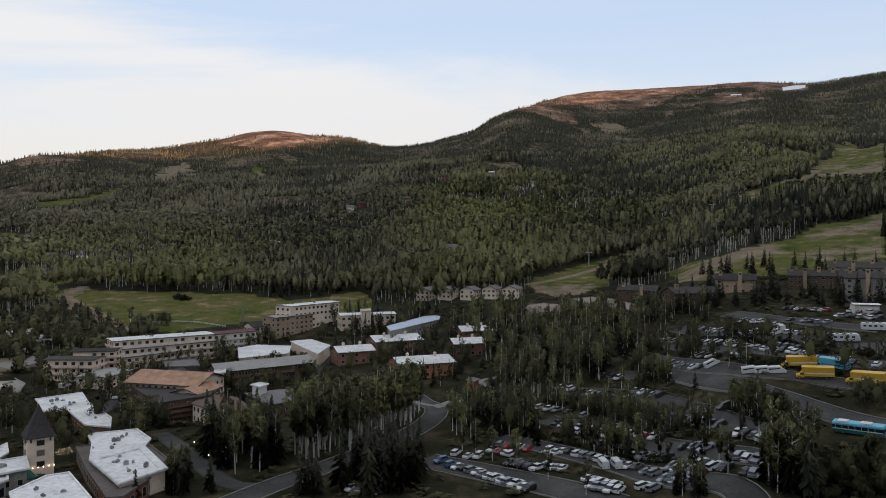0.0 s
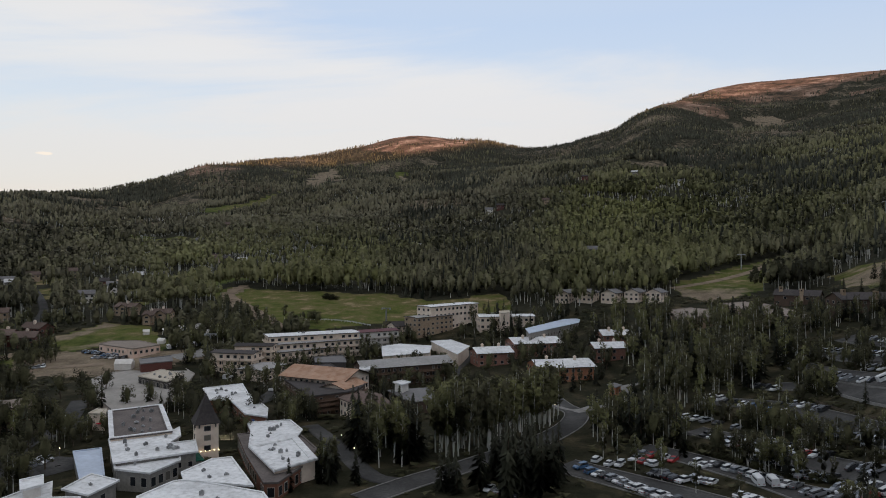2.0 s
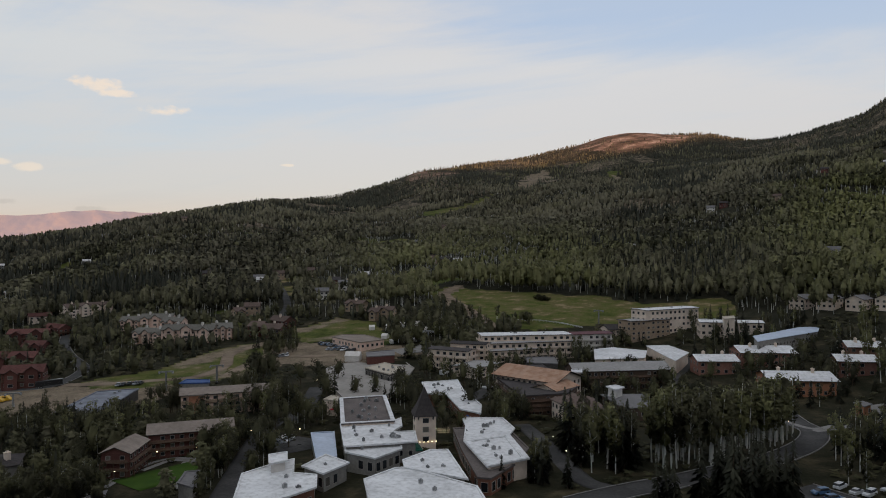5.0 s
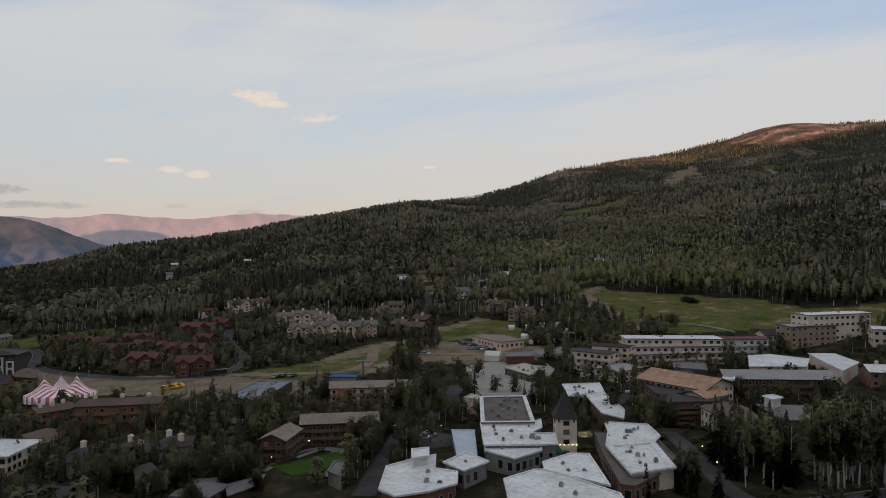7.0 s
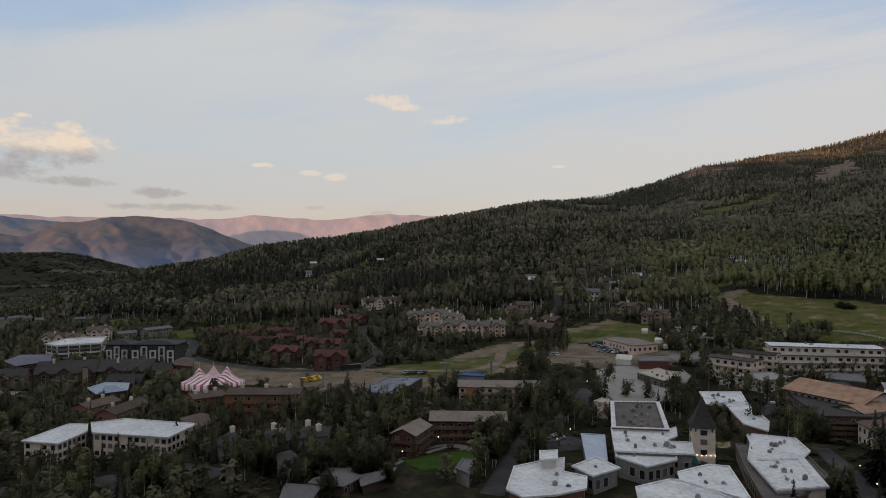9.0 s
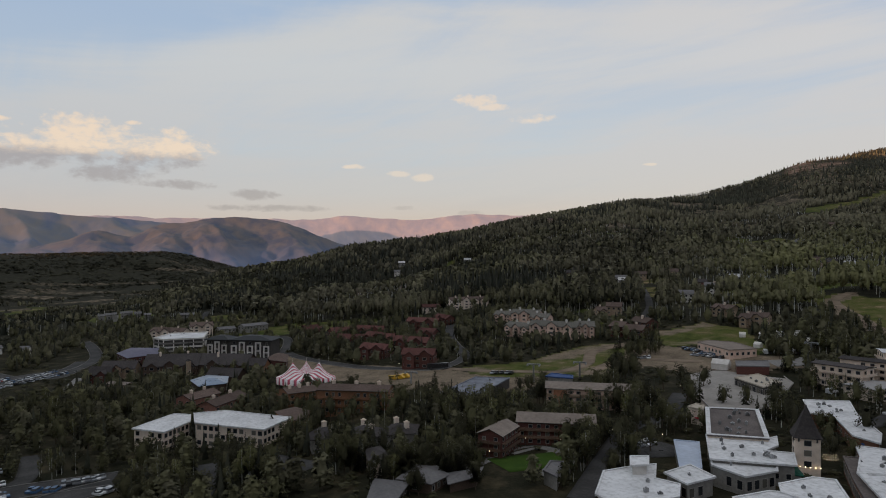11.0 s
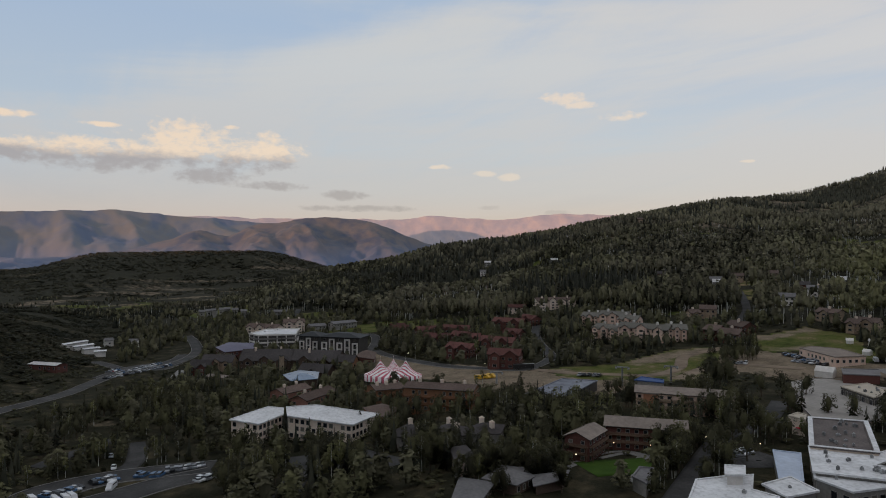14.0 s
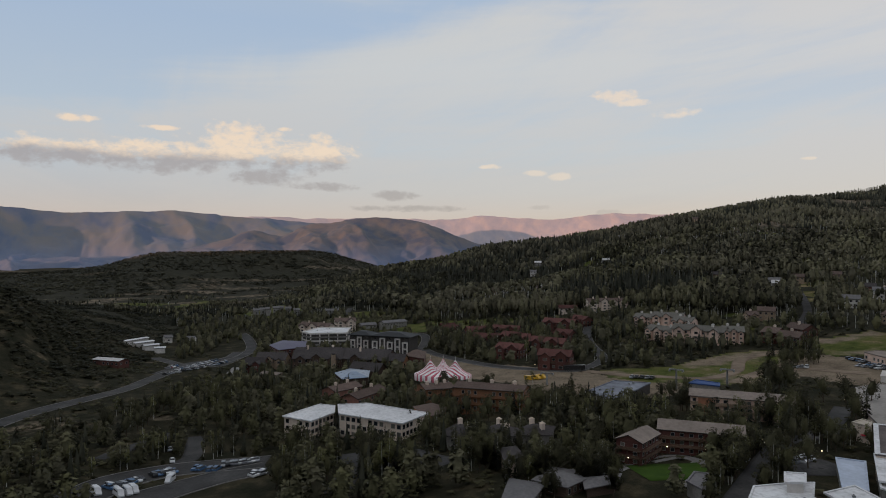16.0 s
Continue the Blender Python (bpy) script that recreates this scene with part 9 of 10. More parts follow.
def wooded(x, y):
    """Where the continuous wood stands."""
    r, a = np.hypot(x, y), np.degrees(np.arctan2(-x, y))
    ok = (r > wood_edge(x, y) + 6 * rough(x, y, 30, 5, 2)) & ~in_zone(GRASS + EARTH + ("junction",), x, y, 5)
    z = ground(x, y)
    ok &= crest_cover(x, y, z) < 0.1 + 0.9 * rng.uniform(0, 1, np.shape(x))
    ok &= ~glades(x, y)
    ok &= ~((a > 74) & (rough(x, y, 70, 29, 3) > np.interp(a, [74, 84, 95], [0.5, 0.0, -0.12])))
    ok &= ~((a > 80) & (r > 1150) & (rough(x, y, 50, 33, 3) > np.interp(r, [1150, 1700], [0.0, -0.35])))
    ok &= ~((a > 90) & (r > 410) & (r < 1000))
    ok &= ~((a > 66) & (r > 1720))
    ok &= ~on_building(x, y, 3.0) & ~on_paving(x, y, 2.0)
    # each clearing reaches down the line of sight to its house
    for hx, hy, size in VIEW_CLEARINGS:
        k = math.hypot(hx, hy)
        across, along = (x * hy - y * hx) / k, (x * hx + y * hy) / k - k + 20
        ok &= np.hypot(across / (size * 0.6 + 4), along / 32) > 1
    ok &= r < np.interp(a, *CREST)
    return ok, z


def plant_woods():
    near_leaf = [leafy_crown(26, 100 + k, 0.066, 4) for k in range(8)]
    mid_leaf = [leafy_crown(8, 200 + k, 0.10, 3) for k in range(7)]
    last_leaf = [lump(450 + k, 3, ((0.0, 0.42), (1.0, 0.24))) for k in range(5)]
    far_leaf = [lump(400 + k, 3, ((0.0, 0.34), (0.55, 0.52), (0.95, 0.28)), 0.45) for k in range(6)]
    near_fir = [cone_tiers(4, 3, 300 + k) for k in range(4)]
    mid_fir = [cone_tiers(2, 4, 320 + k) for k in range(4)]
    far_fir = [cone_tiers(1, 4, 420 + k) for k in range(3)]
    bands = ((410, 760, 20, near_leaf, near_fir, "near"), (760, 1300, 32, mid_leaf, mid_fir, "middle"), (1300, 2200, 58, far_leaf, far_fir, "far"), (2200, 4050, 140, last_leaf, far_fir, "farthest"))
    for r0, r1, per, leaf, fir, where in bands:
        x, y = candidates(r0, r1, per)
        ok, z = wooded(x, y)
        x, y, z = x[ok], y[ok], z[ok]
        r, a = np.hypot(x, y), np.degrees(np.arctan2(-x, y))
        # firs gather in dark stands, and take over higher up
        fir_here = rough(x, y, 190, 37, 3) + 0.22 * rng.normal(0, 1, len(x)) > np.interp(r, [450, 800, 1100, 1800, 2800], [0.42, 0.26, 0.20, 0.10, -0.14]) + 0.25 * bump(a, -11, 3, 5) * bump(r, 500, 1300, 200) + 0.35 * bump(a, 12, 40, 8) * bump(r, 600, 1900, 300) + 0.45 * folds(x, y, r, a) - 0.34 * bump(a, -22, -6, 5) * bump(r, 1150, 2600, 300)
        stand = 1 + 0.3 * rough(x, y, 60, 43, 3)
        # open stands, where the pale trunks show
        open_stand = np.clip(0.22 + 3.4 * rough(x, y, 85, 71, 3) + 0.35 * bump(a, 4, 34, 8) * bump(r, 800, 1900, 300) + 0.30 * bump(a, 34, 72, 8) * bump(r, 550, 1400, 200), 0, 1)
        # the wood's lower edge shows its bare trunks
        open_stand = np.maximum(open_stand, np.clip(1.0 - (r - wood_edge(x, y)) / 28, 0, np.where(a < 12, 0.45, 0.85)))
        h = rng.uniform(9.5, 20.0, len(x)) * stand * np.interp(r, [1000, 1600, 2400], [1, 0.85, 0.6]) * np.where((a > 79) & (r > 1000), 0.5, 1)
        w = h * rng.uniform(0.17, 0.33, len(x)) * (1.1 - 0.25 * open_stand)
        thick = (rng.uniform(0, 1, len(x)) > 0.45 * open_stand) | fir_here
        x, y, z, r, a, h, w, fir_here, open_stand = (v[thick] for v in (x, y, z, r, a, h, w, fir_here, open_stand))
        m = ~fir_here
        lift = (0.32 + 0.36 * open_stand) * np.interp(r, [700, 1300, 2000], [1, 0.8, 0.3])
        wide = np.interp(r, [700, 1000, 1500, 2400, 3500], [1.05, 1.2, 1.4, 1.6, 1.7]) * np.where((a > 58) & (r > 750), 1.25, 1)
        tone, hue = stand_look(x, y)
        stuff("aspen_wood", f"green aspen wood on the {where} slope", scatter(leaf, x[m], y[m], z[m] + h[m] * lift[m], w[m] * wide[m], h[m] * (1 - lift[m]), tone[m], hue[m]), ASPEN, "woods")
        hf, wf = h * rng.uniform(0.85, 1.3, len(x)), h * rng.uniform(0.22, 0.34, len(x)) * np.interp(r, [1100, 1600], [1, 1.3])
        # tone climbs beyond 900 m: distance haze put into the needles
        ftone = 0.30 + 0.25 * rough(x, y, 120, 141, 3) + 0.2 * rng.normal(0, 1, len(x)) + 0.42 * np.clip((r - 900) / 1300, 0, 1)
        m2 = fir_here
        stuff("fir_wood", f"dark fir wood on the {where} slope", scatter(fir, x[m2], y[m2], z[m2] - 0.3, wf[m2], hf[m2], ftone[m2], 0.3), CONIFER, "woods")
        if where != "farthest":
            keep = m & (rng.uniform(0, 1, len(x)) < np.where((a > 36) & (r > wood_edge(x, y) + 40), 0.55, 1) * (0.10 + 0.90 * open_stand) * np.interp(r, [500, 800, 1300, 2200], [1.0, 0.8, 0.6, 0.25]))
            tw = np.interp(r, [450, 800, 1300, 2200], [0.38, 0.50, 0.68, 0.95])
            stuff("aspen_trunks", f"pale aspen trunks of the {where} slope", scatter([post(3)], x[keep], y[keep], z[keep] - 0.5, tw[keep], h[keep] * rng.uniform(0.65, 1.02, int(keep.sum()))), BARK, "tree trunks")
    # oak brush over the open slopes of the valley
    brush = [clump_leaves(8, 500 + k, 0.13, 0.3) for k in range(6)]
    fine_leaf = [leafy_crown(120, 600 + k, 0.04, 5, 0.55) for k in range(6)]
    x, y = candidates(190, 1250, 15, 84, 112)
    r, a = np.hypot(x, y), np.degrees(np.arctan2(-x, y))
    ok = (r > np.interp(a, [84, 92, 95, 112], [1125, 525, 430, 412])) & (rough(x, y, 45, 61, 3) > -0.22) & ~on_paving(x, y, 2) & ~on_building(x, y, 2)
    x, y = x[ok], y[ok]
    h = rng.uniform(0.8, 2.8, len(x)) * (1 + 0.4 * rough(x, y, 70, 63, 2))
    stuff("oak_brush", "dark oak brush on the valley side", scatter(brush, x, y, ground(x, y) - 0.3, h * 1.6, h, 0.12 + 0.5 * rough(x, y, 60, 65, 3), 0.2), SCRUB, "brush")
    x, y = candidates(1600, 3200, 260, 70, 106)
    ok = rough(x, y, 130, 67, 4) > -0.25
    x, y = x[ok], y[ok]
    h = rng.uniform(2, 6, len(x))
    # brush tone is raised to imitate haze over the far hills
    stuff("valley_brush", "dark brush on the far valley hills", scatter(brush, x, y, ground(x, y) - 0.5, h * 2.2, h, 0.45 + 0.6 * rough(x, y, 60, 69, 3), 0.15), SCRUB, "brush")
    # garden trees and undergrowth between the village houses
    x, y = candidates(190, 900, 52, 22, 101)
    r, a = np.hypot(x, y), np.degrees(np.arctan2(-x, y))
    ok = ~on_paving(x, y, 1.5) & ~on_building(x, y, 2.2) & ~in_zone(GRASS + EARTH, x, y, 3) & (r < wood_edge(x, y) + 20)
    ok &= (rough(x, y, 38, 83, 3) > -0.28) & ~((a < 45) & (r < 375)) & ~((a > 89) & (r > 312)) & ~((r < 268) & (a < 47))
    # the piste, the works and the road junction stay in view
    for ahead in (10, 24, 40, 60):
        ok &= ~in_zone(("works", "slope_green", "base_green", "junction", "lower_lot"), x * (1 + ahead / r), y * (1 + ahead / r))
    x, y, r = x[ok], y[ok], r[ok]
    front = on_building(x * (1 + 14 / r), y * (1 + 14 / r), 1.0)
    h = rng.uniform(5, 11, len(x)) * np.where(front, 0.5, 1)
    fir_here = rng.uniform(0, 1, len(x)) < 0.3
    m = ~fir_here
    z = ground(x, y)
    close = m & (r < 400)
    m = m & ~close
    stuff("garden_trees", "leafy trees among the nearer village houses", scatter(fine_leaf, x[close], y[close], z[close] + 0.1 * h[close], h[close] * 0.60, h[close] * 0.95, rng.uniform(0.15, 0.60, int(close.sum())), rng.uniform(0.1, 0.6, int(close.sum()))), ASPEN, "trees")
    stuff("garden_trees", "green deciduous trees between the village houses", scatter(near_leaf, x[m], y[m], z[m] + 0.08 * h[m], h[m] * 0.62, h[m] * 0.95, rng.uniform(0.15, 0.62, int(m.sum())), rng.uniform(0.1, 0.6, int(m.sum()))), ASPEN, "trees")
    stuff("garden_firs", "dark firs between the village houses", scatter(near_fir, x[fir_here], y[fir_here], z[fir_here] - 0.2, h[fir_here] * 0.36, h[fir_here] * 1.2), CONIFER, "trees")
    x, y = candidates(150, 620, 24, -38, 100)
    r = np.hypot(x, y)
    ok = ~on_paving(x, y, 0.8) & ~on_building(x, y, 0.8) & ~in_zone(GRASS + EARTH, x, y, 3) & (rough(x, y, 26, 89, 3) > -0.12) & (r < wood_edge(x, y))
    x, y = x[ok], y[ok]
    h = rng.uniform(0.5, 2.0, len(x))
    stuff("undergrowth", "low dark shrubs beside roads and houses", scatter(brush, x, y, ground(x, y) - 0.2, h * 1.6, h), SCRUB, "shrubs")


plant_woods()

# ---- single trees of the village ----
TREES = {}


def limbs(bm, base, top, w0, w1, sides=6):
    a, b = Vector(base), Vector(top)
    d = (b - a).normalized()
    u = d.orthogonal().normalized()
    v = d.cross(u)
    lo = [bm.verts.new(a + (u * math.cos(2 * math.pi * k / sides) + v * math.sin(2 * math.pi * k / sides)) * w0) for k in range(sides)]
    hi = [bm.verts.new(b + (u * math.cos(2 * math.pi * k / sides) + v * math.sin(2 * math.pi * k / sides)) * w1) for k in range(sides)]
    for k in range(sides):
        bm.faces.new((lo[k], lo[(k + 1) % sides], hi[(k + 1) % sides], hi[k]))
    bm.faces.new(hi)


def leaf_cloud(lobes, n, size, seed):
    """Leaf clumps scattered over several lobes."""
    g = np.random.default_rng(seed)
    V, Q = [], []
    for k in range(n):
        cx, cy, cz, rx, rz = lobes[g.integers(0, len(lobes))]
        d = g.normal(0, 1, 3)
        d /= np.linalg.norm(d)
        rad = g.uniform(0.45, 1.0) ** 0.6
        c = np.array([cx, cy, cz]) + d * rad * np.array([rx, rx, rz])
        nrm = d * 0.8 + g.normal(0, 0.6, 3) + np.array([0, 0, 0.35])
        nrm /= np.linalg.norm(nrm)
        t = np.cross(nrm, g.normal(0, 1, 3))
        t /= np.linalg.norm(t)
        b = np.cross(nrm, t)
        s = size * g.uniform(0.6, 1.3)
        for su, sv in ((-1.1, -0.7), (1.2, -0.6), (0.0, 1.3)):
            V.append(c + t * su * s * g.uniform(0.7, 1.2) + b * sv * s * g.uniform(0.7, 1.2) + nrm * s * g.uniform(-0.2, 0.2))
        Q.append([3 * k, 3 * k + 1, 3 * k + 2])
    return np.array(V), np.array(Q)


HEART = 24               # triangles in the heart of a crown


def with_heart(leaves, seed, foot, width, height):
    """Puts a solid ragged heart, as loose triangles, inside a cloud of leaf clumps."""
    V, Q = lump(seed, 6)
    H = V[Q].reshape(-1, 3) * [width, width, height] + foot
    L, P = leaves
    return np.concatenate([H, L]), np.concatenate([np.arange(len(H)).reshape(-1, 3), P + len(H)])


def tree_master(kind, k):
    """A tree 10 m high, scaled when it is copied."""
    if (kind, k) in TREES:
        return TREES[kind, k]
    g = random.Random(900 + 10 * k + ord(kind))
    name, label, cat = {"a": ("aspen_tree", "green aspen with a pale slender trunk", "tree"), "f": ("fir_tree", "dark green pointed fir", "tree"), "s": ("bush", "low dark green bush", "bush"), "d": ("leafy_tree", "broad dark green leafy tree", "tree")}[kind]
    root = thing(name, label, cat, 0, 0, 0, 0, {"a": "village aspens", "f": "village firs", "s": "village bushes", "d": "village leafy trees"}[kind])
    bm = bmesh.new()
    if kind == "a":
        lean = (g.uniform(-0.4, 0.4), g.uniform(-0.4, 0.4))
        limbs(bm, (0, 0, -0.6), (lean[0] * 0.4, lean[1] * 0.4, 5), 0.12, 0.08)
        limbs(bm, (lean[0] * 0.4, lean[1] * 0.4, 5), (lean[0], lean[1], 9.2), 0.08, 0.03)
        lobes = [(lean[0], lean[1], 8.7, 0.55, 1.2), (lean[0] * 0.7, lean[1] * 0.7, 6.6, 0.85, 1.5)]
        low = g.uniform(2.2, 3.6)
        for i in range(14):
            th, z = g.uniform(0, 6.28), low + (8.4 - low) * (i + g.uniform(0, 1)) / 14
            reach = g.uniform(0.55, 1.25) * math.sin(math.pi * min(1, 0.25 + 0.75 * (10 - z) / (10 - low)) ** 1.2) ** 0.5
            tip = (math.cos(th) * reach + lean[0] * z / 10, math.sin(th) * reach + lean[1] * z / 10, z + 0.5)
            limbs(bm, (lean[0] * z / 10, lean[1] * z / 10, z - 0.5), tip, 0.045, 0.015, 4)
            lobes.append((*tip, g.uniform(0.35, 0.65), g.uniform(0.5, 0.95)))
        V, Q = leaf_cloud(lobes, 1000, 0.15, 40 + k)
        leaf, bark = ASPEN, BARK
    elif kind == "d":
        limbs(bm, (0, 0, -0.6), (0.1, 0, 3.2), 0.22, 0.15)
        lobes = [(0, 0, 7.2, 1.6, 2.0), (0, 0, 4.6, 2.1, 2.0)]
        for i in range(15):
            th, z = g.uniform(0, 6.28), 2.4 + 6.2 * (i + g.uniform(0, 1)) / 15
            reach = g.uniform(1.0, 2.3) * math.sin(math.pi * (z / 11.5) ** 0.8) ** 0.6
            tip = (math.cos(th) * reach, math.sin(th) * reach, z)
            limbs(bm, (0, 0, max(1.2, z - 1.6)), tip, 0.08, 0.02, 4)
            lobes.append((*tip, g.uniform(0.7, 1.25), g.uniform(0.7, 1.2)))
        V, Q = with_heart(leaf_cloud(lobes, 1150, 0.175, 60 + k), 60 + k, (0.1, 0, 2.9), 2.5, 5.2)
        leaf, bark = ASPEN, DARK_BARK
    elif kind == "f":
        limbs(bm, (0, 0, -0.6), (0, 0, 9.6), 0.2, 0.03)
        VV, QQ, n = [], [], 0
        gg = np.random.default_rng(70 + k)
        for i in range(24):
            z = 0.7 + 9.0 * i / 24
            reach = 1.9 * (1 - (i / 24) ** 1.1) + 0.12
            for j in range(7 if i < 17 else 5):
                th = gg.uniform(0, 6.28)
                r = reach * gg.uniform(0.65, 1.15)
                w = 0.16 + 0.26 * reach
                dx, dy = math.cos(th), math.sin(th)
                VV += [(0.05 * dx, 0.05 * dy, z + 0.35), (r * 0.6 * dx - w * dy * 0.5, r * 0.6 * dy + w * dx * 0.5, z + 0.05), (r * dx, r * dy, z - 0.25 * reach - gg.uniform(0, 0.15)), (r * 0.6 * dx + w * dy * 0.5, r * 0.6 * dy - w * dx * 0.5, z + 0.05)]
                QQ.append([n, n + 1, n + 2, n + 3])
                n += 4
        V, Q = np.array(VV), np.array(QQ)
        leaf, bark = CONIFER, DARK_BARK
    else:
        limbs(bm, (0, 0, -0.6), (0.2, 0, 4), 0.2, 0.08)
        lobes = [(g.uniform(-3, 3), g.uniform(-3, 3), g.uniform(1.0, 5.5), g.uniform(2, 3.6), g.uniform(2, 3)) for _ in range(9)]
        V, Q = leaf_cloud(lobes, 420, 0.55, 80 + k)
        leaf, bark = SCRUB, DARK_BARK
    part("trunk", bm, bark, root)
    part("crown", mesh_from("crown", V, Q, leaf, False, {"a": 0.46, "f": 0.50, "s": 0.4, "d": 0.27}[kind] + 0.09 * (k - 1.5), 0.22 + 0.12 * k, crown_dirs(V, 0.55, 10, 2.0 if kind != "s" else 5.0)), None, root)
    TREES[kind, k] = root
    root["used"] = 0
    return root


tree_dice = random.Random(5)
PLANTED = []             # kind, variant, x, y, height
KEEP = {"a": 140, "f": 90, "s": 30, "d": 70}


def grove(poly, n, mix, h0, h1):
    p = np.array(poly)
    lo, hi = p.min(0), p.max(0)
    made = 0
    for _ in range(60):
        x = np.array([tree_dice.uniform(lo[0], hi[0]) for _ in range(40)])
        y = np.array([tree_dice.uniform(lo[1], hi[1]) for _ in range(40)])
        ok = inside(x, y, poly) & ~on_paving(x, y, 0.6) & ~on_building(x, y, 1.6)
        for ahead in (0, 8, 16):
            k = 1 + ahead / np.hypot(x, y)
            ok &= ~in_zone(("garden_lawn", "lower_lot", "conference"), x * k, y * k)
        for ahead in (24, 31):
            k = 1 + ahead / np.hypot(x, y)
            ok &= ~in_zone(("garden_lawn",), x * k, y * k)
        for i in np.nonzero(ok)[0]:
            if made >= n:
                return
            kind = tree_dice.choice(mix)
            PLANTED.append((kind, tree_dice.randrange(6 if kind == "a" else 4), float(x[i]), float(y[i]), tree_dice.uniform(h0, h1) * (0.32 if kind == "s" else 1)))
            made += 1


def plant_all():
    """The nearest trees stand as things of their own; those farther off are joined."""
    rest = {}
    for kind in "afsd":
        row = sorted((t for t in PLANTED if t[0] == kind), key=lambda t: math.hypot(t[2], t[3]))
        for i, (_, k, x, y, h) in enumerate(row):
            s = h / 10
            m = Matrix.Translation((x, y, float(ground(x, y)))) @ pose(0, 0, 0, tree_dice.uniform(-2, 2), tree_dice.uniform(-2, 2), tree_dice.uniform(0, 360))
            size = Matrix.Diagonal((s * tree_dice.uniform(0.9, 1.2), s * tree_dice.uniform(0.9, 1.2), s, 1))
            if i < KEEP[kind]:
                master = tree_master(kind, k)
                ob = copy_thing(master, m) if master["used"] else master
                master["used"] = 1
                ob.matrix_basis = m @ size
            else:
                rest.setdefault((kind, k), []).append(np.array(m @ size))
    for (kind, k), poses in rest.items():
        master = tree_master(kind, k)
        for child in master.children:
            what = child.name.split(".")[0] + "s"
            me = child.data
            V = np.zeros(len(me.vertices) * 3)
            me.vertices.foreach_get("co", V)
            V = np.c_[V.reshape(-1, 3), np.ones(len(V) // 3)]
            Q = np.array([list(p.vertices) for p in me.polygons if len(p.vertices) == 4])
            if what == "trunks":
                Q = Q[:12]
            if what == "crowns":
                n = 4 if kind == "f" else 3
                leaves = V.reshape(-1, n, 4)
                heart = leaves[:HEART if kind == "d" else 0]
                leaves = leaves[len(heart)::2]
                mids = leaves.mean(1, keepdims=True)
                V = np.concatenate([heart, mids + (leaves - mids) * (1.06 if kind == "d" else 1.22)]).reshape(-1, 4)
                Q = np.arange(len(V)).reshape(-1, n)
            VV = np.concatenate([(V @ M.T)[:, :3] for M in poses])
            out = crown_dirs(V[:, :3], 0.55, 10, 2.0 if kind != "s" else 5.0)
            PP = np.concatenate([out @ M[:3, :3].T / np.linalg.norm(M[:3, 2]) for M in poses])
            QQ = np.concatenate([Q + i * len(V) for i in range(len(poses))])
            word = {"a": "aspen", "f": "fir", "s": "bush", "d": "leafy"}[kind]
            stuff(f"{word}_{what}", f"{what} of {word} trees between the houses", (VV, QQ, {"a": 0.44, "f": 0.40, "s": 0.4, "d": 0.27}[kind] + 0.09 * (k - 1.5), 0.22 + 0.12 * k, PP), me.materials[0], "trees")

# ---- trees of the village: outlines of groves on the plan ----
grove(((-44.8, 207.2), (-40.7, 225.8), (-27.0, 233.3), (-10.5, 266.3), (-6.5, 254.2), (-15.9, 236.1), (-28.2, 213.9), (-39.8, 202.9)), 78, "a", 18.0, 23.0)
grove(((-71.5, 195.6), (-72.5, 217.7), (-53.3, 217.7), (-45.6, 199.5), (-51.7, 186.8), (-60.5, 186.0)), 30, "aaf", 15.0, 20.0)
grove(((-68.4, 173.6), (-72.6, 186.3), (-59.7, 183.5), (-56.4, 173.3)), 9, "fa", 9.0, 13.0)
grove(((-26.4, 178.7), (-22.3, 192.6), (-10.1, 197.0), (-5.9, 187.6), (-7.7, 176.9), (-20.2, 174.3)), 21, "f", 13.0, 19.0)
grove(((-37.7, 174.3), (-34.6, 179.8), (-29.9, 173.7)), 3, "f", 11.0, 14.0)
grove(((14.3, 291.0), (31.7, 339.4), (81.6, 342.5), (95.0, 341.2), (82.8, 288.9), (49.3, 283.3), (25.0, 267.3)), 120, "aaaf", 14.0, 20.0)
grove(((5.6, 438.6), (42.5, 455.7), (76.1, 437.9), (117.4, 368.4), (105.0, 329.6), (62.6, 360.3), (26.9, 347.4), (4.6, 355.7)), 127, "aaaf", 13.0, 19.0)
grove(((1.2, 232.8), (9.8, 264.0), (31.9, 253.8), (30.6, 228.8), (16.5, 212.9)), 42, "aaf", 11.0, 17.0)
grove(((-35.7, 472.0), (-1.6, 485.3), (-1.4, 441.2), (-29.0, 428.8)), 21, "af", 9.0, 13.0)
grove(((28.8, 202.6), (53.4, 209.7), (72.0, 173.3), (67.4, 165.4), (50.4, 197.8)), 13, "aaf", 7.0, 12.0)
grove(((38.3, 270.1), (61.3, 240.7), (75.3, 188.4), (73.8, 184.8), (59.3, 233.1), (36.9, 260.0)), 45, "aaas", 6.0, 11.0)
grove(((17.9, 231.5), (38.4, 220.5), (62.9, 187.6), (62.1, 185.4), (37.4, 214.8), (17.5, 226.1)), 30, "aas", 6.0, 11.0)
grove(((73.7, 264.7), (84.1, 206.4), (93.7, 183.0), (91.3, 178.2), (79.8, 199.8), (71.1, 255.2)), 45, "aaas", 7.0, 11.0)
grove(((79.3, 293.1), (92.6, 246.9), (102.8, 210.8), (100.8, 206.5), (89.3, 238.1), (76.4, 282.5)), 36, "aaas", 6.0, 11.0)
grove(((88.6, 300.8), (101.7, 254.8), (117.6, 229.7), (132.9, 210.7), (130.6, 207.0), (112.4, 226.8), (99.5, 249.3)), 18, "s", 8.0, 13.0)
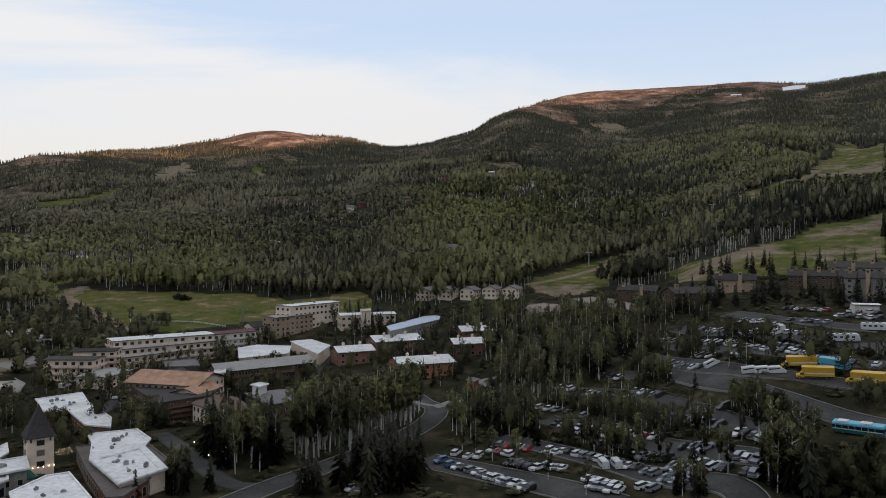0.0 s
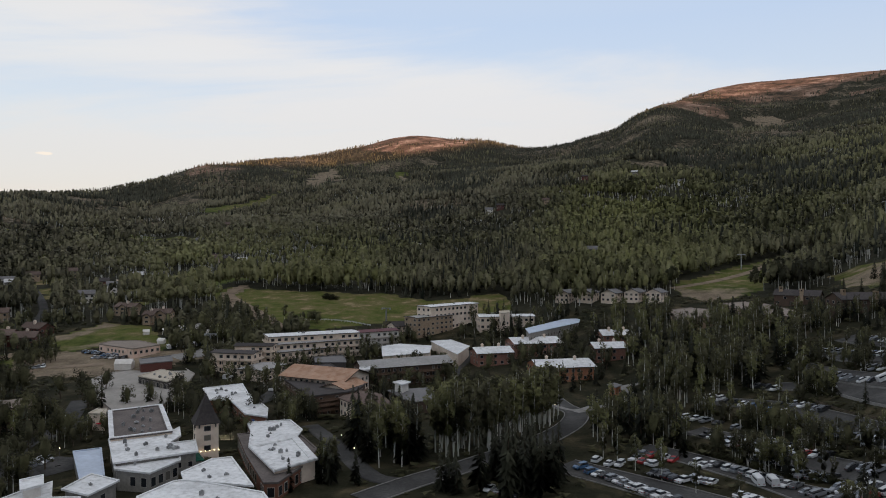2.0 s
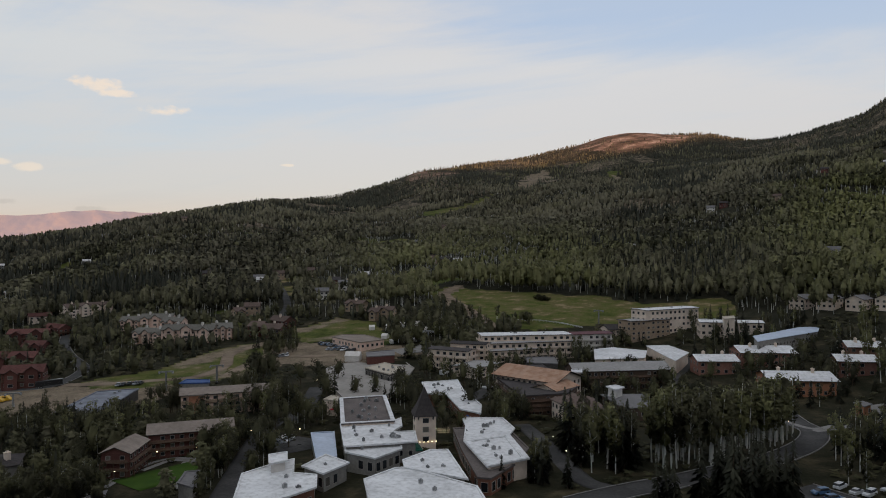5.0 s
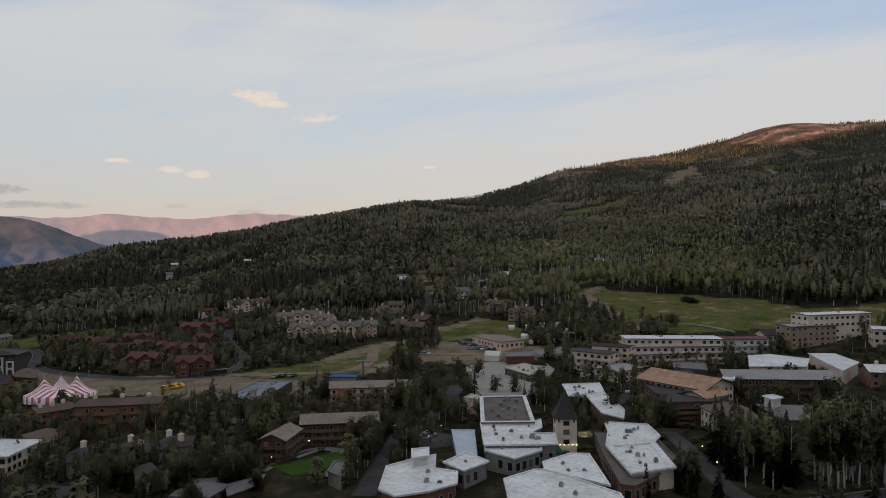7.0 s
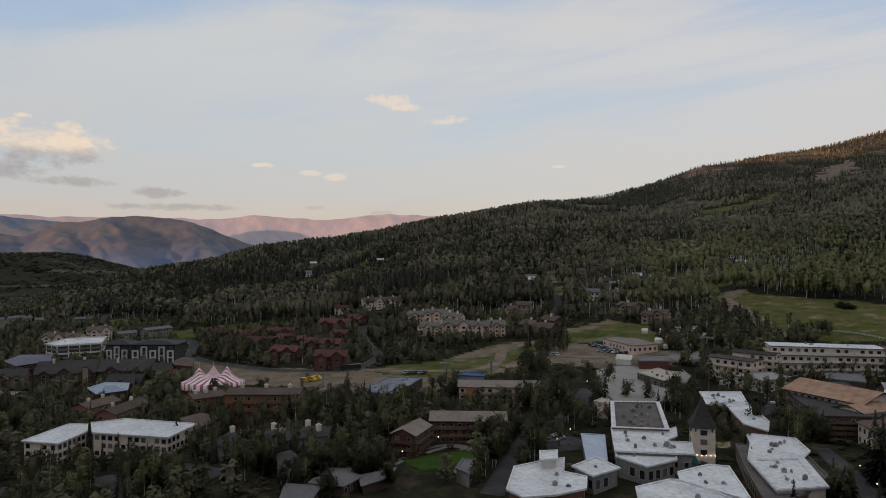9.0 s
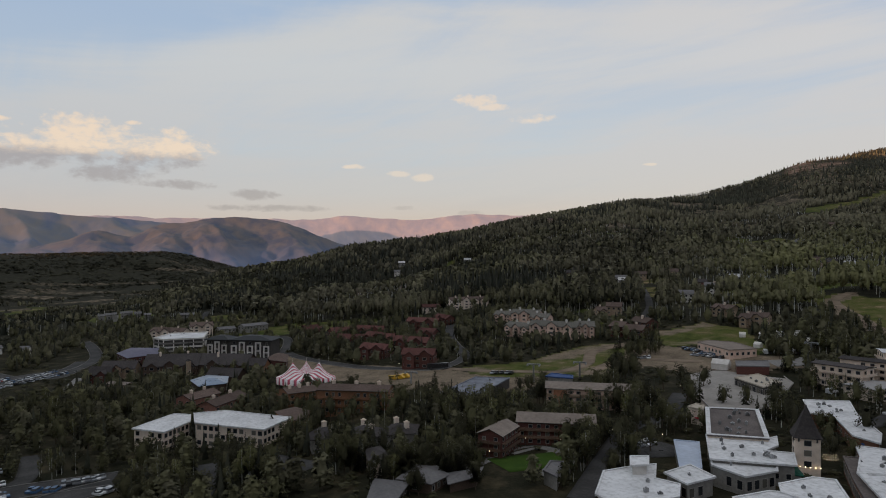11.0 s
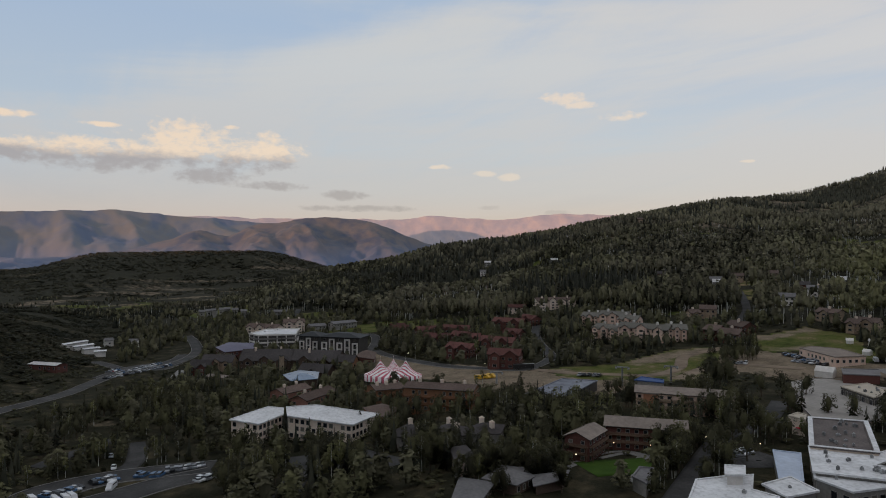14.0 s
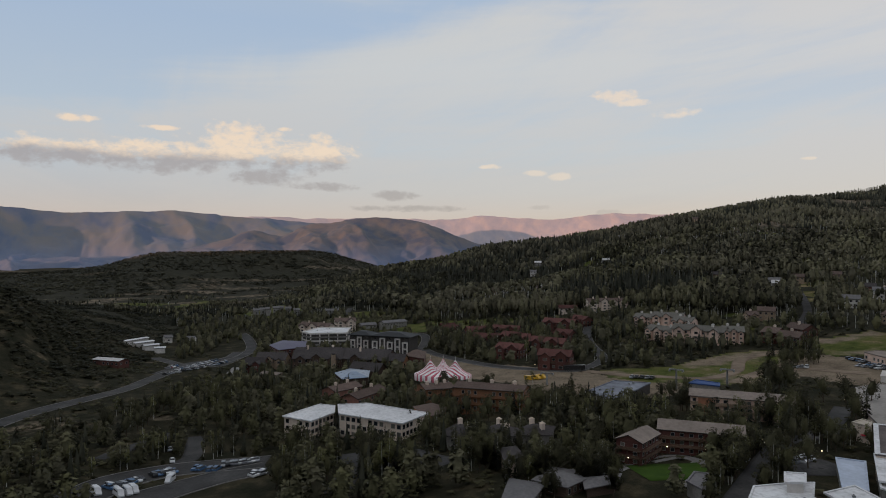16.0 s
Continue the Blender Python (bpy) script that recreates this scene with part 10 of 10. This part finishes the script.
grove(((106.4, 351.6), (118.8, 286.2), (149.2, 236.5), (145.4, 230.4), (114.4, 275.5), (103.3, 341.4)), 51, "aasf", 5.0, 10.0)
grove(((70.5, 158.7), (83.8, 163.7), (82.6, 152.8), (70.3, 154.1)), 30, "aaf", 11.0, 17.0)
grove(((83.0, 154.6), (97.9, 155.0), (94.4, 149.4), (82.0, 152.8)), 24, "s", 8.0, 13.0)
grove(((52.9, 165.7), (62.9, 167.4), (64.1, 157.3), (57.5, 160.1)), 9, "af", 6.0, 10.0)
grove(((90.8, 171.9), (102.6, 162.5), (99.2, 157.1), (88.0, 164.0)), 21, "s", 7.0, 11.0)
grove(((104.0, 436.8), (135.0, 403.4), (145.8, 365.5), (139.2, 335.3), (115.4, 344.8), (94.2, 382.7)), 51, "ffa", 9.0, 14.0)
grove(((141.6, 444.5), (165.9, 399.8), (215.9, 342.3), (194.8, 308.9), (147.0, 354.0), (126.5, 397.0)), 45, "f", 10.0, 15.0)
grove(((168.2, 469.1), (263.1, 417.2), (249.2, 395.2), (160.2, 427.3)), 30, "f", 10.0, 15.0)
grove(((-215.7, 350.8), (-192.1, 354.1), (-146.0, 300.3), (-149.3, 279.4), (-181.1, 298.3)), 15, "aaf", 8.0, 12.0)
grove(((-143.3, 289.9), (-122.4, 301.9), (-114.8, 262.3), (-123.3, 257.9)), 10, "a", 8.0, 12.0)
grove(((-113.9, 238.3), (-105.2, 249.5), (-90.0, 231.1), (-97.4, 218.3)), 10, "a", 8.0, 12.0)
grove(((-156.6, 345.6), (-151.0, 379.9), (-117.6, 361.3), (-123.9, 326.8)), 9, "daf", 7.0, 10.0)
grove(((-129.8, 388.3), (-122.1, 420.6), (-103.2, 366.3), (-112.9, 346.8)), 12, "daf", 7.0, 11.0)
grove(((-122.1, 420.6), (-97.8, 441.0), (-88.1, 412.9), (-109.7, 402.0)), 21, "daf", 6.0, 9.0)
grove(((-84.9, 283.7), (-73.8, 298.6), (-63.9, 267.7), (-76.7, 264.3)), 9, "daf", 8.0, 11.0)
grove(((-79.5, 486.0), (-43.8, 481.2), (-45.5, 425.4), (-73.4, 427.3)), 24, "fa", 9.0, 14.0)
grove(((-229.7, 74.6), (-309.3, 100.5), (-296.0, 120.4), (-250.9, 138.8), (-211.6, 142.2), (-165.7, 120.6), (-160.8, 104.6)), 60, "ddaf", 9.0, 13.0)
grove(((-264.1, 146.1), (-252.4, 175.2), (-214.2, 179.8), (-181.8, 152.6), (-179.1, 124.2), (-221.8, 128.9)), 69, "ddaf", 9.0, 14.0)
grove(((-181.8, 152.6), (-203.3, 181.8), (-184.7, 193.7), (-161.1, 166.2), (-167.6, 154.7)), 24, "ddaf", 9.0, 13.0)
grove(((-196.7, 206.3), (-194.4, 232.0), (-168.3, 204.1), (-170.5, 184.6)), 21, "ddaf", 9.0, 13.0)
grove(((-243.6, 254.9), (-236.5, 264.3), (-227.3, 254.0), (-233.8, 244.6)), 7, "d", 15.0, 18.0)
grove(((-280.6, 305.6), (-266.6, 317.8), (-277.8, 331.2), (-292.8, 318.8)), 18, "d", 8.0, 10.0)
grove(((-164.5, 156.6), (-161.1, 166.2), (-139.5, 141.6), (-142.4, 127.3)), 18, "dda", 8.0, 12.0)
grove(((-194.5, 260.7), (-164.6, 266.3), (-147.9, 239.3), (-178.3, 243.0)), 12, "fa", 6.0, 9.0)
grove(((-168.5, 263.3), (-151.0, 262.4), (-135.1, 226.5), (-151.7, 236.9)), 9, "dda", 8.0, 12.0)
grove(((-328.5, 344.7), (-302.2, 360.8), (-282.2, 334.2), (-305.8, 320.8)), 21, "fa", 6.0, 10.0)
grove(((-219.9, 24.3), (-271.3, 38.2), (-272.9, 64.7), (-247.3, 79.8), (-201.2, 68.6), (-196.3, 49.9)), 54, "ddaf", 9.0, 13.0)
grove(((-260.2, 66.0), (-256.0, 96.5), (-216.3, 110.6), (-185.6, 91.2), (-201.2, 68.6)), 39, "ddaf", 9.0, 13.0)
grove(((-167.0, 82.1), (-182.0, 108.1), (-166.6, 117.3), (-150.8, 116.8)), 24, "dda", 8.0, 12.0)
grove(((-199.2, 137.9), (-209.0, 166.6), (-179.4, 147.4), (-174.8, 127.1)), 13, "ddaf", 11.0, 15.0)
grove(((-186.4, 162.5), (-196.3, 188.8), (-172.5, 175.2), (-149.0, 149.4), (-161.5, 144.9)), 21, "dda", 8.0, 12.0)
grove(((-248.5, 139.7), (-248.0, 174.4), (-221.9, 176.9), (-212.6, 144.8)), 39, "ddaf", 9.0, 14.0)
grove(((-330.0, 168.0), (-300.0, 190.0), (-278.8, 186.1), (-291.6, 160.8)), 6, "ddaf", 5.0, 8.0)
grove(((-245.9, -22.6), (-300.6, -21.9), (-308.0, 9.1), (-285.8, 31.5), (-255.3, 24.3), (-257.5, -6.7)), 33, "aas", 6.0, 10.0)
grove(((-302.3, -27.9), (-381.5, -22.9), (-435.5, 22.0), (-418.1, 58.7), (-295.7, 32.5), (-301.4, 2.5)), 90, "ddaf", 8.0, 12.0)
grove(((-406.5, 3.7), (-446.8, 54.0), (-426.1, 86.8), (-373.3, 100.9), (-359.4, 61.7), (-342.1, 35.0)), 90, "ddaf", 8.0, 12.0)
grove(((-318.4, -47.5), (-357.0, -30.7), (-310.7, -24.7), (-268.1, -34.9)), 24, "s", 8.0, 14.0)
grove(((-367.3, 134.9), (-323.1, 158.6), (-287.8, 135.7), (-315.8, 118.9)), 15, "daf", 8.0, 11.0)
grove(((-504.1, 127.6), (-483.5, 155.7), (-415.7, 133.9), (-432.5, 113.2)), 15, "daf", 7.0, 11.0)
grove(((-577.7, 222.5), (-506.1, 289.4), (-376.1, 227.1), (-386.1, 197.1), (-487.3, 187.7)), 90, "ddaf", 10.0, 15.0)
grove(((-680.9, 249.6), (-604.3, 345.4), (-506.1, 289.4), (-582.0, 218.8)), 60, "ddaf", 9.0, 13.0)
grove(((-460.9, 283.1), (-373.6, 353.9), (-338.6, 312.0), (-363.2, 239.0)), 90, "ddaf", 5.0, 9.0)
grove(((-548.0, 336.5), (-548.5, 372.9), (-432.3, 303.8), (-456.7, 285.5)), 21, "daf", 7.0, 12.0)
grove(((-332.0, 359.9), (-320.2, 379.9), (-289.4, 343.4), (-302.7, 332.6)), 18, "daf", 7.0, 11.0)
grove(((-201.9, 527.1), (-187.4, 528.1), (-190.4, 536.6), (-205.2, 535.7)), 9, "s", 15.0, 18.0)
grove(((-174.1, 358.1), (-153.2, 419.3), (-107.8, 440.7), (-84.8, 399.3), (-111.1, 341.7), (-141.7, 312.2)), 36, "dda", 7.0, 11.0)
grove(((-98.4, 302.6), (-91.1, 372.3), (-64.1, 355.7), (-44.9, 303.0), (-62.0, 253.6)), 39, "ddaf", 8.0, 12.0)
grove(((-76.7, 425.4), (-30.9, 456.7), (5.2, 405.8), (20.1, 328.5), (-15.1, 292.7), (-50.4, 340.2)), 90, "ddaff", 8.0, 13.0)
grove(((-234.5, 402.5), (-228.6, 470.4), (-196.9, 449.8), (-187.1, 398.2), (-194.9, 354.0)), 60, "ddaa", 8.0, 13.0)
grove(((-252.6, 400.4), (-253.0, 466.5), (-221.5, 420.8), (-205.2, 352.2), (-214.1, 339.2)), 39, "dda", 8.0, 12.0)
grove(((-202.1, 449.2), (-184.6, 464.4), (-173.8, 446.3), (-190.4, 434.9)), 12, "dd", 7.0, 10.0)
grove(((91.0, 336.4), (115.7, 322.3), (98.1, 267.2), (83.1, 282.0)), 30, "dda", 7.0, 11.0)
grove(((-233.1, 222.1), (-223.9, 242.5), (-198.7, 229.6), (-177.4, 198.3), (-198.2, 195.0)), 27, "ddaf", 8.0, 12.0)
grove(((-181.0, 178.0), (-178.4, 193.2), (-151.6, 172.2), (-140.3, 147.0), (-150.6, 145.7)), 27, "dda", 7.0, 11.0)
grove(((-179.3, 207.1), (-168.0, 225.1), (-155.3, 208.0), (-160.0, 190.9)), 13, "dda", 6.0, 9.0)
grove(((-150.2, 263.3), (-145.1, 281.6), (-127.7, 254.9), (-130.7, 235.4)), 12, "dd", 6.0, 9.0)
grove(((-114.6, 265.1), (-108.2, 296.7), (-92.3, 270.6), (-95.9, 235.9)), 18, "ddaf", 7.0, 11.0)
grove(((18.3, 237.0), (38.5, 221.5), (62.5, 186.5), (61.7, 184.1), (37.5, 215.7), (17.8, 230.1)), 39, "ssssd", 7.0, 12.0)
grove(((38.7, 273.3), (61.5, 241.8), (75.3, 188.4), (73.6, 184.3), (59.0, 231.7), (37.2, 262.3)), 39, "ssssd", 7.0, 12.0)
grove(((74.1, 265.9), (84.1, 206.4), (93.4, 182.4), (91.5, 178.7), (79.8, 199.8), (71.4, 256.3)), 39, "ssssd", 7.0, 12.0)
grove(((80.4, 297.4), (93.0, 248.0), (103.1, 211.4), (100.9, 206.8), (89.3, 238.1), (76.9, 284.2)), 39, "ssssd", 7.0, 12.0)
grove(((94.4, 320.4), (105.5, 254.2), (134.5, 215.3), (132.0, 211.3), (102.7, 247.2), (90.8, 308.4)), 39, "ssssd", 7.0, 12.0)
grove(((102.9, 349.3), (116.9, 281.6), (147.1, 235.5), (144.1, 230.7), (112.9, 271.9), (99.9, 339.2)), 39, "ssssd", 7.0, 12.0)
grove(((87.8, 158.8), (101.8, 161.3), (94.1, 149.0), (84.1, 152.2)), 24, "ddss", 6.0, 10.0)
grove(((117.1, 203.2), (125.2, 198.4), (118.1, 187.1), (113.9, 192.3)), 12, "dd", 6.0, 8.0)
grove(((-177.1, 94.6), (-183.6, 119.9), (-166.6, 125.6), (-153.3, 134.3), (-142.1, 126.4), (-162.0, 86.5)), 33, "ddda", 7.0, 10.0)
grove(((-170.5, 161.1), (-178.0, 186.3), (-162.3, 173.6), (-148.2, 144.2)), 15, "dda", 7.0, 10.0)
grove(((-250.7, 196.6), (-251.5, 216.7), (-222.8, 195.0), (-220.0, 175.3)), 12, "dd", 8.0, 11.0)
grove(((-344.3, -62.8), (-367.4, -43.4), (-300.7, -27.8), (-258.6, -27.2), (-239.4, -35.6), (-240.1, -43.7)), 42, "ddaf", 6.0, 9.0)
grove(((-560, 250), (-530, 350), (-420, 305), (-400, 240), (-480, 212)), 60, "ddff", 6.0, 10.0)
grove(((-330, 345), (-320, 372), (-455, 385), (-470, 340), (-380, 300)), 30, "ddff", 6.0, 10.0)

# trees that stand alone: on the banks of the car park, in the mall lanes
def stand_alone(kind, *places):
    for x, y, h in places:
        PLANTED.append((kind, tree_dice.randrange(6 if kind == "a" else 4), x, y, h))


stand_alone("a", (5.9, 213.9, 11), (9.7, 207.8, 12), (14.4, 203.5, 11), (20.7, 195.9, 12), (27.9, 185.9, 9), (35.4, 173.4, 10), (43.2, 276.6, 17), (47.1, 270.9, 13), (51.1, 263.1, 12), (58.6, 250.2, 12), (64.5, 243.6, 12), (67.3, 230.4, 11), (73.0, 206.5, 12), (73.8, 194.5, 12), (78.0, 183.1, 9), (81.1, 179.5, 14), (82.3, 175.7, 14), (87.2, 174.4, 13), (91.1, 172.4, 12), (32.5, 235.8, 9), (79.9, 287.1, 12), (92.3, 289.6, 11), (99.9, 245.4, 11), (101.0, 234.1, 10), (47.1, 211.8, 10), (56.6, 203.3, 12), (68.5, 269.4, 10), (23.2, 237.9, 11), (55.0, 331.5, 15), (77.4, 361.8, 15), (109.7, 394.0, 12))
stand_alone("f", (-272.7, 63.6, 13), (-258.9, 69.1, 12), (-273.1, 57.0, 11), (-268.4, 92.8, 11), (-251.2, 70.7, 10), (-272.1, 51.8, 9), (-251.5, 76.8, 8), (49.2, 206.2, 12), (56.6, 200.2, 11), (40.7, 223.3, 9), (29.0, 217.1, 10), (18.0, 232.3, 17), (12.4, 251.7, 9), (89.5, 172.1, 13), (85.5, 238.1, 8), (94.0, 209.9, 9), (-167.2, 247.9, 10), (-184.5, 242.8, 12), (-73.7, 168.6, 9), (-68.0, 176.0, 10), (-177.0, 246.0, 9))
stand_alone("d", (-139.4, 231.2, 15), (-133.0, 224.0, 14), (-127.0, 215.0, 10), (-144.0, 240.0, 11), (-161.0, 256.7, 13), (-168.5, 250.5, 10), (-174.0, 244.0, 10), (-152.0, 250.0, 12), (-118.0, 240.0, 13), (-110.0, 243.0, 12), (-124.0, 286.0, 13), (-135.0, 296.0, 13), (-152.0, 176.0, 11), (-158.0, 168.0, 12), (-163.0, 176.0, 12), (-168.0, 188.0, 13), (-164.0, 200.0, 12), (-186.0, 206.0, 14), (-193.0, 214.0, 14), (-180.0, 232.0, 13), (-188.0, 240.0, 14), (-206.5, 260.0, 13), (-212.0, 254.0, 12), (-200.0, 266.0, 12), (-167.4, 292.5, 13), (-172.0, 299.0, 11), (-141.9, 282.3, 12), (-147.0, 290.0, 12), (-104.5, 230.4, 11), (-97.4, 224.8, 12), (-101.0, 236.0, 12), (-112.1, 209.7, 10), (-117.0, 216.0, 11), (-108.0, 212.0, 9))


plant_all()
